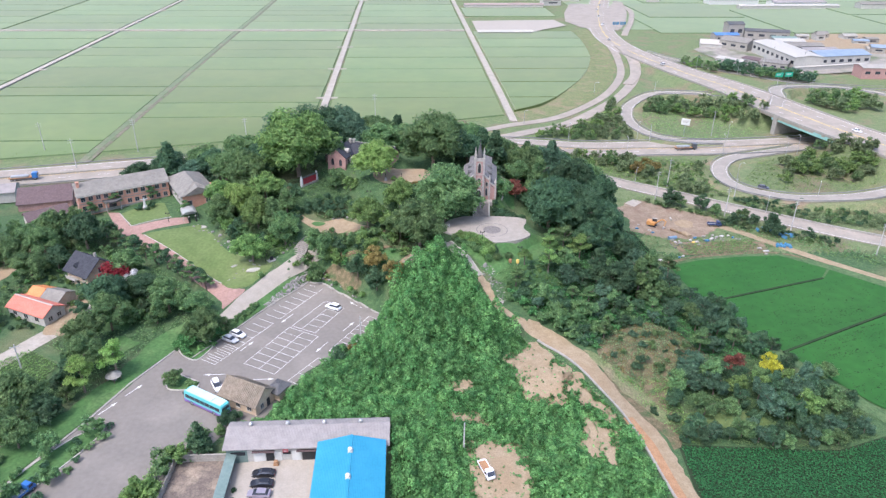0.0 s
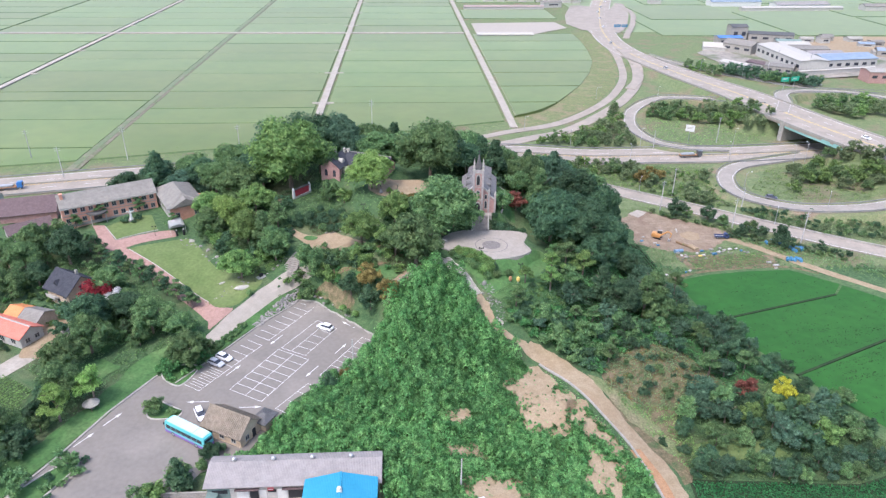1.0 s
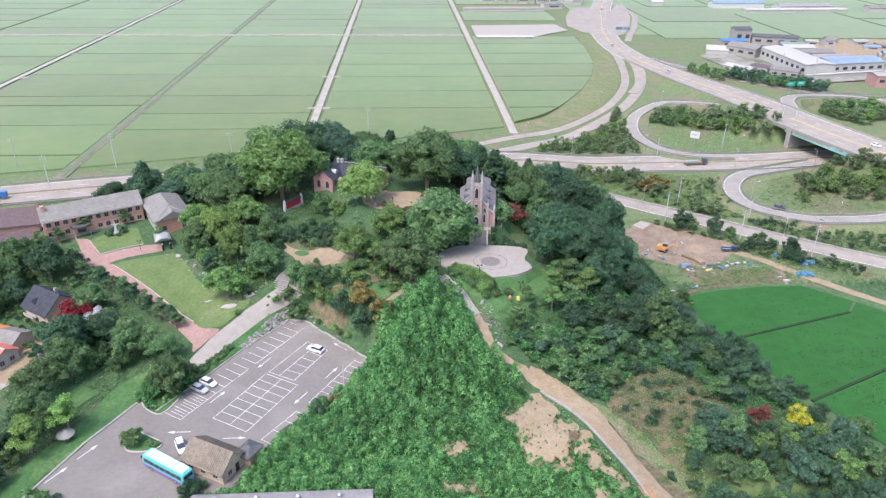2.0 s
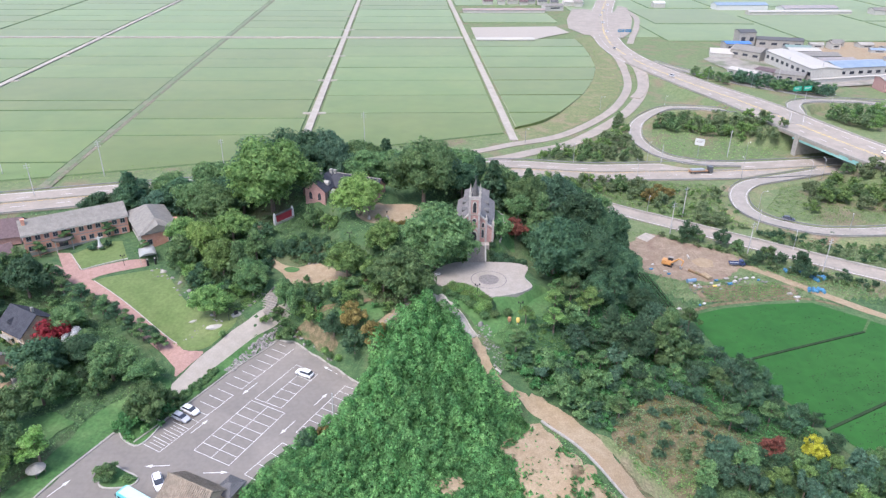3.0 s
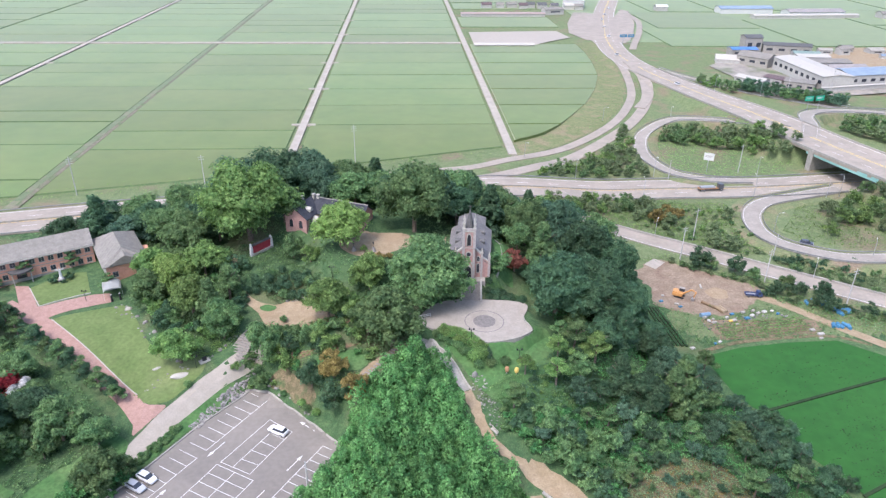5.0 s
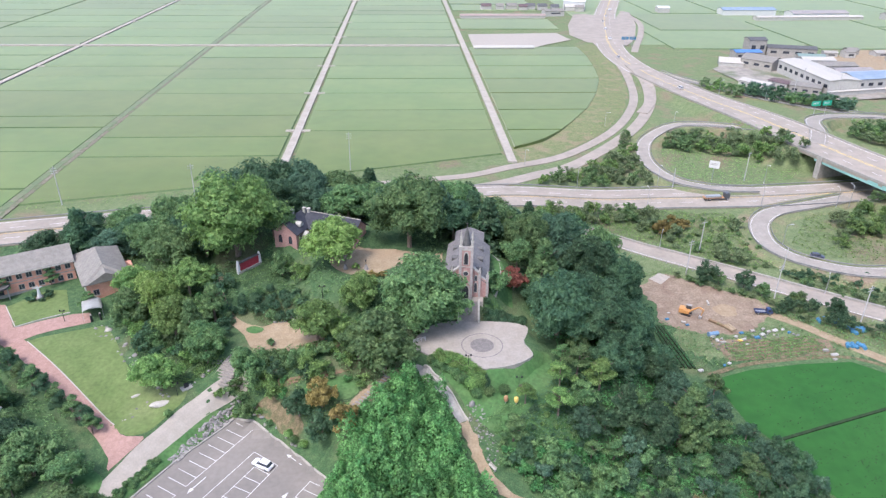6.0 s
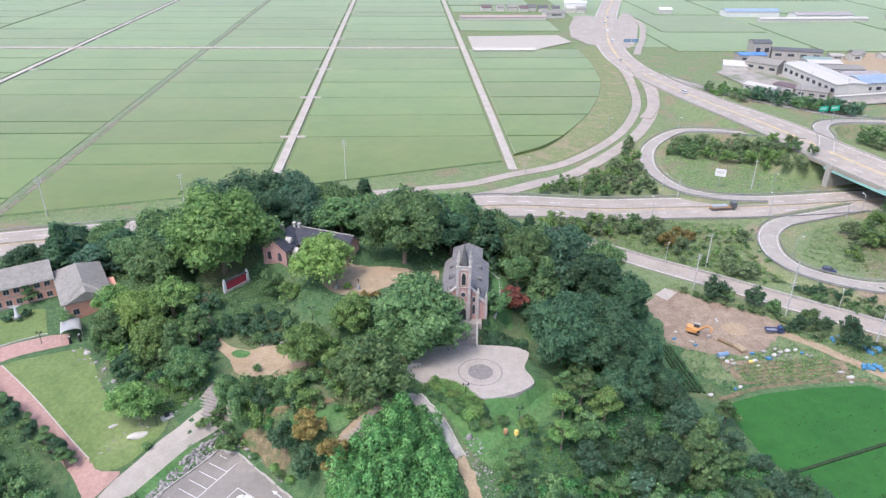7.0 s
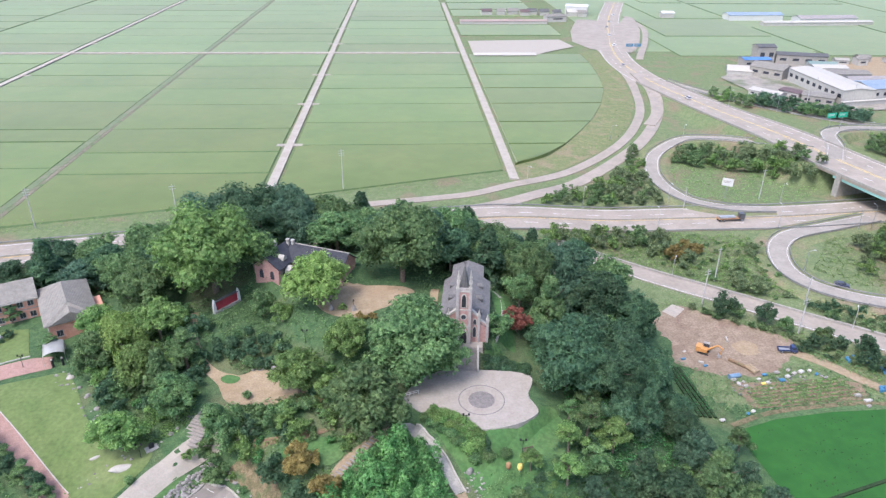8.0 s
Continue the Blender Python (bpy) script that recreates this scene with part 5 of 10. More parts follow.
    wood([(24.4, 158), (27.8, 153.8), (34.4, 148), (39.5, 142.6), (45, 139.8), (49, 147), (57, 151), (54, 158), (42, 161), (28, 160)], 1.9, fresh, 8, "", "", (0.8, 1.5), (), 0.34, joined="bright green bushes crowding the hill path")
    wood([(12.5, 171.5), (8, 176.5), (3, 173.5), (-3, 165.5), (-5, 158), (-8, 151), (4, 142), (14, 138), (20.4, 142.6), (18.8, 149.5), (15.4, 157.5)], 2.5, [("bush", "leaf_kudzu")], 18, "", "", (0.8, 1.4), (), 0.4, joined="saplings smothered in fresh green creeper")
    wood([(-6, 150), (-22, 136), (-28, 121), (-4, 120), (8, 128), (10, 140)], 3.2, [("bush", "leaf_kudzu"), ("bush", "leaf_lime")], 20, "", "", (0.55, 0.95), (), 0.5, joined="bushes smothered in fresh green creeper")
    wood(CLEARING, 3.2, [("bush", "leaf_blue"), ("bush", "leaf_mid"), ("bush", "leaf_dark")], 10, "", "", (0.6, 1.3), (), 0.5, joined="scattered bushes in a dry weedy clearing")
    wood([(24, 161), (28, 165), (34, 169), (39, 176), (46, 180), (46, 166), (36, 160), (28, 158)], 1.9, [("bush", "leaf_dark"), ("clipped", "leaf_yellow"), ("bush", "leaf_mid"), ("bush", "leaf_dark"), ("small", "leaf_dark")], 12, "", "", (0.4, 0.85), (), 0.4, joined="low flowering bushes of the rock garden")
    for n, (x, y) in enumerate((13.8 + 8.6 * u + 1.0 * w, 181.9 - 6.6 * u + 1.1 * w) for u in (0, .1, .2, .3, .4, .5, .6, .7, .8, .9, 1) for w in (-1.3, -0.2, 0.9)):
        tree("clipped", ("leaf_yellow", "leaf_mid")[(n * 7) % 3 == 0], x + 0.25 * math.sin(n * 2.3), y + 0.25 * math.cos(n * 3.1), 0.95 + 0.18 * math.sin(n * 1.9), where="rounded on the bank below the forecourt", group="clipped shrubs of the bank")
    for x, y in ((26.4, 197.0), (28.2, 196.6), (30.0, 196.4), (31.8, 196.2), (33.6, 196.2), (34.8, 197.6), (35.2, 199.4), (26.3, 198.9), (26.6, 200.6)):
        tree("clipped", "leaf_dark", x, y, 1.05, where="in the hedge beside the church steps", group="hedge of the church steps")
    tree("cypress", "leaf_dark", 23.8, 175.0, 0.42, where="clipped on the bank below the forecourt")
    for x, y, s in ((100.9, 244.6, 1.2), (104.5, 243.0, 0.8), (111.0, 239.8, 1.15), (114.8, 235.6, 0.8), (122.6, 229.8, 0.85), (131.1, 224.4, 1.0)):
        tree("small", "leaf_dark" if s > 0.9 else "leaf_mid", x, y, s, where="beside the access road")
    wood([(-58, 147), (-53.5, 143.2), (-50, 146.5), (-46, 153.5), (-49.5, 157.5), (-55, 152)], 2.0, [("small", "leaf_kudzu"), ("bush", "leaf_lime"), ("bush", "leaf_yellow")], 14, "", "", (0.6, 1.0), (), 0.34, joined="dense green bushes beside the car park")
    for k in range(5):
        tree("clipped", "leaf_dark", -34.3 + 0.2 * (k % 2), 90.5 + 2.4 * k, 0.5, where="in a pot beside the lean-to", z=0.1)
    gard = [("bush", "leaf_mid"), ("bush", "leaf_kudzu"), ("small", "leaf_mid"), ("small", "leaf_dark"), ("small", "leaf_yellow"), ("bush", "leaf_yellow")]
    wood([(-62, 210), (-44, 222), (-20, 208), (4, 196), (4, 186), (-14, 184), (-22, 198), (-38, 190), (-50, 192)], 2.9, gard, 13, "on the garden slope", "garden shrubs", (0.7, 1.2), (clear[1], clear[2], [(-34, 186), (-10, 189), (-8, 201), (-28, 202), (-34, 210)], [(-40, 199), (-37, 212), (-26, 214), (-16, 210), (-13, 201), (-24, 199), (-32, 203)]), 0.4, joined="mixed green shrubs and small trees on the garden slope")
    wood([(-34, 182), (-8, 188), (6, 182), (-4, 173), (-16, 178), (-26, 176)], 2.7, gard, 15, "above the car park", "garden shrubs", (0.7, 1.1), ([(-18, 172), (-4, 170), (-2, 178), (-18, 180)],), 0.4, joined="mixed green shrubs and small trees above the car park")
    wood([(-40, 168), (-34, 175.5), (-30, 179.5), (-27, 181), (-29, 182), (-33, 178), (-38, 171)], 2.6, [("bush", "leaf_dark"), ("bush", "leaf_mid")], 17, "among boulders above the car park", "garden shrubs", (0.22, 0.42), (), 0.5, joined="mixed green shrubs and small trees among boulders above the car park")
    wood([(-40, 203), (-34, 208), (-27, 212), (-18, 208), (-16, 202), (-24, 202), (-31, 205), (-36, 200)], 1.9, [("clipped", "leaf_dark"), ("clipped", "leaf_mid"), ("bush", "leaf_dark")], 50, "", "", (1.0, 1.6), (), 0.5, joined="dark rounded garden shrubs below the memorial")
    vil = [("broad", "leaf_mid"), ("small", "leaf_dark"), ("small", "leaf_mid"), ("broad", "leaf_mid"), ("bush", "leaf_mid")]
    wood([(-124, 205), (-96, 208), (-66, 178), (-56, 166), (-58, 159), (-70, 155), (-88, 164), (-84, 178), (-100, 196), (-124, 190)], 5.0, vil, 19, "beside the village houses", "village trees", (0.6, 0.95), ([(-108, 170), (-84, 168), (-82, 192), (-104, 198)], [(-100, 207), (-60, 172), (-66, 168), (-104, 202)]) + GLADES, 0.45)
    wood([(-88, 114), (-83, 127), (-80, 141), (-71, 141), (-76, 120), (-84, 104)], 4.2, vil, 21, "beside the vegetable field", "village trees", (0.7, 1.1), GLADES, 0.45)
    wood([(-84, 87), (-80, 100), (-73, 112), (-66, 121), (-62.5, 118), (-70, 100), (-76, 86)], 3.0, [("bush", "leaf_dark"), ("small", "leaf_mid"), ("bush", "leaf_mid")], 23, "on the kerbed strip of the car park road", "verge shrubs", (0.7, 1.1), (), 0.5, joined="mixed green shrubs and small trees on the kerbed strip of the car park road")
    wood([(-56, 84), (-53, 98), (-48, 110), (-43.5, 113), (-42, 110.4), (-47.9, 107.5), (-49.5, 84)], 1.7, [("small", "leaf_mid"), ("bush", "leaf_kudzu"), ("small", "leaf_yellow"), ("bush", "leaf_mid")], 25, "", "", (0.65, 1.05), (), 0.3, joined="dense mixed green bushes beside the yard wall")
    wood([(-94, 198), (-82, 188.5), (-68, 174), (-60, 165), (-64, 160), (-76, 160), (-83, 168), (-80, 182), (-92, 194)], 2.7, [("small", "leaf_mid"), ("bush", "leaf_dark"), ("bush", "leaf_kudzu"), ("small", "leaf_dark"), ("bush", "leaf_yellow")], 30, "", "", (0.6, 1.0), (), 0.36, joined="mixed shrubs and small trees beside the brick path")
    wood([(-122, 152), (-101, 155), (-96, 158), (-84, 172), (-80, 186), (-104, 200), (-124, 192)], 2.6, [("bush", "leaf_mid"), ("bush", "leaf_dark"), ("bush", "leaf_yellow"), ("bush", "leaf_kudzu")], 26, "", "", (0.5, 1.0), ([(-99, 185), (-88, 174), (-82, 182), (-94, 193)], [(-109, 166), (-95, 158), (-89, 166), (-103, 177)], [(-131, 175), (-117, 178), (-111, 199), (-120, 206), (-132, 198)]), 0.4, joined="garden bushes between the village houses")
    # interchange
    wood([(-142, 168), (-112, 172), (-107, 196), (-112, 208), (-122, 206), (-142, 214)], 6.0, vil, 27, "beside the village houses", "village trees", (0.8, 1.2), ([(-131, 175), (-117, 178), (-111, 199), (-120, 206), (-132, 198)],), 0.45)
    wood([(-128, 214), (-122, 206), (-112, 208), (-104, 212), (-110, 217), (-120, 209)], 4.0, [("small", "leaf_dark"), ("small", "leaf_mid")], 28, "in front of the outbuildings", "village trees", (0.8, 1.1), (), 0.45)
    wood([(-50, 154.5), (-44.8, 163), (-42.4, 167.4), (-41.4, 166.6), (-43.6, 161.6), (-48.6, 153.6)], 1.1, [("clipped", "leaf_mid")], 29, "in a hedge along the car park", "hedge shrubs", (0.6, 0.8), (), 0.5, joined="low clipped hedge along the car park")
    inter = [("small", "leaf_dusty"), ("small", "leaf_dusty"), ("small", "leaf_mid"), ("small", "leaf_yellow")]
    wood([(129, 370), (140, 382), (154, 382), (170, 375), (181, 362), (186, 346), (176, 342), (162, 356), (144, 362)], 4.6, inter, 31, "inside the ramp loop", "interchange trees", (0.9, 1.5), (), 0.42, joined="mixed green shrubs and small trees inside the ramp loop")
    wood([(156, 262), (164, 285), (190, 296), (204, 282), (196, 264), (176, 256)], 5.0, inter, 33, "inside the ramp loop", "interchange trees", (0.9, 1.5), ([(152, 262), (168, 276), (190, 262), (172, 252)],), 0.42, joined="mixed green shrubs and small trees inside the ramp loop")
    wood([(60, 322), (84, 338), (106, 362), (116, 384), (112, 350), (112, 326), (86, 322)], 4.6, inter, 35, "between the slip roads", "interchange trees", (0.7, 1.2), (), 0.42, joined="mixed green shrubs and small trees between the slip roads")
    wood([(56, 292), (100, 297), (102, 289), (80, 284), (60, 288)], 4.2, inter, 37, "on the highway verge", "interchange trees", (0.8, 1.25), (), 0.42, joined="mixed green shrubs and small trees on the highway verge")
    wood([(88, 286), (126, 292), (130, 270), (124, 250), (104, 262), (90, 276)], 4.6, [("bush", "leaf_mid"), ("small", "leaf_dusty"), ("bush", "leaf_dusty"), ("bush", "leaf_yellow")], 39, "on the rough verge", "interchange shrubs", (0.7, 1.2), (), 0.5, joined="mixed green shrubs and small trees on the rough verge")
    wood([(128, 250), (140, 250), (170, 240), (176, 220), (150, 226), (130, 240)], 2.7, [("bush", "leaf_mid"), ("bush", "leaf_dusty"), ("bush", "leaf_dark")], 41, "on the rough verge", "interchange shrubs", (0.8, 1.4), (), 0.5, joined="mixed green shrubs and small trees on the rough verge")
    wood([(90, 250), (116, 232), (134, 220), (148, 210), (146, 206), (112, 226), (94, 240)], 2.4, [("bush", "leaf_mid"), ("bush", "leaf_dark"), ("bush", "leaf_dusty"), ("small", "leaf_dark")], 43, "beside the access road", "roadside shrubs", (0.7, 1.2), ([(76, 240), (91, 247), (115, 231), (112, 223), (98, 215), (78, 221)],), 0.5, joined="mixed green shrubs and small trees beside the access road")
    wood([(204, 460), (222, 440), (247, 424), (264, 428), (240, 446), (216, 466)], 4.6, [("small", "leaf_dark"), ("small", "leaf_blue"), ("small", "leaf_mid")], 45, "beside the slip road", "interchange trees", (1.0, 1.6), (), 0.42, joined="mixed green shrubs and small trees beside the slip road")
    wood([(226, 384), (240, 394), (264, 392), (262, 368), (240, 364)], 5.0, inter, 47, "inside the ramp loop", "interchange trees", (1.0, 1.5), (), 0.42, joined="mixed green shrubs and small trees inside the ramp loop")
    wood([(190, 474), (203, 452), (214, 462), (196, 488)], 5.0, inter, 49, "beside the overpass road", "interchange trees", (0.8, 1.3), (), 0.42, joined="mixed green shrubs and small trees beside the overpass road")


plant_all()


# ---------------------------------------------------------------- paving, paths and lawns
def outset(poly, d):
    cx, cy = sum(p[0] for p in poly) / len(poly), sum(p[1] for p in poly) / len(poly)
    return [(x + d * (x - cx) / (math.hypot(x - cx, y - cy) + 0.01), y + d * (y - cy) / (math.hypot(x - cx, y - cy) + 0.01)) for x, y in poly]


def skins():
    # church forecourt: granite slabs, ring and disc
    plaza = rounded([(8.5, 185.3), (10.4, 184.4), (12.2, 182.6), (16.1, 180.6), (19.5, 178.2), (22.4, 177.3), (26.6, 177.6), (31.2, 179.0), (34.4, 181.4), (34.6, 183.0), (33.0, 186.9), (34.6, 190.2), (35.2, 192.8), (32.7, 194.9), (25.5, 195.8), (17.5, 196.4), (12.2, 194.0), (9.0, 189.0)], 1)
    floor = patch("forecourt", plaza, 0.08, M["plaza"], "pale granite slab paving of the church forecourt", "paving", level=12.6)
    cx, cy = 24.0, 186.1
    for r0, r1, m, lift, word in ((0, 2.6, "plaza_dark", 0.092, "disc"), (4.4, 4.62, "plaza_dark", 0.09, "ring")):
        n = 48
        vs = [(cx + r * math.cos(k * math.tau / n), cy + r * math.sin(k * math.tau / n), 12.6 + lift) for r in ((0.02, r1) if r0 == 0 else (r0, r1)) for k in range(n)]
        fs = [(k, (k + 1) % n, n + (k + 1) % n, n + k) for k in range(n)]
        fs = [f[::-1] for f in fs]
        link_mesh(word, vs, fs, M[m], floor)
    ring_curb = [(*p, 0) for p in plaza[1:int(len(plaza) * 0.72)]]
    ribbon("kerb", [(x, y, 12.86) for x, y, _ in ring_curb], -0.1, 0.1, 0.0, M["concrete_grey"], "grey stone kerb round the forecourt", "kerb", thick=1.6, smooth_line=False, own_z=True)
    patch("meadow", [(13.2, 181.2), (16.5, 179), (20.2, 176.4), (22.9, 176.9), (24.2, 177.3), (28, 177.8), (31.4, 178.9), (34.9, 181.9), (35.2, 184), (38.5, 186), (41, 180), (47, 175), (45, 164), (36, 159.5), (27, 160), (23.4, 163.6), (20.4, 167.6), (18.2, 172), (15, 177.6)], 0.11, M["meadow"], "lush grass of the garden below the forecourt", "grass")
    patch("sand_yard", rounded(wobble([(-11.5, 215), (-9.4, 211.6), (-6, 208.8), (-1, 208.2), (5.3, 213), (10.5, 219), (11.6, 225.7), (8.6, 228.5), (1.9, 228.4), (-6.9, 225.2), (-11.5, 220)], 0.3, 2, 3), 1), 0.1, M["sand"], "sandy yard in front of the old rectory", "yard")
    ribbon("garden_path", [(16.5, 226, 0), (15.5, 216, 0), (14.0, 207, 0), (13.5, 200, 0)], -1.0, 1.0, 0.12, M["sand"], "sandy path beside the church", "path", step=1.5)
    ribbon("garden_path", [(28.6, 203, 0), (30.6, 208, 0), (31.9, 214, 0), (32.2, 221, 0), (30, 226, 0)], -0.5, 0.5, 0.12, M["concrete_grey"], "narrow grey path beside the church", "path", step=1.5)
    ribbon("garden_path", [(-40, 219, 0), (-38.5, 211, 0), (-35.4, 204.6, 0), (-31.5, 200.6, 0), (-27, 196, 0), (-20, 193.6, 0), (-13, 192.6, 0), (-7.5, 189.6, 0)], -1.0, 1.1, 0.12, M["sand"], "winding sandy garden path", "path", step=1.2, across=2)
    patch("sand_yard", rounded(wobble([(-34.2, 204.4), (-31, 201.8), (-26.3, 200.2), (-22.4, 202.3), (-15.8, 197.2), (-9.4, 191.4), (-10.9, 188.8), (-18.7, 190.4), (-27.1, 191.2), (-29.7, 196.1), (-32.2, 200.8)], 0.3, 1.5, 9), 1), 0.13, M["sand"], "sandy clearing in the garden", "yard")
    patch("lawn", rounded([(-30.6, 199.6), (-28.8, 200.8), (-25.6, 199.4), (-26.8, 197.6), (-29, 197.8)], 1), 0.22, M["meadow"], "grass islet in the sandy clearing", "lawn")
    for n, poly in enumerate(GLADES):
        patch("meadow", rounded(wobble(poly, 0.6, 2, 75 + n), 1), 0.2, M["meadow"], "bright grass between the village trees", "grass")
    patch("yard", rounded(wobble([(-92.9, 154.4), (-95.2, 161.1), (-92.9, 168.3), (-86.4, 163), (-86.0, 157.2), (-88.3, 153.8)], 0.4, 2, 78), 1), 0.16, M["sand"], "bare earth yard of a village house", "yard")
    # pale path up from the car park, with its flight of steps
    ribbon("garden_path", [(-53.5, 150, 0), (-49.6, 158.6, 0), (-44.3, 168.2, 0), (-38.8, 175.8, 0), (-34.6, 180.6, 0), (-30.4, 183.9, 0), (-27.5, 184.6, 0)], -1.9, 1.9, 0.14, M["path_pale"], "broad pale concrete path up from the car park", "path", step=1.5, across=3)
    ribbon("garden_path", [(-29, 184.2, 0), (-25, 184.2, 0), (-21.0, 183.3, 0)], -1.3, 1.3, 0.15, M["path_pale"], "narrow pale concrete path", "path", step=1.2)
    flight = thing("garden_steps", -33.2, 183.6, 0, 0, "flight of grey stone garden steps", "steps", kind="structure")
    for k in range(15):
        t = k / 14
        x, y, w = -33.2 + 3.6 * t, 183.6 + 7.4 * t, 2.5 - 1.0 * t
        ob = part("step", boxes((-w, w, -0.3, 0.3, -0.6, 0.22), bevel=0.03), M["steps"], flight)
        ob.matrix_basis = pose(x + 33.2, y - 183.6, height(x, y), 0, 0, -26)
    # brick paving round the lawn
    patch("brick_paving", [(-100.5, 221.1), (-96.6, 220.6), (-89.3, 209.7), (-77, 214.6), (-72.8, 215.2), (-71, 210.6), (-82.2, 206.0), (-86, 203.6), (-87.9, 202.2), (-93.8, 209.5)], 0.12, M["brick_path"], "red brick paving in front of the building", "paving")
    ribbon("brick_paving", [(-99, 212, 0), (-92, 207.0, 0), (-84.8, 202.0, 0), (-73.2, 191.2, 0), (-61.2, 179.6, 0), (-54.6, 173.2, 0), (-50, 167.0, 0)], -2.2, 1.55, 0.13, M["brick_path"], "red brick path beside the lawn", "path", step=1.5, across=2)
    ribbon("kerb", [(-84.8, 202.0, 0), (-73.2, 191.2, 0), (-61.2, 179.6, 0), (-54.6, 173.2, 0)], -2.42, -2.22, 0.2, M["trim"], "pale stone edging between brick path and lawn", "kerb", thick=0.3, step=1.5)
    patch("brick_paving", rounded([(-56, 174.5), (-52.4, 173.2), (-49.6, 170.8), (-47.2, 170.4), (-45.2, 170.8), (-46.4, 168.4), (-49.2, 164.6), (-50.4, 162.6), (-50.9, 166), (-53.5, 170.6)], 1), 0.135, M["brick_path"], "red brick paving where two paths meet", "paving")
    patch("lawn", rounded([(-83.6, 203.4), (-83.2, 204.0), (-74.2, 206.8), (-68.0, 209.0), (-66.5, 208.6), (-62.0, 202.5), (-57.6, 194.6), (-53.4, 189.2), (-48.8, 187.4), (-43.9, 187.4), (-39.6, 182.9), (-39.8, 178.9), (-42.2, 175.6), (-44.9, 171.9), (-47.2, 170.6), (-49.6, 171.0), (-52.2, 173.4), (-60.0, 181.0), (-72.0, 192.6)], 1), 0.1, M["grass"], "mown yellowish lawn edged with brick paths", "lawn")
    patch("lawn", [(-95.8, 219.6), (-89.2, 210.4), (-78.2, 215.6), (-83.4, 226.6), (-88.4, 226.4)], 0.1, M["grass"], "small mown lawn round a statue", "lawn")
    for line in ([(-89.2, 210.2), (-78.0, 215.4)], [(-95.9, 219.6), (-89.2, 210.2)]):
        ribbon("kerb", polyline(line, 2.5), -0.12, 0.12, 0.24, M["trim"], "pale stone lawn edging", "kerb", thick=0.3, smooth_line=False)
    patch("lawn", rounded([(-15, 177.6), (-11.6, 179.4), (-7, 180.2), (-1.6, 179.4), (-2.4, 175.0), (-5.3, 172.4), (-11.4, 174.4)], 1), 0.14, M["meadow"], "small green terrace lawn", "lawn")
    patch("dry_slope", rounded(wobble([(-25, 180), (-22, 179.6), (-17.5, 176.4), (-13.5, 171.5), (-14.5, 170.2), (-19.5, 173.6), (-24.5, 178)], 0.6, 1.5, 4), 1), 0.16, M["straw"], "dry straw-covered bank above the car park", "bank")
    patch("bank", rounded(wobble([(-20.4, 181.7), (-16.6, 180.9), (-12.9, 180.9), (-8.3, 182.2), (-4.4, 181.5), (-8.2, 180.2), (-13.4, 179.5), (-18.9, 179.2)], 0.3, 1.5, 66), 1), 0.15, M["clay_bank"], "bare brown earth bank above the terrace", "bank")
    rough_path("hill_path", [(-4.0, 168.6), (-1.9, 173.8), (0.9, 176.9), (3.6, 179.4), (6.2, 181.0)], -1.0, 1.0, 0.2, M["sand"], "worn brown earth path with stone treads", "path", 63, 0.25)
    treads = thing("garden_steps", -4.0, 168.6, 0, 0, "worn stone treads of an earth path", "steps", kind="structure")
    for k in range(14):
        t = k / 13
        x, y = -4.0 + 7.2 * t, 169.0 + 10.2 * t
        ob = part("tread", boxes((-0.85, 0.55, -0.22, 0.22, -0.3, 0.34), bevel=0.05), M["steps"], treads)
        ob.matrix_basis = pose(x + 4.0, y - 168.6, height(x, y), 0, 0, -35 + 5 * math.sin(3 * k))
    patch("verge", wobble(CURVE + [(159, 620), (157.5, 588), (151.5, 519), (140.5, 463), (126.5, 424), (107.5, 391), (79, 362), (57, 346)], 0.5, 4, 91), 0.16, M["verge_ochre"], "dry ochre verge between rice field and curving road", "verge")
    patch("verge", [(-90, 92), (-84, 113), (-73, 127), (-66, 143), (-61, 152), (-52, 160), (-50.5, 158), (-57, 148), (-59, 146.3), (-65.5, 133.9), (-70.5, 120.7), (-75.8, 109.5), (-79, 102), (-84, 88)], 0.12, M["meadow"], "grassy belt along the car park road", "verge")
    patch("verge", [(-54.5, 146), (-46, 156), (-39, 167.5), (-30, 179.5), (-34, 179), (-38, 174), (-43, 167), (-48, 158), (-53, 150)], 0.12, M["meadow"], "grassy bank between path and car park", "verge")
    # kerbed planting islands of the car park
    for poly in ([(-56.4, 138.2), (-56.6, 133), (-55, 130.8), (-49.5, 131.1), (-48.6, 133.4), (-52.6, 135.6)], [(-58.5, 147.2), (-52.8, 141.6), (-50.6, 143.6), (-48.8, 150), (-54, 150.5)], [(-72.4, 101.5), (-67.1, 111.5), (-64.5, 117.9), (-65.4, 120.0), (-69.4, 117.3), (-73.9, 111.0), (-78, 103)]):
        loop = rounded(poly, 2)
        patch("planting_bed", loop, 0.16, M["meadow"], "grassy kerbed island of the car park", "planting bed")
        ribbon("kerb", [(*p, 0) for p in loop + loop[:1]], -0.15, 0.15, 0.28, M["trim"], "pale kerb round a planting island", "kerb", thick=0.35, smooth_line=False)
    patch("verge", wobble([(89.4, 213), (90.8, 202.6), (100, 203.6), (110, 204.6), (121, 205), (122, 211.5), (112, 213.5), (103, 212.6)], 0.4, 2, 8), 0.1, M["plot_soil"], "brown ridged soil of small vegetable plots", "soil")
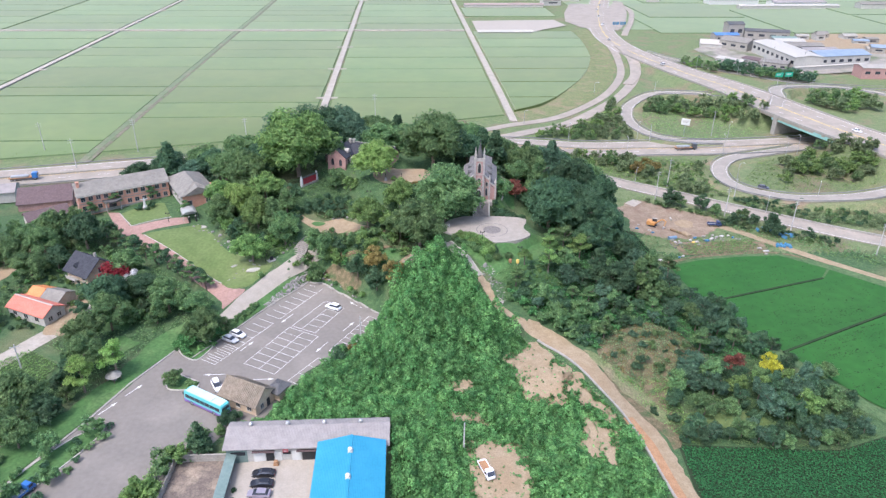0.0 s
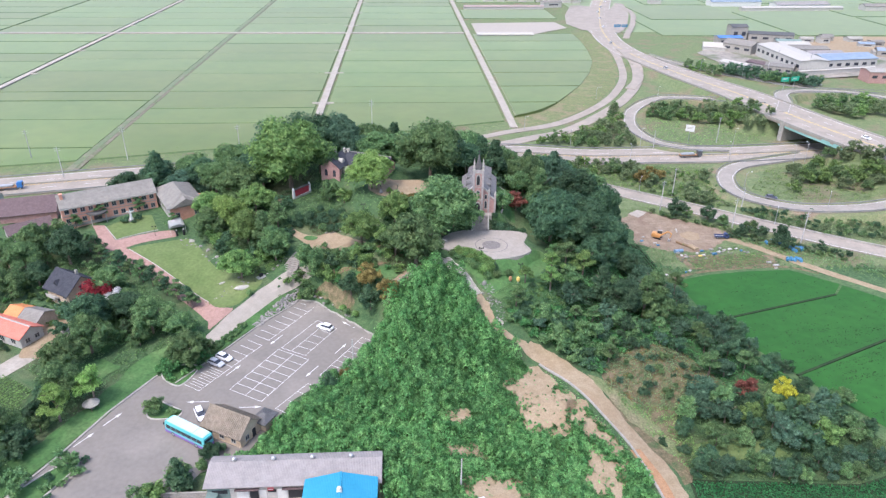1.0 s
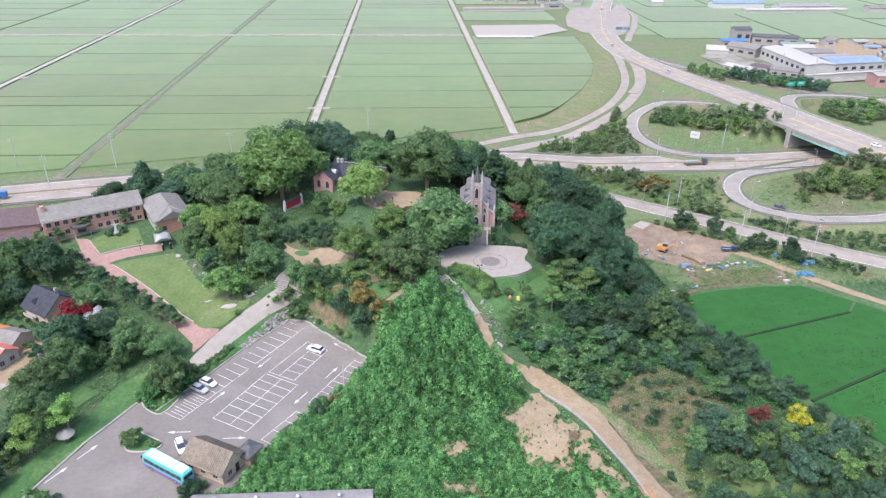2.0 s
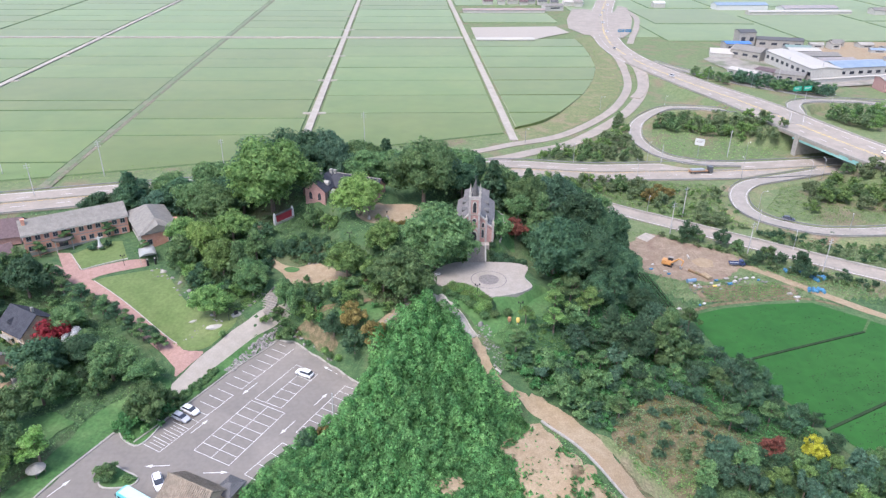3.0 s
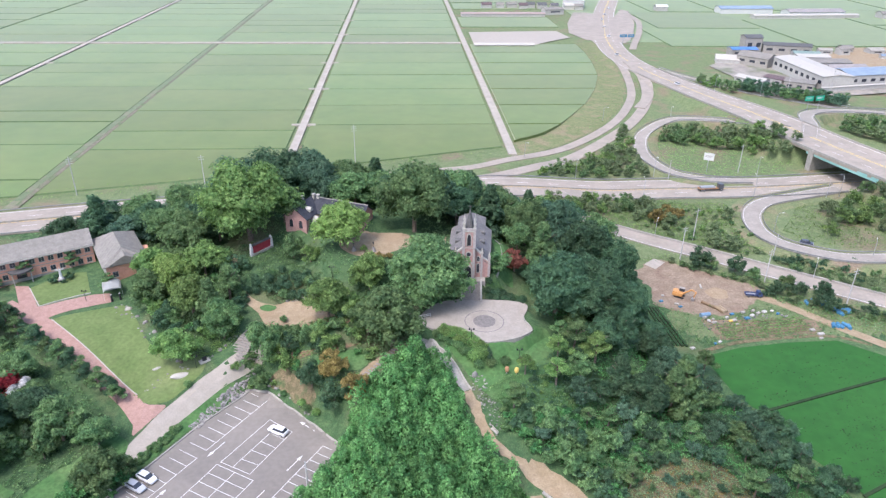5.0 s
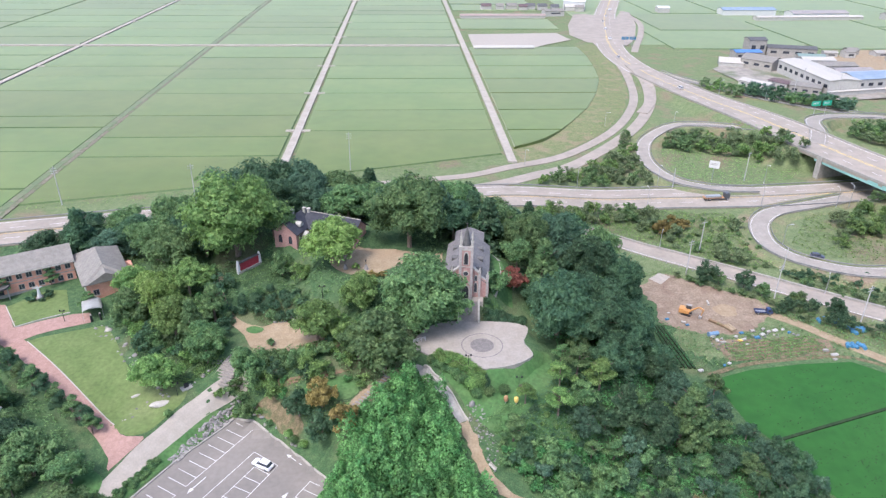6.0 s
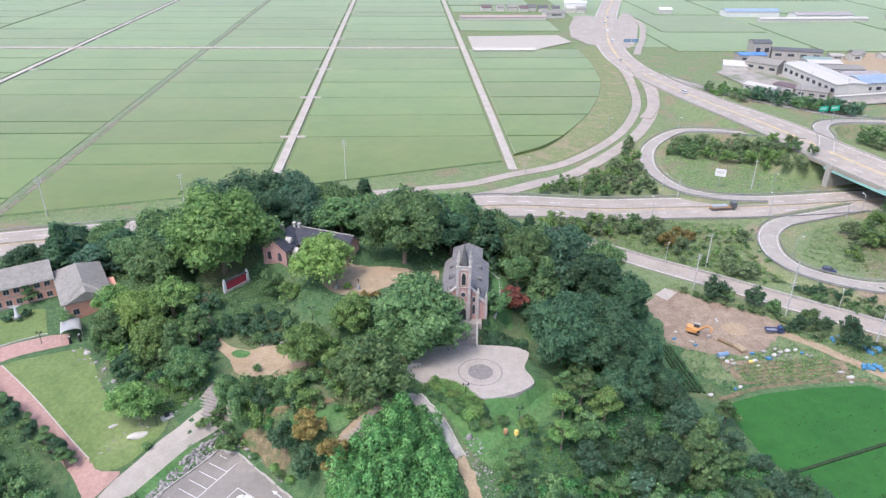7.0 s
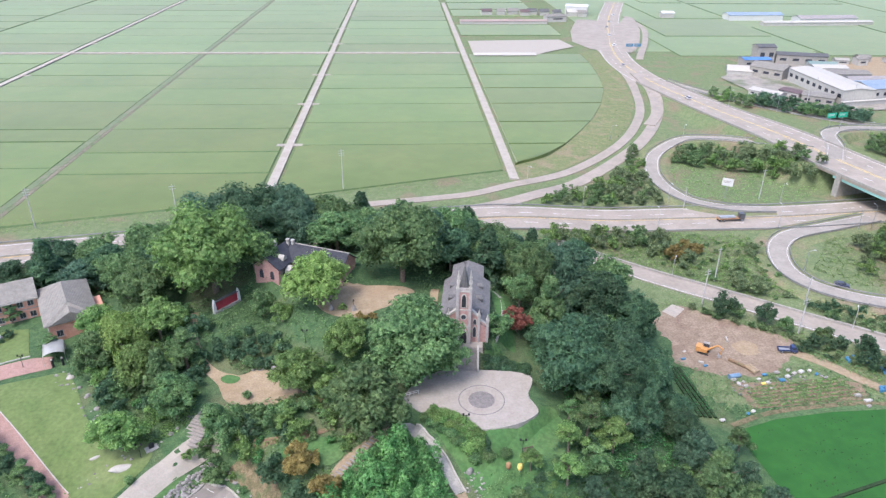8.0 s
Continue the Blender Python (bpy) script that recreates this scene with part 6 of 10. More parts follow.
    ribbon("bank", [(83, 197, 0), (94, 201.2, 0), (108.5, 203.2, 0), (122, 203.4, 0), (131, 199, 0)], -0.7, 0.7, 0.25, M["straw"], "sandy earth bank along the rice field", "bank", step=2)
    ribbon("drain", [(30.5, 143, 0), (36, 136.3, 0), (41.4, 127.8, 0), (45.2, 120.5, 0), (47.2, 111, 0), (48.6, 100, 0), (50, 90, 0)], -0.26, 0.26, 0.36, M["concrete_grey"], "narrow concrete drain beside the track", "drain", thick=0.3, step=1.5)
    patch("hedge_bed", [(25.4, 196.2), (33.5, 195.4), (35, 201), (28.5, 202.4), (26.2, 200.8)], 0.12, M["meadow"], "grass bed beside the church steps", "bed")
    patch("lawn", [(28, 203), (33.5, 204), (35, 227), (29.5, 227), (30.2, 215)], 0.1, M["meadow"], "strip of grass beside the church", "lawn")
    patch("clearing", wobble([(44, 135.5), (47, 145), (58, 152), (70, 154), (78, 143), (69, 132.5), (52, 133)], 1.5, 2.5, 14), 0.13, M["straw"], "dry brown weeds in a hillside clearing", "clearing")
    patch("meadow", rounded(wobble([(58, 118.4), (60, 122), (68, 124), (78, 122), (80, 119), (72, 117)], 0.8, 2, 6), 1), 0.14, M["grass"], "small patch of fresh grass in the garden", "grass")
    patch("crop_soil", [(-101, 141), (-93, 148.4), (-83.4, 142), (-84, 133.5), (-91.5, 127), (-101, 122)], 0.1, M["crop_bed"], "weedy soil of a vegetable field", "soil")
    patch("verge", wobble([(44.8, 133), (48.6, 124), (51.5, 117), (53.2, 110), (56, 111), (58, 122), (61, 133), (50, 136)], 0.8, 2, 71), 0.11, M["straw"], "dry weedy margin beside the track", "verge")
    # village lane and yards
    ribbon("lane", [(-118, 118, 0), (-104, 134, 0), (-96.5, 147, 0), (-91.5, 156, 0), (-87, 161.5, 0), (-85, 168, 0)], -2.4, 3.3, 0.12, M["concrete"], "pale concrete village lane", "lane", step=2, across=2)
    patch("yard", rounded(wobble([(-101, 176), (-92, 173.5), (-88, 170), (-88, 160), (-94, 165), (-101, 170)], 0.4, 2, 6), 1), 0.11, M["sand"], "bare earth yard of a village house", "yard")
    patch("yard", rounded(wobble([(-128, 178), (-118, 181), (-112, 198), (-120, 204), (-130, 196)], 0.6, 2, 6), 1), 0.11, M["sand"], "bare earth kitchen garden", "yard")
    patch("yard", [(-47.2, 108), (-36.2, 109.2), (-35.2, 85), (-47.5, 85)], 0.1, M["mud"], "muddy walled yard", "yard")
    patch("yard", [(-36.2, 109.2), (-19, 108.5), (-19, 80), (-35.2, 80)], 0.1, M["path_pale"], "pale concrete yard of a workshop", "yard")
    # hill path: paved above, bare earth below
    ribbon("hill_path", [(7.2, 180.6, 0), (9.4, 180.2, 0), (11.3, 178.6, 0), (13.1, 176.3, 0), (14.9, 173.5, 0), (16.5, 170.1, 0), (17.7, 167.6, 0), (18.4, 166.2, 0)], -0.95, 0.95, 0.24, M["concrete_grey"], "grey paved path down from the forecourt", "path", step=1.2, across=2)
    ribbon("kerb", [(11.0, 180.4, 0), (12.4, 179.0, 0), (14.1, 176.9, 0), (15.9, 174.0, 0), (17.5, 170.6, 0), (18.8, 167.7, 0), (19.4, 166.4, 0)], -0.11, 0.11, 0.5, M["trim"], "low pale wall along the paved path", "wall", thick=0.6, step=1.2)
    rough_path("hill_path", [(18.5, 166.2), (19.6, 162), (20.6, 158), (22.3, 153.5), (26, 149), (31.5, 144.3)], -0.9, 1.2, 0.16, M["sand"], "bare sandy footpath down the hill", "path", 61)
    patch("hill_path", wobble([(27.5, 147.3), (31, 143.2), (36.3, 136.5), (41.7, 128), (45.5, 120.6), (47.5, 111), (48.9, 100), (50.3, 90), (54.5, 90), (53.6, 103), (52.6, 110), (51.3, 116.9), (48.4, 123.9), (45.2, 131), (41.2, 138.3), (35, 146.6), (29, 149.6)], 0.4, 1.3, 62), 0.14, M["sand"], "sandy margin of a track", "path")
    ribbon("track", [(46.6, 118.6, 0), (47.6, 115, 0), (48.9, 110, 0), (50, 100, 0), (51.5, 90, 0), (54, 70, 0)], -0.9, 1.6, 0.17, M["clay"], "orange clay cart track", "track", step=1.5, across=2)
    patch("verge", rounded(wobble([(40.6, 139.6), (42.6, 138.8), (47, 135.4), (52.3, 133), (54.5, 127), (57.5, 118), (54, 118.5), (50.4, 125.2), (45.6, 131), (42.4, 136.6)], 0.5, 1.5, 72), 1), 0.19, M["verge_ochre"], "yellowish weedy grass beside the sandy track", "verge")
    for n, poly in enumerate(BARE):
        patch("bare_patch", rounded(wobble(outset(poly, 0.9), 0.9, 1.6, 20 + n), 1), 0.12, M["sand"], "bare sandy patch on the overgrown slope", "bare ground")


BARE = (
    [(21.3, 134.4), (26.2, 140.8), (30.8, 141.8), (33, 136.5), (36, 131.4), (34, 125), (32.2, 121.2), (27.9, 122.8), (24.6, 123.8), (23.6, 128.8)],
    [(34, 131.2), (37.8, 130), (43.6, 119.5), (42.4, 114.5), (37.2, 121.5)],
    [(36.2, 118.5), (41.6, 113.6), (39.8, 104.5), (34.4, 109.5)],
    [(11, 110.5), (16, 111.5), (21, 109), (21.5, 99), (20, 88), (12.5, 88), (10.5, 102)],
    [(8, 126.5), (12.5, 127), (12.5, 125), (9, 124.6)],
    [(7.5, 117.8), (13, 118.5), (14.5, 115.6), (9, 114.8)],
)
skins()


# ---------------------------------------------------------------- ground cover, crops and boulders (uncountable stuff)
def leaf_object(name, pts, normals, size, material, label, category, seed):
    rng = np.random.default_rng(seed)
    v, f = leaves(rng, np.asarray(pts, float), np.asarray(normals, float), size)
    ob = link_mesh(name, v, f, material)
    return tagged(ob, label, category, kind="stuff")


def scatter(poly, count, seed, keep=()):
    rng = np.random.default_rng(seed)
    p = np.array(poly)
    lo, hi = p.min(0), p.max(0)
    q = rng.uniform(lo, hi, (count, 2))
    ok = inside(poly, q[:, 0], q[:, 1])
    for k in keep:
        ok &= ~inside(k, q[:, 0], q[:, 1])
    return q[ok]


def mounds(q, size, seed):
    return np.array([noise.noise(Vector((x / size, y / size, seed))) for x, y in q])


SLOPE = [(15.0, 171.0), (11.6, 175.6), (8.4, 178.6), (4.5, 176), (-2, 167), (-6, 163), (-6, 157), (-8, 152), (-12, 147), (-18, 142), (-25.5, 134), (-29, 125), (-31, 119.6), (-36, 117.6), (-36.5, 116), (-5, 116), (-4.6, 80), (30, 78), (47.8, 80), (46.2, 111), (43.4, 120), (39.4, 127), (34.0, 135), (28.2, 141.2), (23.2, 146.8), (19.4, 151.8), (17.4, 158.6), (15.9, 165)]


def mound_field(x0, y0, w, d, count, seed, cell=0.25):
    """Heights of overlapping rounded mounds on a grid."""
    rng = np.random.default_rng(seed)
    nx, ny = int(w / cell), int(d / cell)
    grid = np.zeros((nx, ny))
    for _ in range(count):
        x, y = rng.uniform(0, w), rng.uniform(0, d)
        tall = 1.1 + 0.6 * noise.noise(Vector(((x + x0) / 11, (y + y0) / 11, 2.2))) + 0.6 * float(ss(130, 150, y + y0))
        r = rng.uniform(0.6, 1.8) * (1 + 0.35 * float(ss(132, 150, y + y0)))
        h = max(0.2, r * rng.uniform(0.35, 2.0) * tall)
        i0, i1 = max(0, int((x - r) / cell)), min(nx, int((x + r) / cell) + 2)
        j0, j1 = max(0, int((y - r) / cell)), min(ny, int((y + r) / cell) + 2)
        gx, gy = np.meshgrid(np.arange(i0, i1) * cell, np.arange(j0, j1) * cell, indexing="ij")
        q = np.clip(1 - ((gx - x) ** 2 + (gy - y) ** 2) / r / r, 0, None)
        grid[i0:i1, j0:j1] = np.maximum(grid[i0:i1, j0:j1], h * np.sqrt(q))
    return grid


def overgrown_slope():
    patch("creeper_bed", SLOPE, 0.1, M["meadow"], "low green growth under creeper", "ground cover")
    q = scatter(SLOPE, 185000, 1)
    thin = np.array([noise.noise(Vector((x / 2.4, y / 2.4, 5.5))) + 0.8 * noise.noise(Vector((x / 0.8, y / 0.8, 2.5))) for x, y in q])
    gone = np.zeros(len(q), bool)
    for k in BARE:
        d = edge_distance(k, q[:, 0], q[:, 1])
        gone |= np.where(inside(k, q[:, 0], q[:, 1]), d, -d) > 0.4 + 2.4 * thin
    rng = np.random.default_rng(2)
    gone &= rng.uniform(0, 1, len(q)) < np.where((q[:, 1] > 112) & (q[:, 0] < 18), 0.85, 0.982)
    q = q[~gone]
    z = heights(q[:, 0], q[:, 1])
    x0, y0, cell = -40.0, 74.0, 0.25
    grid = mound_field(x0, y0, 94, 106, 5600, 6, cell)
    sx, sy = np.gradient(grid, cell)
    i = np.clip(((q[:, 0] - x0) / cell).astype(int), 0, grid.shape[0] - 1)
    j = np.clip(((q[:, 1] - y0) / cell).astype(int), 0, grid.shape[1] - 1)
    # low and ragged towards the bare patches
    near = np.min([np.where(inside(k, q[:, 0], q[:, 1]), 0, edge_distance(k, q[:, 0], q[:, 1])) for k in BARE], axis=0)
    fade = 0.15 + 0.85 * ss(0.0, 4.0, near)
    thick = grid[i, j] * fade
    drop = np.clip(rng.exponential(0.16, len(q)), 0, 0.9)
    pts = np.column_stack((q, z + 0.12 + np.maximum(thick - drop * (0.2 + thick), 0.0)))
    nor = np.column_stack((-sx[i, j], -sy[i, j], np.full(len(q), 0.7)))
    nor /= np.linalg.norm(nor, axis=1)[:, None]
    # paler in random patches and downslope; taller mound tops coloured paler as if sunlit
    tone = 0.45 * mounds(q, 7.0, 4.4) + 0.6 * mounds(q, 1.4, 8.1) + 0.16 * (thick - 1.5) + 0.45 * (1 - ss(118, 150, q[:, 1])) - 0.12
    lime = tone > 0.2
    for pick, name, m, seed in ((~lime, "creeper_carpet", "leaf_kudzu", 3), (lime, "creeper_carpet", "leaf_lime", 4)):
        leaf_object(name, pts[pick], nor[pick] * 2.2, 0.4, M[m], "dense fresh green creeper covering the hillside", "ground cover", seed)


overgrown_slope()


def rough_growth(name, poly, count, size, material, tall, seed, label, category="undergrowth", keep=()):
    q = scatter(poly, count, seed, keep)
    if name == "verge_growth":
        for line, gap in ((HIGHWAY, 11), (FRONTAGE, 4), (SLIP, 4.4), (ACCESS, 5.5)):
            d = edge_distance([p[:2] for p in spline(line, 6)], q[:, 0], q[:, 1], False)
            q = q[d > gap]
    z = heights(q[:, 0], q[:, 1])
    b = mounds(q, 2.2, seed * 1.3) + 0.12
    rng = np.random.default_rng(seed)
    pick = b > -0.25
    q, z, b = q[pick], z[pick], b[pick]
    pts = np.column_stack((q, z + tall * np.clip(0.2 + 1.6 * np.maximum(b, 0), 0.1, 1.2) * rng.uniform(0.7, 1.1, len(q))))
    return leaf_object(name, pts, np.tile((0.0, 0.0, 1.0), (len(q), 1)), size, material, label, category, seed)


rough_growth("undergrowth", [(22, 157), (28, 159), (38, 160), (48, 170), (44, 182), (40, 196), (60, 230), (69, 220), (71, 204), (76, 188), (90, 160), (95, 146), (60, 140), (52, 130), (47, 137), (36, 147), (26, 156)], 44000, 0.34, M["leaf_kudzu"], 1.1, 11, "mixed green undergrowth on the east slope", keep=([(44, 135.5), (47, 145), (58, 152), (70, 154), (78, 143), (69, 132.5), (52, 133)], [(34, 182), (40, 186), (40, 178), (34, 174), (27, 171.5), (22, 173), (31, 179)]))
rough_growth("undergrowth", [(44, 135.5), (47, 145), (58, 152), (70, 154), (78, 143), (69, 132.5), (52, 133)], 7000, 0.26, M["leaf_dusty"], 0.6, 36, "thin weeds over a dry clearing")
rough_growth("undergrowth", [(21, 163), (24, 170), (34, 169), (42, 172), (44, 165), (36, 158), (26, 157)], 3000, 0.22, M["leaf_mid"], 0.7, 37, "low flowering plants of the rock garden")
rough_growth("undergrowth", [(29, 159), (30, 167), (36, 175), (44, 181), (50, 172), (44, 160), (38, 158)], 5000, 0.24, M["leaf_dark"], 1.0, 45, "dark low planting between the garden pines")
rough_growth("undergrowth", [(56, 121), (62, 134), (90, 146), (104, 124), (103, 116), (92, 112), (56, 112)], 9000, 0.3, M["leaf_mid"], 0.8, 12, "weedy undergrowth of an overgrown garden")
rough_growth("undergrowth", [(-40, 236), (-28, 224), (-14, 224), (-14, 205), (4, 199), (12, 203), (13, 212), (8, 208), (-4, 206.5), (-12, 211), (-15, 222), (-30, 248), (-44, 246)], 9000, 0.3, M["leaf_mid"], 1.0, 41, "shrubby planting round the sandy yard")
rough_growth("undergrowth", [(-34, 190), (-27, 189), (-8, 191.6), (-8, 187), (-20, 185), (-27, 186)], 2600, 0.26, M["leaf_yellow"], 0.8, 42, "bushes below the sandy garden path")
rough_growth("undergrowth", [(-62, 212), (-46, 226), (-26, 226), (-14, 219), (-14, 203), (6, 200), (8, 184), (-2, 175), (-8, 184), (-14, 190), (-34, 192), (-44, 184), (-58, 198)], 24000, 0.28, M["leaf_mid"], 0.9, 13, "low garden planting on the slope", keep=([(-34, 192), (-26, 191), (-8, 192), (-9, 200), (-28, 201), (-33, 212), (-36, 205)],))
rough_growth("undergrowth", [(-95, 258), (-60, 234), (-30, 249), (0, 250), (14, 224), (34, 224), (44, 214), (70, 232), (60, 268), (0, 280), (-60, 275)], 22000, 0.42, M["leaf_mid"], 1.3, 14, "dark undergrowth beneath the hilltop trees")
rough_growth("undergrowth", [(-124, 205), (-98, 207), (-58, 170), (-54, 154), (-60, 152), (-72, 132), (-82, 120), (-92, 128), (-80, 141), (-90, 150), (-86, 172), (-102, 198), (-124, 186)], 24000, 0.32, M["leaf_mid"], 1.0, 15, "rough green undergrowth beside the village", keep=([(-106, 175), (-84, 172), (-82, 190), (-104, 196)], [(-92, 155), (-80, 172), (-96, 172)]) + GLADES)
rough_growth("undergrowth", [(-31, 181.5), (-20, 180), (-10, 168), (-6, 166), (-2, 176), (-14, 186), (-27, 184)], 2600, 0.26, M["leaf_yellow"], 0.6, 16, "low shrubs on the bank above the car park", keep=([(-16, 177), (-11.6, 180), (-7, 181), (-1, 180), (-2, 174.4), (-5.3, 171.8), (-11.4, 173.8)],))
rough_growth("undergrowth", [(25.8, 196.4), (33.4, 195.6), (34.8, 200.6), (28.4, 202)], 900, 0.22, M["leaf_dark"], 0.8, 24, "dark low hedging beside the church steps")
rough_growth("undergrowth", [(-150, 150), (-104, 152), (-108, 172), (-106, 200), (-112, 214), (-150, 216)], 9000, 0.36, M["leaf_mid"], 0.8, 25, "weeds and garden plants beside the village", keep=([(-131, 175), (-117, 178), (-111, 199), (-120, 206), (-132, 198)],))
rough_growth("verge_growth", [(124, 336), (124, 360), (130, 382), (146, 396), (166, 399), (184, 380), (188, 346), (170, 328), (140, 326)], 6000, 0.4, M["leaf_yellow"], 0.5, 26, "rough dry grass inside the ramp loop")
rough_growth("verge_growth", [(142, 270), (146, 262), (158, 256), (190, 254), (204, 268), (204, 290), (186, 302), (160, 294)], 5000, 0.4, M["leaf_yellow"], 0.5, 27, "rough dry grass inside the ramp loop")
rough_growth("verge_growth", [(60, 338), (84, 356), (114, 392), (132, 425), (146, 462), (158, 480), (146, 440), (124, 396), (118, 330), (70, 326)], 6000, 0.42, M["leaf_mid"], 0.8, 28, "rough grass between the slip roads")
rough_growth("verge_growth", [(60, 372), (100, 376), (130, 410), (138, 460), (146, 520), (150, 600), (136, 600), (128, 460), (112, 410), (90, 380)], 3500, 0.5, M["leaf_yellow"], 0.6, 29, "rough grass beside the frontage road")
rough_growth("verge_growth", [(62, 300), (100, 300), (132, 296), (128, 252), (104, 258), (84, 272), (66, 282)], 9000, 0.42, M["leaf_yellow"], 0.8, 17, "rough tall grass on the highway verge")
rough_growth("verge_growth", [(76, 247), (92, 254), (122, 233), (150, 213), (156, 190), (128, 207), (116, 224), (112, 232), (92, 247)], 8000, 0.32, M["leaf_yellow"], 0.7, 18, "rough tall grass beside the access road")
rough_growth("verge_growth", [(78, 221), (84, 217), (98, 214), (112, 222), (122, 212), (127, 206), (122, 203), (94, 202), (80, 197), (76, 208)], 5200, 0.28, M["leaf_mid"], 0.45, 19, "weedy plots between works site and rice field")
rough_growth("verge_growth", [(-180, 260), (-100, 277), (-30, 287), (20, 294), (60, 298), (60, 290), (0, 284), (-60, 276), (-120, 262)], 6000, 0.42, M["leaf_mid"], 0.7, 20, "rough grass on the highway bank")
rough_growth("verge_growth", [(-200, 286), (-110, 302), (-60, 312), (-10, 328), (48, 346), (46, 352), (-20, 338), (-80, 322), (-200, 300)], 8000, 0.42, M["leaf_yellow"], 0.6, 22, "pale rough grass between highway and rice fields")


def crop_rows(name, start, along, gap, rows, length, pitch, size, material, label, seed, poly=None, tall=0.35):
    rng = np.random.default_rng(seed)
    d = np.array(along) / np.linalg.norm(along)
    s = np.array((-d[1], d[0]))
    q = []
    for r in range(rows):
        for k in np.arange(0, length, pitch):
            q.append(np.array(start) + s * gap * r + d * k + rng.normal(0, 0.08, 2))
    q = np.array(q)
    if poly:
        q = q[inside(poly, q[:, 0], q[:, 1])]
    z = heights(q[:, 0], q[:, 1]) + tall
    return leaf_object(name, np.column_stack((q, z)), np.tile((0.0, 0.0, 1.0), (len(q), 1)), size, M[material], label, "crop", seed)


FIELD_SE = [(55.5, 110.8), (72, 111.4), (91.4, 111.2), (103, 114.8), (107, 105), (98, 86), (54, 86)]
rough_growth("undergrowth", [(44.5, 136.5), (49.5, 130), (53, 121), (56, 114), (59, 112), (62, 134), (52, 134.5)], 3200, 0.24, M["leaf_yellow"], 0.5, 38, "weedy grass beside the sandy track")
rough_growth("undergrowth", [(31, 141.6), (36, 135.6), (41, 127.6), (44.6, 120.5), (47, 111), (48.3, 96), (46, 96), (44, 112), (40, 122), (34, 133)], 2600, 0.22, M["leaf_lime"], 0.35, 39, "fresh grass strip beside the concrete drain")
rough_growth("undergrowth", [(44, 135.5), (47, 145), (58, 152), (70, 154), (78, 143), (69, 132.5), (52, 133)], 3600, 0.22, M["leaf_orange"], 0.5, 44, "reddish dry weeds over a clearing")
crop_rows("crop_rows", (38, 92), (0.857, -0.514), 0.8, 70, 60, 0.17, 0.34, "crop", "rows of dark green vegetable crop", 31, FIELD_SE)
crop_rows("crop_rows", (-90, 116), (0.46, 0.89), 1.1, 28, 42, 0.2, 0.38, "crop_pale", "rows of pale green vegetable crop", 32, [(-99, 142), (-93.2, 147.6), (-84, 141.6), (-84.5, 134), (-91.7, 128), (-100, 124)])
for k in range(4):
    ribbon("crop_bed", [(76.6 + 1.15 * k, 199.6 - 0.1 * k, 0), (76.0 + 1.1 * k, 208.5, 0), (74.6 + 1.05 * k, 217.6, 0)], -0.36, 0.36, 0.5, M["dike_dark"], "dark mulched vegetable ridge at the foot of the hill", "crop bed", thick=0.4, step=2)
crop_rows("crop_rows", (80.0, 199.6), (-0.1, 1), 1.12, 4, 18, 0.34, 0.3, "crop", "dark rows of vegetables at the foot of the hill", 33, tall=0.6)
crop_rows("crop_rows", (92.5, 203.4), (1, 0.13), 1.35, 6, 27, 0.22, 0.34, "crop_pale", "rows of vegetables in small plots", 34)
crop_rows("crop_rows", (-128, 176), (0.3, 1), 1.4, 6, 24, 0.4, 0.4, "crop_pale", "kitchen garden rows beside the village house", 35)


def sown_gaps():
    """Darker thin places in the near rice fields, strung along the sowing rows."""
    rng = np.random.default_rng(52)
    d, n = np.array((0.957, 0.29)), np.array((-0.29, 0.957))
    pts = []
    for _ in range(520):
        start = np.array((rng.uniform(88, 150), rng.uniform(120, 199)))
        for k in range(rng.integers(2, 7)):
            pts.append(start + d * k * rng.uniform(0.7, 1.6) + n * rng.normal(0, 0.15))
    for _ in range(420):
        start = np.array((rng.uniform(98, 165), rng.uniform(112, 168)))
        for k in range(rng.integers(3, 9)):
            pts.append(start + d * k * rng.uniform(0.6, 1.2) + n * rng.normal(0, 0.1))
    q = np.array(pts)
    ok = np.zeros(len(q), bool)
    for poly in ([(86, 194), (94.5, 198), (122, 200), (132, 191.5), (128, 186.5), (88.5, 174.6), (85.5, 180)], [(89, 172), (128.8, 184), (134, 189.8), (151, 172), (97.4, 149), (91.6, 161)], [(98.3, 146.4), (152, 170), (180, 136), (119, 114), (109, 127)]):
        ok |= inside(poly, q[:, 0], q[:, 1])
    q = q[ok]
    leaf_object("rice_gaps", np.column_stack((q, np.full(len(q), -5.5))), np.tile((0.0, 0.0, 1.0), (len(q), 1)), 0.25, M["dike_dark"], "dark thin tufts along the sowing rows", "crop", 53)


sown_gaps()


def boulders(name, poly, count, size, seed, label, lift=0.0):
    """Loose rounded stones as one heap."""
    rng = np.random.default_rng(seed)
    q = scatter(poly, count, seed)
    vs, fs, n = [], [], 0
    for x, y in q:
        r = size * rng.uniform(0.45, 1.3)
        v = ICO_V * rng.uniform(0.65, 1.1, (len(ICO_V), 1)) * np.array((r, r * rng.uniform(0.7, 1), r * rng.uniform(0.5, 0.8)))
        vs.append(v + np.array((x, y, height(x, y) + 0.15 * r + lift)))
        fs.append(ICO_F + n)
        n += len(v)
    ob = link_mesh(name, np.concatenate(vs), np.concatenate(fs), M["stone"])
    return tagged(ob, label, "boulders", kind="stuff")


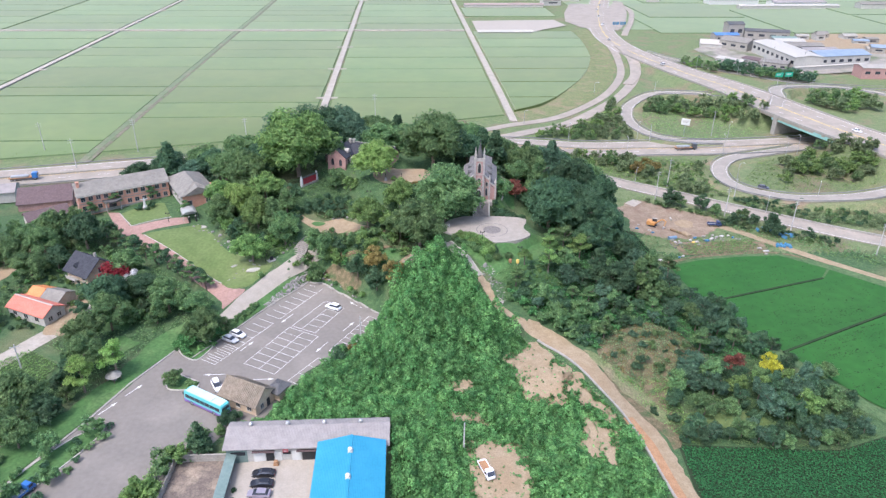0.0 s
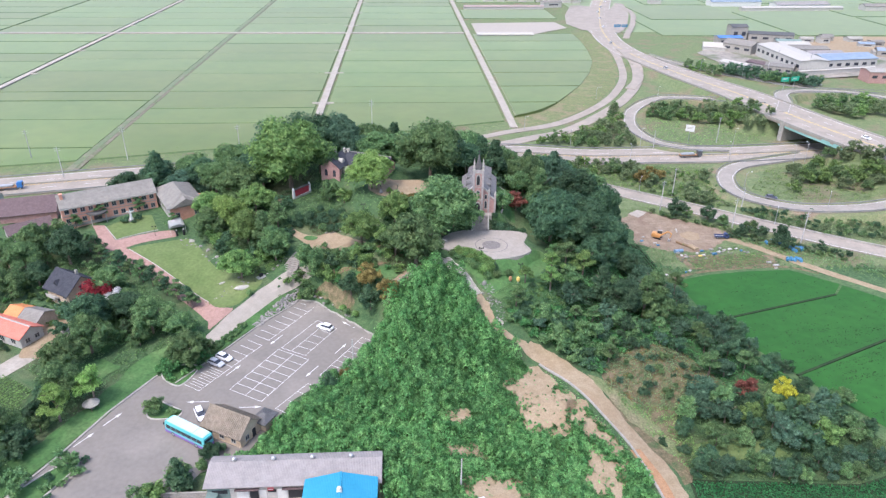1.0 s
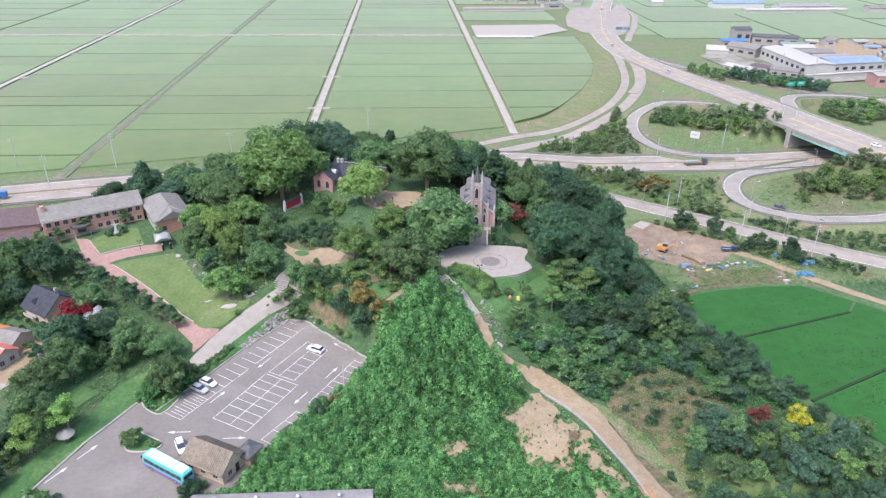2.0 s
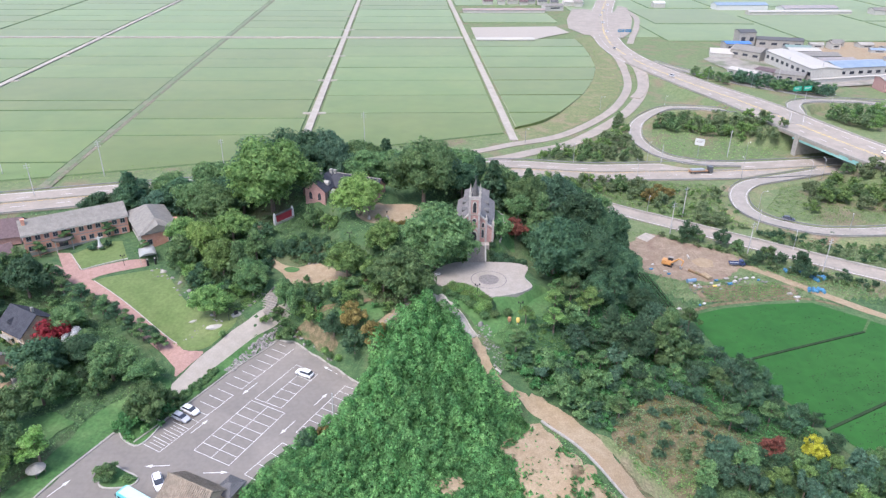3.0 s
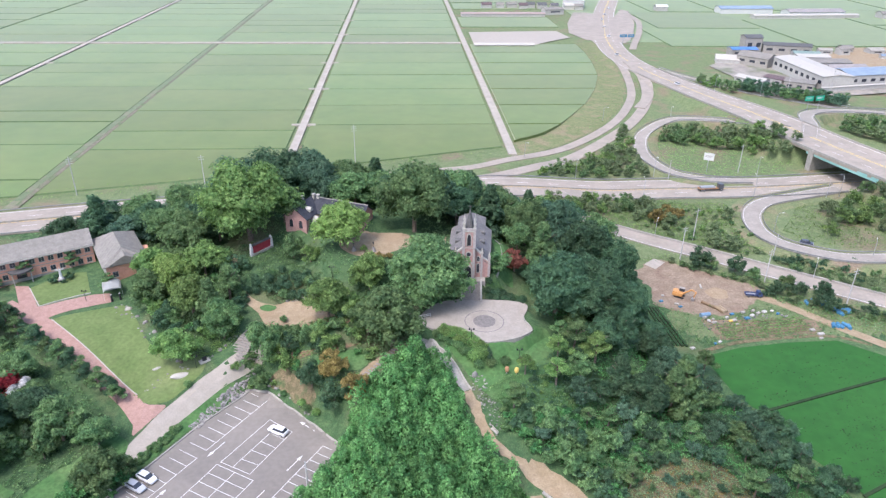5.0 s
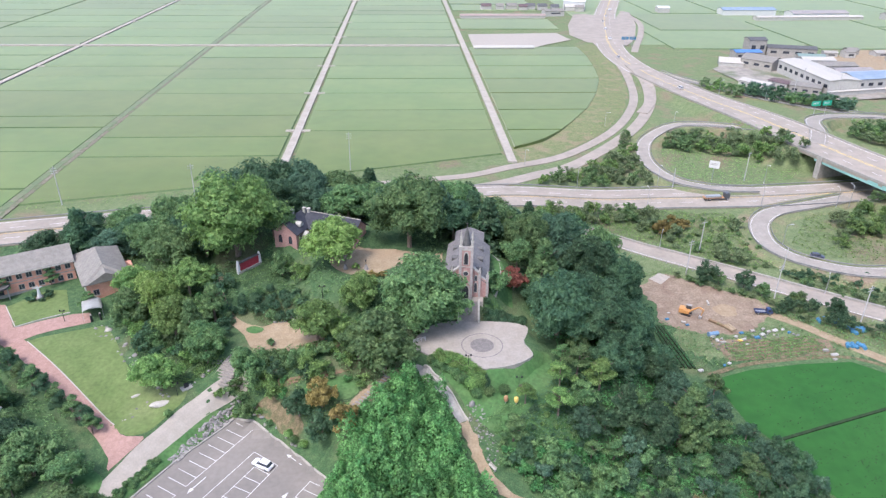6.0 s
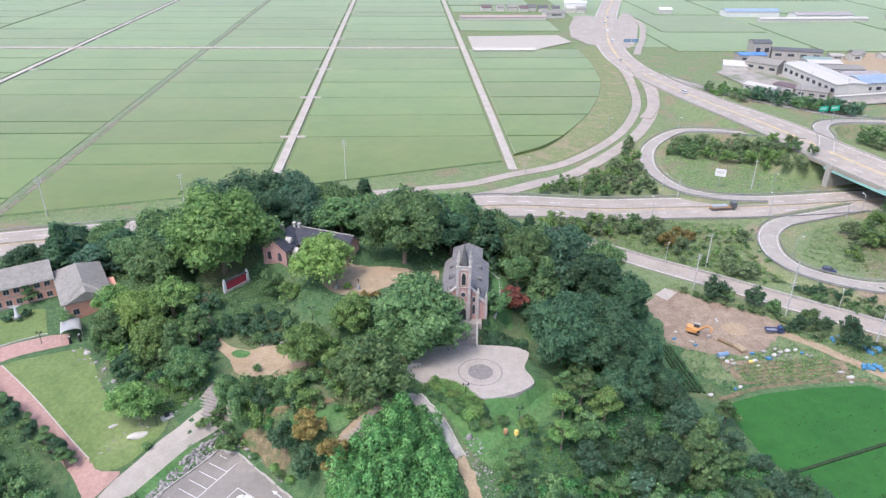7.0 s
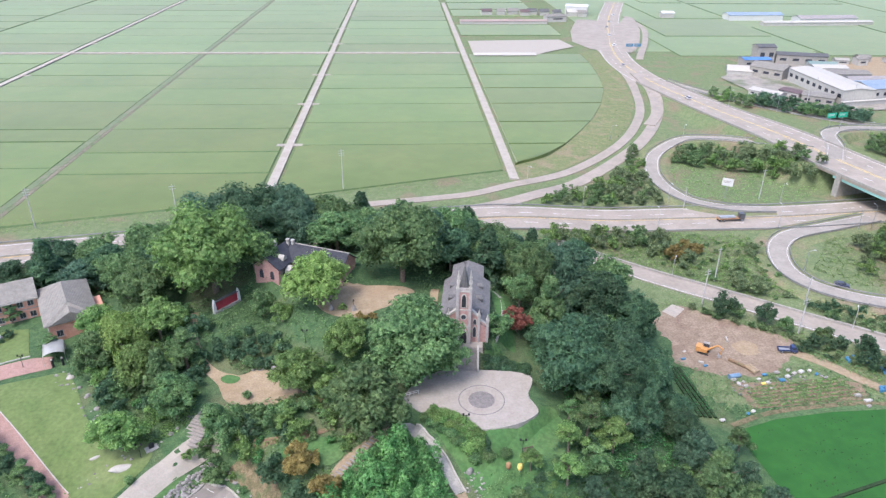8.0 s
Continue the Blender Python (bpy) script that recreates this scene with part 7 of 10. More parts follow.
rough_growth("undergrowth", [(-52, 190), (-45, 184), (-41.5, 184.5), (-36, 186), (-33.5, 188), (-34, 194), (-44, 192)], 3200, 0.24, M["leaf_yellow"], 0.5, 45, "flowering border plants above the lawn")
rough_growth("verge_growth", [(126, 250), (140, 248), (170, 240), (190, 226), (176, 216), (150, 226), (130, 240)], 7000, 0.4, M["leaf_dusty"], 1.1, 46, "tall rough growth below the ramp")
rough_growth("verge_growth", [(112, 228), (124, 222), (138, 213), (152, 203), (166, 194), (164, 190), (146, 200), (130, 210), (118, 220)], 5000, 0.34, M["leaf_mid"], 1.2, 47, "overgrown hedge along the access road")
boulders("rockery", [(-41, 184.6), (-36.4, 188), (-34, 192), (-33, 190.6), (-35.6, 186.6), (-40, 183.6)], 70, 0.5, 49, "grey boulders beside the garden steps")
boulders("rockery", [(-30, 182), (-27.6, 181), (-29.3, 178.9), (-32.1, 175.8), (-34.6, 172.9), (-37, 169.4), (-38.4, 165.8), (-40.4, 166.9), (-38.6, 170.6), (-36.2, 174.6), (-33.7, 178)], 1500, 0.42, 41, "grey boulders banked along the car park")
boulders("rockery", [(-27, 179.5), (-17, 170.8), (-11.5, 165), (-12.5, 166.8), (-18, 172.5), (-26, 181)], 130, 0.6, 42, "grey boulders banked along the car park")
boulders("rockery", [(19.0, 170.5), (22, 171), (23.5, 165), (25, 156), (22.4, 157), (20.2, 164)], 240, 0.27, 43, "pale boulders beside the hill path")
boulders("rockery", [(-72, 210), (-68, 211), (-58, 198), (-50, 190), (-51.5, 188.5), (-60, 196)], 210, 0.42, 44, "grey boulders edging the lawn")
boulders("rockery", [(-52, 176), (-46, 182), (-42.5, 183.5), (-41.5, 181.5), (-46, 179), (-50, 174.5)], 50, 0.35, 45, "small stones in the lawn")
boulders("rubble", [(88, 210.5), (97, 213.5), (112, 217), (116, 214), (104, 212), (90, 207)], 90, 0.5, 46, "pale rubble and scrap beside the plots")
boulders("rockery", [(-24, 201), (-14, 200), (-14, 202), (-24, 204)], 40, 0.6, 48, "grey stones above the sandy path")


# ---------------------------------------------------------------- buildings
def window(parent, x, z, w, h, y=0.0, face=-1, sill=True, name="window"):
    """A window in a wall that faces -y (face -1) or +y: a frame, a pane set back, and a sill; x is its middle, z its foot."""
    o = 0.03 * face
    bm = bmesh.new()
    t = 0.09
    for r in ((x - w / 2 - t, x - w / 2, z, z + h), (x + w / 2, x + w / 2 + t, z, z + h), (x - w / 2 - t, x + w / 2 + t, z + h, z + h + t), (x - w / 2 - t, x + w / 2 + t, z - t, z), (x - 0.03, x + 0.03, z, z + h)):
        add_box(bm, r[0], r[1], *sorted((y, y + face * 0.09)), r[2], r[3])
    ob = part(name, bm, M["trim"], parent)
    part("pane", boxes((x - w / 2, x + w / 2, *sorted((y + face * 0.005, y + face * 0.03)), z, z + h)), M["glass"], ob, "dark glass pane")
    if sill:
        part("sill", boxes((x - w / 2 - 0.15, x + w / 2 + 0.15, *sorted((y, y + face * 0.2)), z - t - 0.08, z - t)), M["trim"], ob)
    return ob


def side_window(parent, y, z, w, h, x, face):
    ob = window(parent, 0, z, w, h)
    ob.matrix_basis = pose(x, y, 0, 0, 0, 90 if face > 0 else -90)
    return ob


def gable_roof(x0, x1, y0, y1, eave, ridge, over=0.5, thick=0.18, ends=0.4):
    """Two sloping slabs with the ridge along x."""
    ym = (y0 + y1) / 2
    k = (ridge - eave) / (ym - y0)
    lo = eave - over * k
    bm = bmesh.new()
    out = [(y0 - over, lo), (ym, ridge), (y1 + over, lo), (y1 + over, lo + thick), (ym, ridge + thick * 1.25), (y0 - over, lo + thick)]
    a = [bm.verts.new((x0 - ends, y, z)) for y, z in out]
    b = [bm.verts.new((x1 + ends, y, z)) for y, z in out]
    bm.faces.new(a[::-1])
    bm.faces.new(b)
    for i in range(6):
        bm.faces.new((a[i], a[(i + 1) % 6], b[(i + 1) % 6], b[i]))
    bmesh.ops.recalc_face_normals(bm, faces=bm.faces)
    return bm


def gable_walls(x0, x1, y0, y1, z0, eave, ridge):
    """Walls of a plain gabled house, the gables at the x ends."""
    ym = (y0 + y1) / 2
    bm = bmesh.new()
    out = [(y0, z0), (y1, z0), (y1, eave), (ym, ridge), (y0, eave)]
    a = [bm.verts.new((x0, y, z)) for y, z in out]
    b = [bm.verts.new((x1, y, z)) for y, z in out]
    bm.faces.new(a)
    bm.faces.new(b)
    for i in range(5):
        bm.faces.new((a[i], a[(i + 1) % 5], b[(i + 1) % 5], b[i]))
    bmesh.ops.recalc_face_normals(bm, faces=bm.faces)
    return bm


def hip_roof(x0, x1, y0, y1, eave, ridge, over=0.6, inset=None, thick=0.2):
    bm = bmesh.new()
    x0, x1, y0, y1 = x0 - over, x1 + over, y0 - over, y1 + over
    ym = (y0 + y1) / 2
    d = (y1 - y0) / 2 if inset is None else inset
    lower = [bm.verts.new((x, y, eave - thick)) for x, y in ((x0, y0), (x1, y0), (x1, y1), (x0, y1))]
    edge = [bm.verts.new((x, y, eave)) for x, y in ((x0, y0), (x1, y0), (x1, y1), (x0, y1))]
    r = [bm.verts.new((x0 + d, ym, ridge)), bm.verts.new((x1 - d, ym, ridge))]
    bm.faces.new(lower[::-1])
    for i in range(4):
        bm.faces.new((lower[i], lower[(i + 1) % 4], edge[(i + 1) % 4], edge[i]))
    bm.faces.new((edge[0], edge[1], r[1], r[0]))
    bm.faces.new((edge[1], edge[2], r[1]))
    bm.faces.new((edge[2], edge[3], r[0], r[1]))
    bm.faces.new((edge[3], edge[0], r[0]))
    return bm


def arch(bm, x, y0, y1, z, w, h, n=7):
    """A pointed arch opening's solid, from its foot z."""
    s = h * 0.42
    pts = [(x - w / 2, z), (x + w / 2, z), (x + w / 2, z + h - s)]
    for k in range(1, n):
        t = k / n
        pts.append((x + w / 2 * math.cos(t * math.pi / 2) ** 0.8, z + h - s + s * math.sin(t * math.pi / 2)))
    pts.append((x, z + h))
    for k in range(n - 1, 0, -1):
        t = k / n
        pts.append((x - w / 2 * math.cos(t * math.pi / 2) ** 0.8, z + h - s + s * math.sin(t * math.pi / 2)))
    pts.append((x - w / 2, z + h - s))
    prism(bm, pts, y0, y1)


def church(x, y, z, turn):
    """Brick church: nave with a steep slate roof, a front tower with corner pinnacles and a slim dark spire."""
    c = thing("church", x, y, z, turn, "old red brick gothic church with grey slate roof and pinnacled tower", "church")
    W, L, E, R = 5.0, 20.5, 3.5, 6.9  # half width, length, eave, ridge
    slope = (R - E) / W
    bm = bmesh.new()
    prism(bm, [(-W, -0.6), (W, -0.6), (W, E), (0, R), (-W, E)], 0.6, L)
    part("wall", bm, M["brick"], c)
    part("chancel_wall", prisms(([(-3.3, -0.6), (3.3, -0.6), (3.3, 4.3), (0, 5.5), (-3.3, 4.3)], L, L + 6.0)), M["brick"], c)
    for s in (-1, 1):
        bm = bmesh.new()
        prism(bm, [(s * 0.0, R + 0.05), (s * (W + 0.5), E - 0.5 * slope + 0.05), (s * (W + 0.5), E - 0.5 * slope + 0.25), (s * 0.0, R + 0.3)], 0.4, L + 0.3)
        part("roof", bm, M["slate_pale"], c, "grey slate roof slope")
        part("chancel_roof", prisms(([(0, 5.6), (s * 3.8, 4.2), (s * 3.8, 4.42), (0, 5.85)], L + 0.3, L + 6.3)), M["slate_pale"], c, "low grey slate chancel roof")
        for k in range(3):
            yy = 4.2 + 5.6 * k
            bm = bmesh.new()
            prism(bm, [(-0.6, -0.5), (0.6, -0.5), (0.6, 0.5), (0, 1.05), (-0.6, 0.5)], -0.75, 0.75)
            d = part("dormer", bm, M["slate"], c)
            d.matrix_basis = pose(s * 3.1, yy, R - 3.1 * slope + 0.1, 0, 0, 90)
        for k in range(7):
            yy = 2.0 + 2.9 * k
            bm = boxes((-0.28, 0.28, -0.25, 0.25, -0.5, E - 0.7), bevel=0.02)
            b = part("buttress", bm, M["brick"], c)
            b.location = (s * (W + 0.26), yy, 0)
            if k < 6:
                bm = bmesh.new()
                arch(bm, 0, -0.06, 0.06, 0.8, 0.9, 2.2)
                w = part("window", bm, M["glass"], c)
                w.matrix_basis = pose(s * (W + 0.03), yy + 1.45, 0, 0, 0, 90)
    part("ridge_cap", boxes((-0.14, 0.14, 0.6, L + 0.3, R + 0.26, R + 0.42)), M["slate"], c)
    # front: a tall middle gable between lower shoulders, with pale coping and corner piers
    F, FE, FR = 3.25, 6.0, 8.7
    bm = bmesh.new()
    prism(bm, [(-F, -0.6), (F, -0.6), (F, FE), (0, FR), (-F, FE)], 0.25, 0.85)
    part("front_wall", bm, M["brick"], c)
    for s in (-1, 1):
        bm = bmesh.new()
        prism(bm, [(s * F, -0.6), (s * (W + 0.1), -0.6), (s * (W + 0.1), E + 0.5), (s * F, E + 1.8)], 0.45, 0.95)
        part("shoulder_wall", bm, M["brick"], c)
        part("coping", prisms(([(s * 1.2, FR - 0.85), (s * (F + 0.2), FE - 0.1), (s * (F + 0.2), FE + 0.35), (s * 1.2, FR - 0.38)], 0.12, 1.0)), M["trim"], c, "pale stone gable coping")
        part("coping", prisms(([(s * F, E + 1.8), (s * (W + 0.3), E + 0.45), (s * (W + 0.3), E + 0.75), (s * F, E + 2.1)], 0.38, 1.05)), M["trim"], c, "pale stone shoulder coping")
    for s in (-1, 1):
        for px, top in ((W + 0.1, 7.1), (F, 8.1)):
            bm = boxes((s * px - 0.28, s * px + 0.28, 0.0, 0.55, -0.5, top - 1.5), bevel=0.02)
            p = part("pier", bm, M["brick_grey"], c, "grey brick corner pier")
            bm = boxes((s * px - 0.34, s * px + 0.34, -0.06, 0.61, top - 1.5, top - 1.25))
            add_tube(bm, (s * px, 0.28, top - 1.25), (s * px, 0.28, top), 0.3, 0.03, 6)
            part("pinnacle", bm, M["trim"], p, "pale stone pinnacle")
        for z0, h in ((1.3, 2.4), (4.4, 1.2)):
            bm = bmesh.new()
            arch(bm, s * 2.4, -0.05, 0.1, z0, 0.6, h)
            w = part("window", bm, M["glass"], c)
            w.location.y = 0.22
            bm = bmesh.new()
            arch(bm, s * 2.4, -0.02, 0.1, z0 - 0.2, 0.95, h + 0.45)
            f = part("surround", bm, M["trim"], w)
            f.location.y = 0.03
    # tower
    T, H = 1.3, 12.7
    part("tower_wall", boxes((-T, T, -0.5, 2.2, -0.6, H), bevel=0.03), M["brick"], c)
    for sx in (-1, 1):
        for sy in (-0.5, 2.2):
            bm = boxes((sx * T - 0.3, sx * T + 0.3, sy - 0.3, sy + 0.3, -0.6, H + 0.7), (sx * T - 0.36, sx * T + 0.36, sy - 0.36, sy + 0.36, 4.2, 4.5), (sx * T - 0.36, sx * T + 0.36, sy - 0.36, sy + 0.36, 8.2, 8.45))
            p = part("tower_pier", bm, M["brick_grey"], c, "grey brick corner pier")
            bm = boxes((sx * T - 0.4, sx * T + 0.4, sy - 0.4, sy + 0.4, H + 0.7, H + 1.0))
            add_box(bm, sx * T - 0.22, sx * T + 0.22, sy - 0.22, sy + 0.22, H + 1.0, H + 1.9)
            add_box(bm, sx * T - 0.3, sx * T + 0.3, sy - 0.3, sy + 0.3, H + 1.9, H + 2.1)
            add_tube(bm, (sx * T, sy, H + 2.1), (sx * T, sy, H + 3.6), 0.24, 0.03, 8)
            part("pinnacle", bm, M["trim"], p, "pale stone pinnacle")
    for z0, z1, o in ((H - 0.1, H + 0.22, 0.15), (8.2, 8.4, 0.1), (4.2, 4.4, 0.1)):
        part("cornice", boxes((-T - o, T + o, -0.5 - o, 2.2 + o, z0, z1)), M["trim"], c, "pale stone cornice")
    part("parapet", boxes((-T, T, -0.55, -0.3, H + 0.2, H + 0.85), (-T, T, 2.0, 2.25, H + 0.2, H + 0.85), (-T - 0.05, -T + 0.2, -0.3, 2.0, H + 0.2, H + 0.85), (T - 0.2, T + 0.05, -0.3, 2.0, H + 0.2, H + 0.85)), M["brick_grey"], c)
    bm = bmesh.new()
    add_tube(bm, (0, 0.85, H + 0.2), (0, 0.85, H + 5.6), 1.15, 0.04, 8)
    add_tube(bm, (0, 0.85, H + 5.5), (0, 0.85, H + 6.4), 0.05, 0.04, 6)
    add_box(bm, -0.35, 0.35, 0.8, 0.9, H + 6.0, H + 6.1)
    part("spire", bm, M["slate"], c, "slim dark slate spire with a cross")
    bm = bmesh.new()
    arch(bm, 0, -0.12, 0.1, 9.0, 0.85, 2.9)
    w = part("louvre_window", bm, M["dark"], c)
    w.location.y = -0.5
    bm = bmesh.new()
    arch(bm, 0, -0.05, 0.1, 8.8, 1.25, 3.4)
    part("surround", bm, M["trim"], w)
    bm = tubes(((0, 0.05, 0), (0, -0.1, 0), 0.75, 0.75), ((0, 0, 0), (0, -0.13, 0), 0.55, 0.55), sides=24)
    r = part("rose_window", bm, M["trim"], c)
    r.location = (0, -0.52, 6.6)
    part("pane", tubes(((0, -0.1, 0), (0, -0.15, 0), 0.5, 0.5), sides=24), M["glass"], r)
    bm = bmesh.new()
    arch(bm, 0, -0.1, 0.1, 0, 1.5, 3.2)
    d = part("door", bm, M["dark"], c, "dark arched wooden door")
    d.location.y = -0.52
    bm = bmesh.new()
    arch(bm, 0, -0.06, 0.1, -0.1, 2.0, 3.75)
    f = part("surround", bm, M["trim"], d)
    bm = bmesh.new()
    prism(bm, [(-1.25, 3.5), (-1.0, 3.5), (0, 5.0), (1.0, 3.5), (1.25, 3.5), (0, 5.5)], -0.75, -0.5)
    part("door_gable", bm, M["trim"], c)
    return c


M["slate_pale"] = ribbed(mat("grey_slate_roof", (0.125, 0.118, 0.112), (0.17, 0.162, 0.153), 1.0, 0.75, fine=0.2), 0.4, 0.03, "Y")
M["brick_grey"] = mat("grey_brickwork", (0.30, 0.27, 0.25), (0.38, 0.35, 0.33), 0.6, 0.85, fine=0.2)


def stone_steps():
    s = thing("church_steps", 22.0, 195.6, 12.6, -5, "broad flight of pale stone steps up to the church", "steps", kind="structure")
    for k in range(17):
        part("step", boxes((-2.4, 2.0, 0.24 * k, 4.3, 0.18 * k, 0.18 * (k + 1)), bevel=0.02), M["steps"], s)
    for x in (-2.6, 2.2):
        bm = bmesh.new()
        a = [bm.verts.new((x + dx, yy, zz)) for dx in (-0.18, 0.18) for yy, zz in ((-0.3, -0.2), (4.3, -0.2), (4.3, 3.7), (3.9, 3.7), (-0.3, 0.7))]
        bm.faces.new(a[:5]), bm.faces.new(a[5:][::-1])
        for i in range(5):
            bm.faces.new((a[i], a[5 + i], a[5 + (i + 1) % 5], a[(i + 1) % 5]))
        bmesh.ops.recalc_face_normals(bm, faces=bm.faces)
        part("side_wall", bm, M["trim"], s)
    part("landing", boxes((-3.2, 3.2, 4.3, 7.4, -0.4, 3.06)), M["plaza"], s)


church(21.5, 201.9, 15.75, -7.4)
stone_steps()


def long_building():
    """Two-storey orange brick building under a long grey roof, with an entrance canopy."""
    b = thing("parish_building", -108.2, 219.0, 5.0, 29.2, "long two-storey orange brick building with grey roof", "building")
    L, D, E, R = 28.6, 10.5, 6.5, 8.9
    part("wall", gable_walls(0, L, 0, D, -1.5, E, R - 0.1), M["brick_orange"], b)
    part("roof", gable_roof(0, L, 0, D, E, R, 0.7), M["grey_roof"], b)
    part("fascia", boxes((-0.4, L + 0.4, -0.86, -0.72, E - 0.62, E - 0.28)), M["trim"], b, "pale roof edge board")
    part("band", boxes((-0.02, L + 0.02, -0.06, 0, 3.1, 3.35), (-0.03, L + 0.03, -0.1, 0, -0.5, 0.5)), M["concrete_grey"], b, "grey plinth and floor band")
    for k in range(12):
        x = 1.5 + 2.33 * k
        window(b, x, 4.15, 1.25, 1.35)
        if not 2 < k < 6:
            window(b, x, 1.0, 1.25, 1.4)
    for y in (3, 7):
        side_window(b, y, 4.1, 1.2, 1.3, 0, -1)
        side_window(b, y, 1.0, 1.2, 1.3, 0, -1)
    part("chimney", boxes((0.6, 1.5, 3.0, 3.9, 6.5, 9.9), (0.5, 1.6, 2.9, 4.0, 9.7, 9.95)), M["brick_orange"], b)
    bm = bmesh.new()
    n = 14
    ring = [(10.0 + 3.1 * math.cos(math.pi + math.pi * k / n), -0.05 + 3.0 * math.sin(math.pi + math.pi * k / n)) for k in range(n + 1)]
    lo, hi = [bm.verts.new((x, y, 3.0)) for x, y in ring], [bm.verts.new((x, y, 3.45)) for x, y in ring]
    bm.faces.new(lo[::-1]), bm.faces.new(hi)
    for k in range(n + 1):
        bm.faces.new((lo[k], lo[(k + 1) % (n + 1)], hi[(k + 1) % (n + 1)], hi[k]))
    part("canopy", bm, M["slate"], b, "dark half-round entrance canopy")
    for x in (7.8, 12.2):
        part("column", tubes(((x, -1.9, -1.0), (x, -1.9, 3.0), 0.16, 0.16)), M["trim"], b)
    part("door", boxes((8.8, 11.2, -0.05, 0.02, 0, 2.5)), M["glass"], b)


def annex():
    """Gabled wing with a grey roof, hipped towards the lawn with a little front gable."""
    a = thing("parish_annex", -66.0, 225.4, 5.6, 119.5, "brick wing with broad grey hipped roof and white side wall", "building")
    L, D, E, R = 19.0, 10.4, 4.9, 7.9
    bm = boxes((0, L, 0.2, D - 0.2, -1.5, E))
    part("wall", bm, M["brick_orange"], a)
    part("side_wall", boxes((0.5, L, D - 0.2, D - 0.05, -1, E - 0.2)), M["plaster"], a, "white plaster side wall")
    part("roof", hip_roof(0, L, 0, D, E, R, 0.8, 4.4), M["grey_roof"], a)
    bm = bmesh.new()
    vs = [bm.verts.new(c) for c in ((-0.85, 0.6, E + 0.12), (-0.85, D - 0.6, E + 0.12), (-0.85, D / 2, R - 0.6), (3.2, D / 2, R - 0.55))]
    for f in ((0, 1, 2), (1, 3, 2), (0, 2, 3), (0, 3, 1)):
        bm.faces.new([vs[i] for i in f])
    bmesh.ops.recalc_face_normals(bm, faces=bm.faces)
    part("front_gable", bm, M["grey_roof"], a)
    for y in (2.2, D - 2.2):
        side_window(a, y, 1.2, 1.3, 1.5, 0, -1)
    for k in range(6):
        window(a, 2.0 + 3 * k, 1.2, 1.2, 1.4, D - 0.05, 1)
    # brick link towards the trees
    part("back_wall", boxes((4, 12, -2.6, 0.2, -1.5, 3.2)), M["brick_orange"], a)


def low_shed(name, x, y, z, turn, L, D, E, R, roof, wall, label, openings=(), over=0.5):
    s = thing(name, x, y, z, turn, label, "shed")
    part("wall", gable_walls(0, L, 0, D, -1.0, E, R - 0.08), M[wall], s)
    part("roof", gable_roof(0, L, 0, D, E, R, over), M[roof], s)
    for k, (ox, w, oz, h) in enumerate(openings):
        window(s, ox, oz, w, h)
    return s


long_building()
annex()
low_shed("outbuilding", -121.0, 210.5, 3.6, 38, 12.5, 6.5, 2.8, 4.6, "brown_roof", "plaster", "low white outbuilding with brown tiled roof", ((2.5, 1.6, 0.6, 1.4), (6, 1.6, 0.6, 1.4), (9.5, 1.8, 0.2, 1.9)))
low_shed("outbuilding", -134.0, 229.5, 2.6, 14, 17, 13, 1.7, 5.2, "brown_roof", "brick", "broad low outbuilding with dark brown roof")
low_shed("farm_shed", -160, 240, 0, 15, 18, 9, 3.0, 4.6, "mauve_roof", "plaster", "grey roofed shed beside the highway")


def dark_house():
    h = thing("village_house", -97.6, 181.6, 0.1, -33, "two-storey tan house with dark blue-grey roof", "house")
    L, D, E, R = 9.2, 8.6, 4.9, 8.2
    part("wall", gable_walls(0, L, 0, D, -0.6, E, R - 0.1), M["tan"], h)
    part("roof", gable_roof(0, L, 0, D, E, R, 0.9, 0.2, 0.7), M["dark_tile"], h)
    bm = bmesh.new()
    prism(bm, [(-1.0, 0), (1.0, 0), (0, 1.3)], -1.4, 1.2)
    d = part("dormer", bm, M["dark_tile"], h)
    d.location = (3.4, 2.0, 5.6)
    part("balcony", boxes((1.0, 5.0, -1.3, 0, 2.4, 2.6), (1.0, 5.0, -1.3, -1.2, 2.6, 3.4)), M["trim"], h)
    for x, z in ((1.6, 0.8), (4.4, 0.8), (7.4, 0.8), (7.4, 3.0)):
        window(h, x, z, 1.3, 1.3)
    for y, z in ((2.3, 0.9), (5.8, 0.9), (4.3, 4.2)):
        side_window(h, y, z, 1.3, 1.4, L, 1)
    part("chimney", boxes((6.2, 6.8, 5.0, 5.6, 6.5, 9.0)), M["concrete_grey"], h)


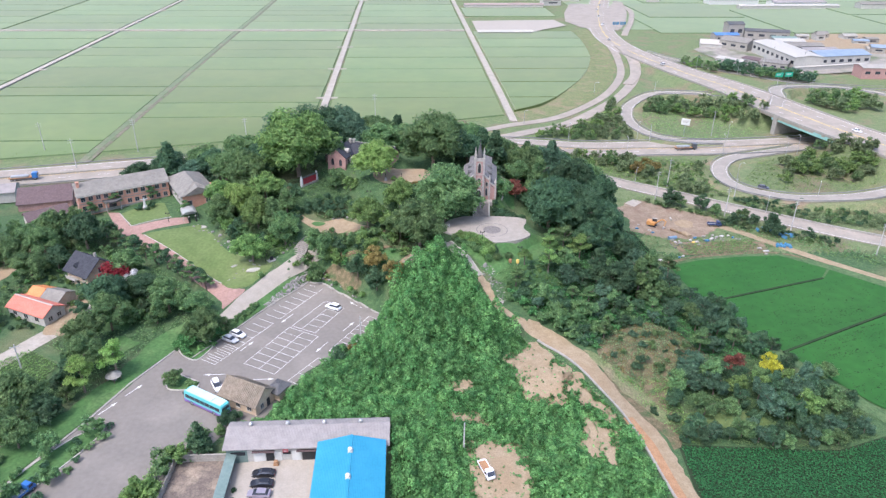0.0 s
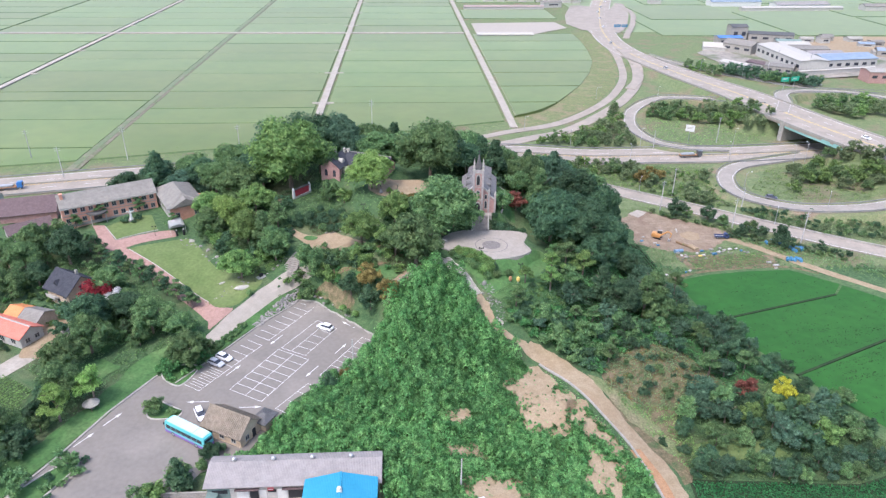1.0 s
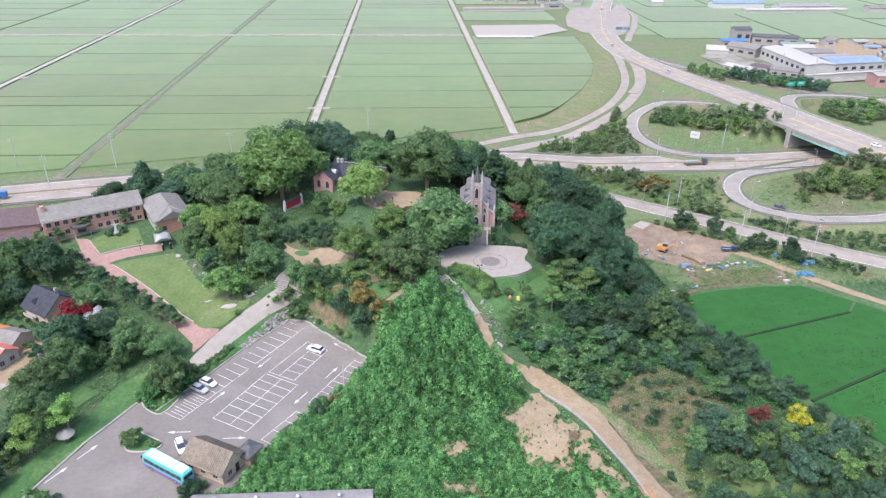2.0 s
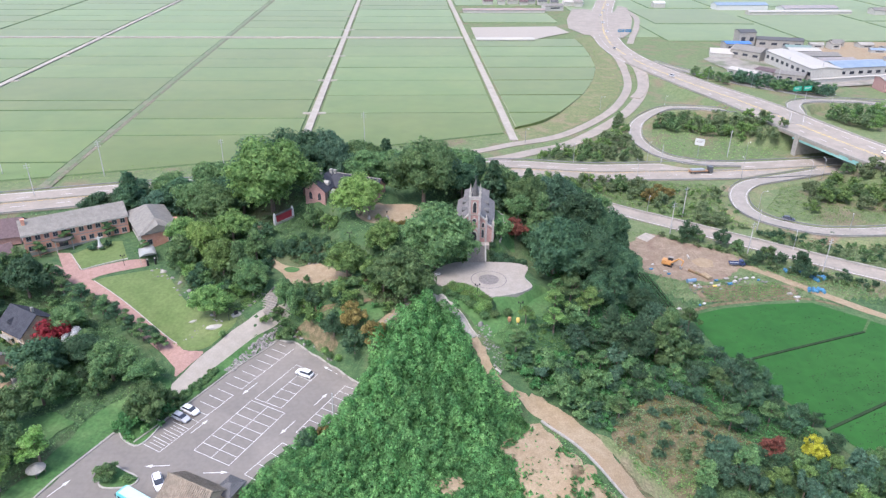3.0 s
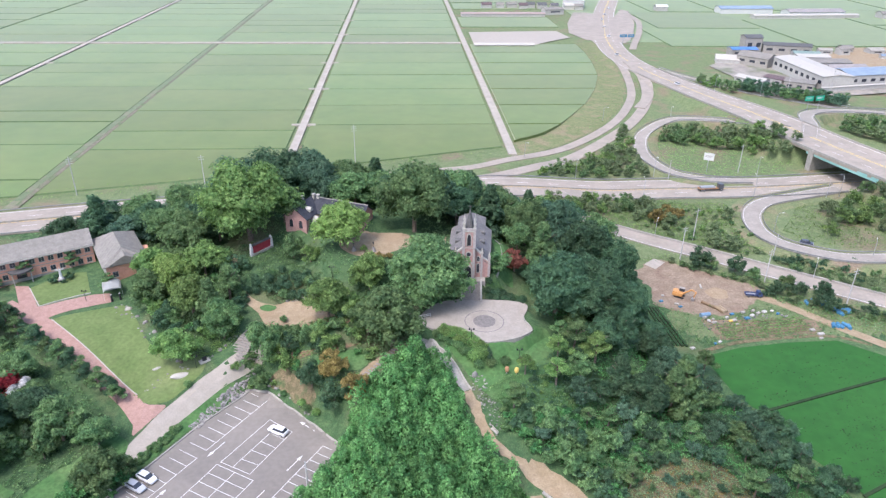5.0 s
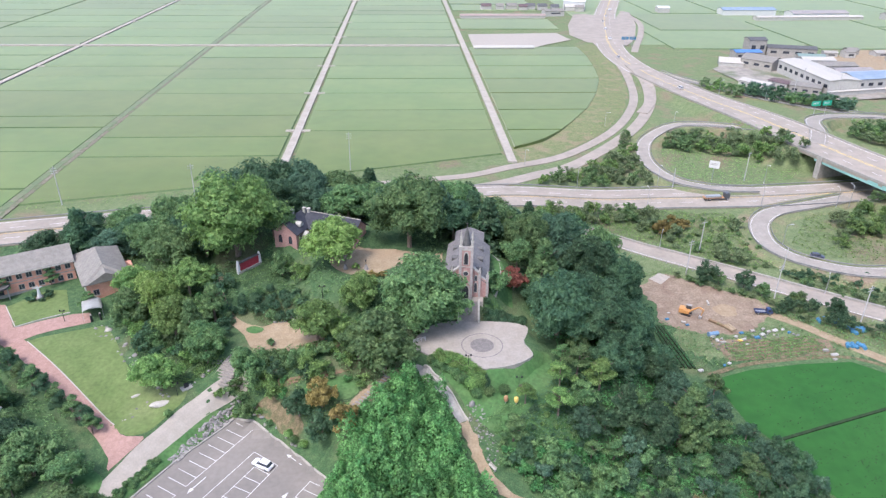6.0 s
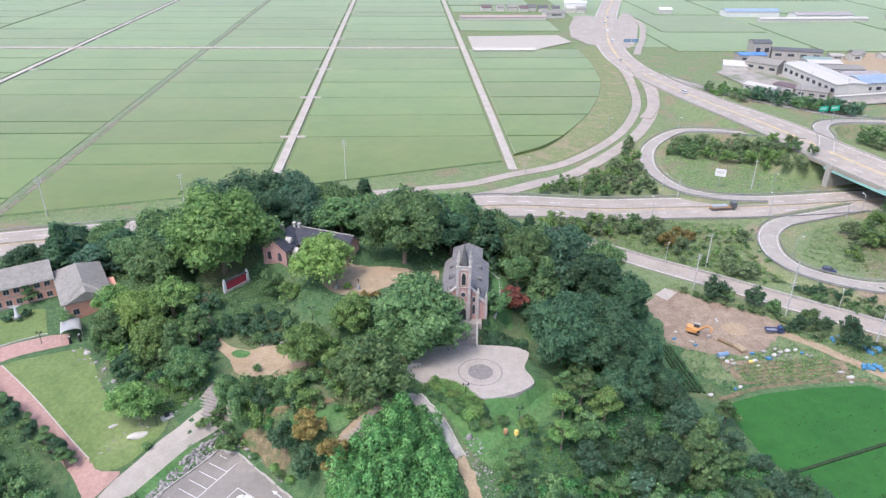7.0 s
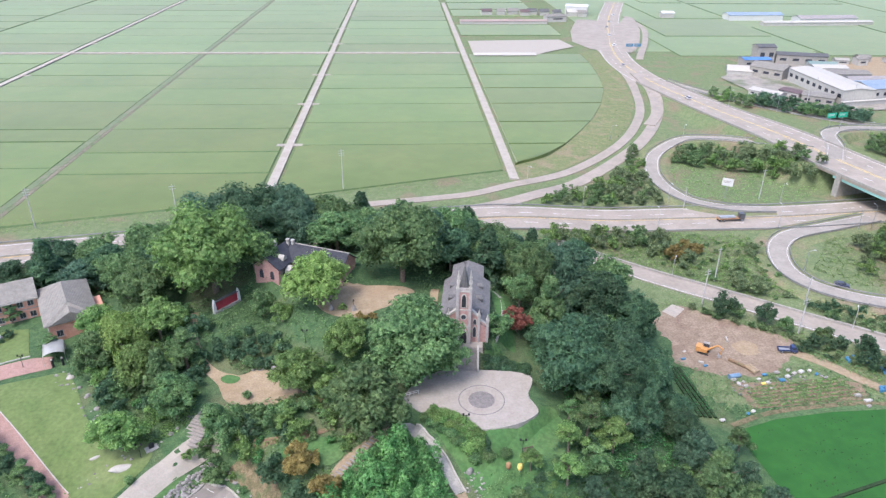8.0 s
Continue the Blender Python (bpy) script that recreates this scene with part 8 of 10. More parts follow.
def orange_house():
    h = thing("village_house", -106.0, 164.6, 0.1, -27, "low white house with orange-red sheet roof", "house")
    L, D = 13.2, 6.2
    part("wall", gable_walls(0, L, 0, D, -0.6, 2.9, 4.5), M["plaster"], h)
    part("roof", gable_roof(0, L, 0, D, 2.95, 4.6, 0.5), M["orange_roof"], h)
    part("ridge_cap", boxes((-0.4, L + 0.4, D / 2 - 0.2, D / 2 + 0.2, 4.72, 4.86)), M["trim"], h, "pale ridge cap")
    for y in (1.8, 4.4):
        side_window(h, y, 0.9, 1.1, 1.1, L, 1)
    for x in (2.5, 6.5, 10.5):
        window(h, x, 0.9, 1.4, 1.2)
    g = thing("village_house", -103.4, 169.4, 0.1, -20, "low house with half orange, half grey sheet roof", "house")
    part("wall", gable_walls(0, 10.5, 0, 6.0, -0.6, 2.9, 4.2), M["tan"], g)
    part("roof", gable_roof(0, 4.0, 0, 6.0, 2.95, 4.4, 0.4, 0.16, 0.3), M["orange_roof2"], g, "orange sheet roof")
    part("roof", gable_roof(4.75, 10.5, 0, 6.0, 2.97, 4.42, 0.4, 0.16, 0.3), M["grey_roof"], g, "grey-brown sheet roof")
    for x in (5.8, 8.2):
        window(g, x, 0.8, 1.3, 1.3)


M["orange_roof2"] = ribbed(mat("orange_sheet_roof", (0.52, 0.19, 0.06), (0.58, 0.23, 0.08), 2.0, 0.5, fine=0.06), 0.3, 0.03, "X")
dark_house()
orange_house()


def hut():
    h = thing("car_park_hut", -42.2, 125.9, 0, -28.5, "tan stucco hut with mossy tiled roof beside the car park", "hut")
    L, D = 9.4, 6.2
    part("wall", gable_walls(0, L, 0, D, -0.3, 3.0, 5.2), M["tan"], h)
    roof = part("roof", gable_roof(0, L, 0, D, 3.05, 5.3, 0.7, 0.2, 0.5), M["tile_roof"], h)
    for k in range(24):
        x = -0.3 + k * 0.43
        for s in (-1, 1):
            bm = bmesh.new()
            a = (x, D / 2, 5.62) if s else 0
            add_tube(bm, (x, D / 2 + s * 0.1, 5.5), (x, D / 2 + s * (D / 2 + 0.65), 2.83), 0.09, 0.09, 5)
            part("tile_course", bm, M["tile_roof"], roof)
    part("ridge_cap", tubes(((-0.6, D / 2, 5.62), (L + 0.6, D / 2, 5.62), 0.17, 0.17)), M["tile_roof"], h)
    for x in (1.6, 4.6, 7.6):
        window(h, x, 1.0, 1.0, 1.0)
    side_window(h, 2.0, 0.9, 0.9, 1.0, L, 1)
    part("door", boxes((L, L + 0.05, 3.6, 4.6, 0, 2.1)), M["dark"], h)
    p = part("porch_roof", hip_roof(L - 1.5, L + 1.6, D - 0.6, D + 3.4, 2.6, 3.5, 0.4, 1.6), M["slate"], h, "small dark porch roof")
    part("porch_wall", boxes((L - 1.4, L + 1.4, D, D + 3.2, -0.3, 2.5)), M["tan"], h)


hut()


def workshop():
    s = thing("workshop_shed", -37.0, 107.6, 0, 0, "long white workshop with faded mauve sheet roof", "workshop")
    L, D, E, R = 31.2, 7.2, 3.9, 4.8
    part("wall", gable_walls(0, L, 0, D, -0.5, E, E + 0.4), M["plaster"], s)
    part("end_panel", boxes((0.0, 4.0, -0.06, -0.003, 0, 3.8)), M["teal"], s, "pale teal cladding")
    bm = bmesh.new()
    out = [(-0.6, E - 0.1), (2.4, E + 0.45), (5.0, R), (6.4, E + 0.5), (D + 0.5, E - 0.1)]
    ring = [(y, z) for y, z in out] + [(y, z + 0.16) for y, z in out[::-1]]
    a = [bm.verts.new((-0.6, y, z)) for y, z in ring]
    b = [bm.verts.new((L + 0.6, y, z)) for y, z in ring]
    bm.faces.new(a), bm.faces.new(b)
    for i in range(len(ring)):
        bm.faces.new((a[i], a[(i + 1) % len(ring)], b[(i + 1) % len(ring)], b[i]))
    bmesh.ops.recalc_face_normals(bm, faces=bm.faces)
    part("roof", bm, M["mauve_roof"], s)
    for k in range(4):
        bm = tubes(((0, 0, -0.4), (0, 0, 0.35), 0.3, 0.3), ((0, 0, 0.35), (0, 0, 0.75), 0.45, 0.4), ((0, 0, 0.75), (0, 0, 0.95), 0.4, 0.1), sides=12)
        v = part("roof_vent", bm, M["metal"], s, "round metal roof vent")
        v.location = (4.0 + 7.3 * k, 5.3, R - 0.05)
    for x0, x1, m, name, z1 in ((0.8, 3.6, "dark", "window_band", 2.9), (7.6, 9.1, "dark", "door", 2.6), (14.6, 17.8, "dark", "gateway", 2.9), (5.2, 7.4, "white", "door_leaf", 2.7), (9.3, 10.6, "white", "door_leaf", 2.7), (12.6, 14.4, "white", "door_leaf", 2.9), (10.9, 12.4, "dark", "window_band", 2.8)):
        part(name, boxes((x0, x1, -0.14, -0.07, 2.1 if name == "window_band" else 0.02, z1)), M[m], s)
    for x0, x1 in ((5.0, 9.4), (13.6, 18)):
        part("door_canopy", boxes((x0, x1, -0.75, -0.08, 3.1, 3.2)), M["brown_roof"], s, "small brown door canopy")
    sign = part("sign", boxes((11.0, 12.1, -0.7, -0.6, 3.1, 3.75)), M["red_paint"], s, "small red sign with white bars")
    part("bar", boxes((11.15, 11.95, -0.72, -0.702, 3.36, 3.5)), M["white"], sign)
    b = thing("blue_warehouse", -19.0, 107.3, 0, -90, "warehouse with bright sky-blue sheet roof", "warehouse")
    part("wall", gable_walls(0.3, 30, 0.35, 12.6, -0.5, 4.8, 6.2), M["plaster"], b)
    part("roof", gable_roof(0.0, 30, 0.1, 12.9, 5.0, 6.45, 0.25, 0.14, 0.1), M["blue_roof"], b)
    part("ridge_cap", boxes((-0.1, 30, 6.25, 6.75, 6.6, 6.7)), M["blue_roof"], b)
    for k in range(3):
        bm = tubes(((0, 0, -0.2), (0, 0, 0.3), 0.3, 0.3), ((0, 0, 0.3), (0, 0, 0.62), 0.48, 0.4), ((0, 0, 0.62), (0, 0, 0.78), 0.4, 0.12), sides=12)
        add_box(bm, -0.45, 0.45, -0.45, 0.45, -0.3, 0.1)
        v = part("roof_vent", bm, M["white"], b, "white metal roof vent")
        v.location = (4.4 + 6.6 * k, 6.5, 6.75)
    # lean-to and yard wall
    t = thing("lean_to", -37.0, 84.0, 0, 0, "narrow lean-to with pale teal sheet roof", "shed")
    part("roof", prisms(([(0.0, 2.6), (1.9, 2.25), (1.9, 2.38), (0, 2.73)], 0.0, 24.6)), M["teal"], t)
    part("wall", boxes((0.05, 0.2, 0, 24.4, -0.2, 2.6)), M["concrete_grey"], t)
    for k in range(5):
        part("post", boxes((1.65, 1.77, 0.4 + 5.8 * k, 0.52 + 5.8 * k, 0, 2.3)), M["metal"], t)
    w = thing("yard_wall", -47.2, 108.3, 0, 0, "weathered concrete block yard wall", "wall", kind="structure")
    part("wall_panel", boxes((0, 10.2, 0, 0.2, -0.2, 1.7), (-0.1, 10.3, -0.06, 0.26, 1.7, 1.82)), M["concrete_grey"], w)
    for k in range(9):
        part("wall_panel", boxes((-0.1 - 0.07 * k, 0.1 - 0.07 * k, -2.6 * (k + 1), -2.6 * k, -0.2, 1.55)), M["concrete_grey"], w)
        part("post", boxes((-0.2 - 0.07 * k, 0.2 - 0.07 * k, -2.6 * (k + 1) - 0.15, -2.6 * (k + 1) + 0.15, -0.2, 1.75)), M["concrete_grey"], w)
    heap = thing("crate_stack", -27.4, 106.4, 0.1, 0, "small stack of wooden crates beside the door", "crates")
    part("crate", boxes((-0.5, 0.5, -0.4, 0.4, 0, 0.8), bevel=0.03), M["clay"], heap)
    part("crate", boxes((-0.4, 0.35, -0.35, 0.3, 0.8, 1.4), bevel=0.03), M["clay"], heap)


workshop()


def rectory():
    r = thing("old_rectory", -23.6, 228.9, 17.5, -24, "old red brick rectory with dark tiled roofs and chimneys", "house")
    part("wall", gable_walls(2, 17.5, 4.0, 11.0, -1.5, 3.6, 6.2), M["brick"], r)
    part("roof", gable_roof(2, 17.5, 4.0, 11.0, 3.7, 6.3, 0.7), M["dark_tile"], r)
    part("ridge_cap", boxes((1.6, 17.9, 7.38, 7.62, 6.5, 6.66)), M["concrete_grey"], r)
    wing = part("wing_wall", prisms(([(-3.4, -1.5), (3.4, -1.5), (3.4, 3.8), (0, 6.3), (-3.4, 3.8)], -1.5, 9.0)), M["brick"], r)
    for s in (-1, 1):
        part("wing_roof", prisms(([(0, 6.4), (s * 4.0, 3.42), (s * 4.0, 3.62), (0, 6.68)], -2.0, 9.2)), M["dark_tile"], r)
    for x, y in ((-1.4, 5.0), (0.8, 7.4), (2.2, 7.4)):
        bm = boxes((x - 0.35, x + 0.35, y - 0.35, y + 0.35, 4.5, 7.4), (x - 0.45, x + 0.45, y - 0.45, y + 0.45, 7.2, 7.45))
        part("chimney", bm, M["trim"], r, "pale rendered chimney")
    d = part("dormer", prisms(([(-0.8, 0), (0.8, 0), (0.8, 0.7), (0, 1.3), (-0.8, 0.7)], -1.0, 1.0)), M["trim"], r)
    d.matrix_basis = pose(2.2, 2.0, 4.6, 0, 0, 90)
    for x in (-1.5, 1.5):
        bm = bmesh.new()
        arch(bm, x, -1.62, -1.45, 0.6, 1.0, 2.2)
        part("window", bm, M["glass"], r)
    for k in range(5):
        window(r, 5.0 + 2.7 * k, 1.0, 1.1, 1.7, 4.0)
    for y in (0.5, 3.0):
        side_window(r, y, 1.0, 1.0, 1.8, 3.4, 1)
    part("porch", prisms(([(-1.2, 0), (-1.0, 0), (-1.0, 2.2), (1.0, 2.2), (1.0, 0), (1.2, 0), (1.2, 2.5), (0, 3.4), (-1.2, 2.5)], -0.7, 0.7)), M["trim"], r, "pale gabled porch").matrix_basis = pose(4.4, 2.0, 0, 0, 0, 90)


rectory()


def red_screen():
    s = thing("memorial_screen", -33.0, 221.2, height(-33, 221.2) + 0.1, 52, "dark red panelled memorial screen with white stone ends", "memorial")
    part("panel", boxes((-3.2, 3.2, -0.12, 0.12, 0.5, 2.7)), M["red_paint"], s)
    part("base", boxes((-3.6, 3.6, -0.5, 0.5, -0.6, 0.5), bevel=0.05), M["concrete_grey"], s)
    for x in (-3.5, 3.5):
        bm = bmesh.new()
        prism(bm, [(x - 0.45, -0.6), (x + 0.45, -0.6), (x + 0.3, 2.6), (x, 3.6), (x - 0.3, 2.6)], -0.3, 0.3)
        part("end_stone", bm, M["white"], s, "white tapered stone")
    part("cap", prisms(([(-3.4, 2.7), (3.4, 2.7), (3.1, 3.0), (-3.1, 3.0)], -0.35, 0.35)), M["slate"], s)


red_screen()


# far works and greenhouses east of the highway
def works_hall(x, y, turn, L, D, E, R, roof, wall, label, bands=0):
    z = -6.0 + 3.5 * float(ss(330, 420, y))
    h = thing("works_hall", x, y, z, turn, label, "factory", "factory halls")
    part("wall", gable_walls(0, L, 0, D, -0.5, E, R - 0.1), M[wall], h)
    part("roof", gable_roof(0, L, 0, D, E, R, 0.4), M[roof], h)
    for k in range(bands):
        part("window", boxes((L * (k + 0.3) / bands, L * (k + 0.8) / bands, -0.06, -0.003, E * 0.45, E * 0.7)), M["glass"], h)
    return h


M["clay_pale"] = mat("pale_reddish_sheet_roof", (0.26, 0.2, 0.175), (0.31, 0.245, 0.215), 3.0, 0.7, fine=0.1)
M["blue_deep"] = mat("deep_blue_sheet_roof", (0.06, 0.15, 0.34), (0.09, 0.19, 0.4), 4.0, 0.5, fine=0.08)
M["blue_pale"] = mat("pale_blue_sheet_roof", (0.17, 0.22, 0.27), (0.215, 0.265, 0.32), 4.0, 0.5, fine=0.08)
for row in (
    (227.4, 538.5, -19, 16, 12, 3, 5.5, "trim", "plaster", "white arched store hall at the factory estate", 0),
    (247, 557, 0, 19, 10, 6, 7, "blue_deep", "concrete_grey", "factory hall with deep blue roof", 3),
    (262.5, 571, 0, 13, 10, 12, 13.5, "slate", "concrete_grey", "tall dark grey factory hall", 2),
    (276.5, 570.5, -16, 34, 9, 7, 8.5, "slate", "concrete_grey", "long dark grey factory hall", 4),
    (288, 546, -13, 18, 10, 5, 6.5, "teal", "plaster", "hall with pale green roof", 2),
    (241, 536, -50, 22, 15, 6.5, 9, "grey_roof", "concrete_grey", "broad grey gabled factory hall", 3),
    (259, 519, -89, 60, 20, 8.5, 9.6, "trim", "plaster", "long white factory hall with pale roof", 9),
    (282, 466.5, 9.5, 40, 20, 7.5, 9.5, "blue_pale", "plaster", "white hall with blue-grey roof", 6),
    (217, 484, -56, 19, 9, 3.5, 4.5, "trim", "plaster", "low white hall with pale roof", 4),
    (234, 481, -60, 13, 10, 4, 4.7, "brown_roof", "plaster", "small hall with rusty roof", 2),
    (239, 464, -34, 17, 12, 5, 5.7, "grey_roof", "concrete_grey", "grey concrete workshop hall with grey roof", 3),
):
    works_hall(*row)
for row in (
    (257, 453.5, 12, 60, 1.2, 3.2, 3.5, "trim", "plaster", "long white boundary wall building", 0),
    (283, 530, -4, 22, 12, 6, 7.2, "trim", "plaster", "white factory hall with pale roof", 3),
    (284, 512, -2, 26, 14, 6, 7.2, "grey_roof", "plaster", "white hall with grey roof", 3),
    (286, 493, 4, 26, 12, 6, 7.4, "mauve_roof", "concrete_grey", "grey hall with faded roof", 3),
):
    works_hall(*row)
for row in (
    (382, 520, -2, 36, 20, 6, 8, "slate", "plaster", "hall with dark blue-grey roof", 4),
    (424, 540, 0, 60, 18, 6, 8, "blue_pale", "white", "long hall with pale blue roof", 6),
    (292, 434, -4, 44, 12, 7, 8, "concrete_grey", "brick", "large red brick factory building", 7),
    (330, 775, 2, 56, 14, 5, 7, "blue_pale", "white", "far hall with blue roof", 0),
    (395, 760, 4, 60, 16, 4, 6, "mauve_roof", "white", "far low white hall", 0),
    (350, 742, 3, 110, 8, 3, 4, "trim", "plaster", "far row of pale sheds", 0),
    (480, 742, 0, 40, 12, 5, 7, "grey_roof", "plaster", "far hall with grey roof", 0),
    (63.5, 751, 1, 82, 9, 2.6, 3.6, "clay_pale", "plaster", "long low farm sheds with reddish roof", 0),
    (147.5, 763, 12, 20, 10, 5, 6.5, "grey_roof", "plaster", "small farm hall with grey roof", 1),
    (176, 816, -18, 22, 12, 8, 9.5, "white", "white", "tall white building beside the toll plaza", 0),
    (268, 788, 0, 12, 10, 5, 6.5, "white", "plaster", "small white building among rice fields", 0),
    (62, 598.8, 0.2, 46, 4.4, 1.5, 2.6, "trim", "plaster", "long low white polytunnel", 0),
    (-10.5, 325.5, 16, 4.5, 3, 2.2, 2.6, "white", "plaster", "small white field shed", 0),
):
    works_hall(*row)
rnd = random.Random(12)
for k in range(18):
    x, y = rnd.uniform(318, 400), rnd.uniform(475, 590)
    if y < 545 - 0.45 * (x - 236) or y > 600 - 0.2 * (x - 236):
        continue
    L, D, E = rnd.uniform(6, 14), rnd.uniform(5, 9), rnd.uniform(2.8, 5)
    works_hall(x, y, rnd.uniform(-25, 5), L, D, E, E + rnd.uniform(0.6, 1.5), rnd.choice(("slate", "grey_roof", "brown_roof", "blue_pale", "concrete_grey")), rnd.choice(("plaster", "concrete_grey")), "small grey shed at the factory estate", 1)
for k in range(9):
    works_hall(90 + 12 * k + rnd.uniform(-3, 3), 805 + rnd.uniform(-8, 8), rnd.uniform(-6, 6), rnd.uniform(7, 11), 8, 4, 6, rnd.choice(("slate", "grey_roof", "brown_roof", "trim")), "plaster", "far village building beside the road", 0)
patch("greenhouse_yard", [(61.9, 604.5), (62.7, 661.8), (139.5, 668), (144.7, 636.4), (122, 617), (110, 604.5)], 0.6, M["path_pale"], "field covered with white plastic film", "greenhouse yard")
patch("works_yard", wobble([(221, 528), (219, 486), (217, 452), (229, 441), (255, 446), (300, 452), (420, 448), (430, 505), (420, 560), (320, 575), (262, 586), (240, 562)], 2.0, 12, 3), 0.5, M["yard_dusty"], "dusty concrete yard of a factory estate", "yard", cell=25)
patch("bare_field", wobble([(310, 557), (332, 513), (372, 512), (460, 545), (470, 600), (360, 592)], 2.0, 12, 5), 0.6, M["sand"], "bare pale brown field beside the factories", "bare ground", cell=25)


# ---------------------------------------------------------------- vehicles
def paint(name, c, rough=0.3):
    key = "car_" + name
    if key not in M:
        M[key] = mat(name + "_car_paint", c, tuple(min(1, v * 1.08) for v in c), 1.5, rough, spec=0.6)
    return M[key]


def wheel(parent, x, y, r, w=0.22):
    t = part("wheel", tubes(((x, y - w / 2, r), (x, y + w / 2, r), r, r), sides=14), M["black"], parent)
    part("rim", tubes(((x, y - w / 2 - 0.012, r), (x, y + w / 2 + 0.012, r), r * 0.6, r * 0.6), sides=10), M["metal"], t)


def loft(sections):
    """A body through cross sections (x, half width, z0, z1, top half width)."""
    bm = bmesh.new()
    rings = []
    for x, w, z0, z1, tw in sections:
        zm = z0 + (z1 - z0) * 0.62
        rings.append([bm.verts.new(p) for p in ((x, -w * 0.92, z0), (x, -w, z0 + (z1 - z0) * 0.25), (x, -w, zm), (x, -tw, z1), (x, tw, z1), (x, w, zm), (x, w, z0 + (z1 - z0) * 0.25), (x, w * 0.92, z0))])
    for a, b in zip(rings[:-1], rings[1:]):
        for i in range(8):
            bm.faces.new((a[i], a[(i + 1) % 8], b[(i + 1) % 8], b[i]))
    bm.faces.new(rings[0][::-1])
    bm.faces.new(rings[-1])
    bmesh.ops.recalc_face_normals(bm, faces=bm.faces)
    return bm


def car(x, y, z, turn, colour, rgb, where, tall=0.0, group="", tail=0.0):
    """A saloon or hatchback; it faces its own +x."""
    c = thing("car", x, y, z, turn, f"{colour} {'estate car' if tall else 'saloon car'} {where}", "car", group)
    p = paint(colour.replace(" ", "_"), rgb)
    k = tall
    part("body", loft([(-2.2, 0.72, 0.42, 0.86, 0.66), (-2.1, 0.86, 0.3, 0.98 + 0.05 * k, 0.8), (-1.2, 0.9, 0.26, 1.0, 0.84), (0.9, 0.9, 0.26, 0.98, 0.84), (1.75, 0.86, 0.28, 0.86, 0.78), (2.2, 0.7, 0.36, 0.7, 0.6)]), p, c, smooth=False)
    back = -2.0 if k else -1.75
    top = 1.45 + 0.18 * k
    part("cabin", loft([(back, 0.72, 0.94, 1.0, 0.66), (back + 0.42, 0.76, 0.94, top - 0.04, 0.6), (-0.3, 0.78, 0.94, top, 0.64), (0.35, 0.78, 0.94, top - 0.05, 0.62), (1.1, 0.74, 0.92, 0.98, 0.66)]), M["glass"], c, "dark tinted windows")
    part("roof", loft([(back + 0.4, 0.6, top - 0.06, top + 0.01, 0.52), (-0.3, 0.64, top - 0.03, top + 0.05, 0.55), (0.36, 0.6, top - 0.07, top, 0.52)]), p, c)
    for s in (-1, 1):
        part("headlight", boxes((2.02, 2.16, s * 0.58 - 0.16, s * 0.58 + 0.16, 0.6, 0.74), bevel=0.03), M["white"], c)
        part("tail_light", boxes((-2.2, -2.1, s * 0.62 - 0.14, s * 0.62 + 0.14, 0.72, 0.9), bevel=0.02), M["red_paint"], c)
        part("mirror", boxes((0.75, 0.9, s * 0.98 - 0.09, s * 0.98 + 0.09, 0.95, 1.07), bevel=0.03), p, c)
        for wx in (-1.35, 1.35):
            wheel(c, wx, s * 0.8, 0.32)
    return c


def bus(x, y, z, turn):
    b = thing("coach", x, y, z, turn, "turquoise coach with white roof and purple skirt", "bus")
    L, W, H = 5.7, 1.25, 3.2
    part("body", loft([(-L, W * 0.96, 0.4, H - 0.25, W * 0.85), (-L + 0.3, W, 0.35, H - 0.08, W * 0.88), (L - 0.6, W, 0.35, H - 0.08, W * 0.88), (L, W * 0.93, 0.45, H - 0.35, W * 0.8)]), paint("turquoise", (0.10, 0.42, 0.42)), b)
    part("skirt", boxes((-L - 0.02, L + 0.0, -W - 0.015, W + 0.015, 0.34, 1.0), bevel=0.04), paint("purple", (0.20, 0.10, 0.34)), b, "purple lower panels")
    part("roof", boxes((-L + 0.35, L - 0.7, -W * 0.84, W * 0.84, H - 0.1, H + 0.1), bevel=0.07), paint("pale_turquoise", (0.40, 0.60, 0.57)), b, "pale roof")
    part("air_unit", boxes((-2.6, 0.0, -0.8, 0.8, H + 0.1, H + 0.28), bevel=0.06), M["white"], b)
    for s in (-1, 1):
        for k in range(7):
            part("side_window", boxes((-L + 0.6 + 1.48 * k, -L + 1.98 + 1.48 * k, s * (W + 0.0) - 0.02, s * (W + 0.0) + 0.02, 1.55, 2.45)), M["glass"], b)
        for wx in (-3.2, 3.4):
            wheel(b, wx, s * 1.12, 0.5, 0.3)
        part("mirror", boxes((L + 0.02, L + 0.3, s * 1.15 - 0.1, s * 1.15 + 0.1, 2.0, 2.5), bevel=0.03), M["black"], b)
    part("windscreen", boxes((L - 0.1, L + 0.03, -W * 0.84, W * 0.84, 1.3, 2.55), bevel=0.02), M["glass"], b)
    part("rear_window", boxes((-L - 0.03, -L + 0.05, -W * 0.8, W * 0.8, 1.8, 2.5), bevel=0.02), M["glass"], b)


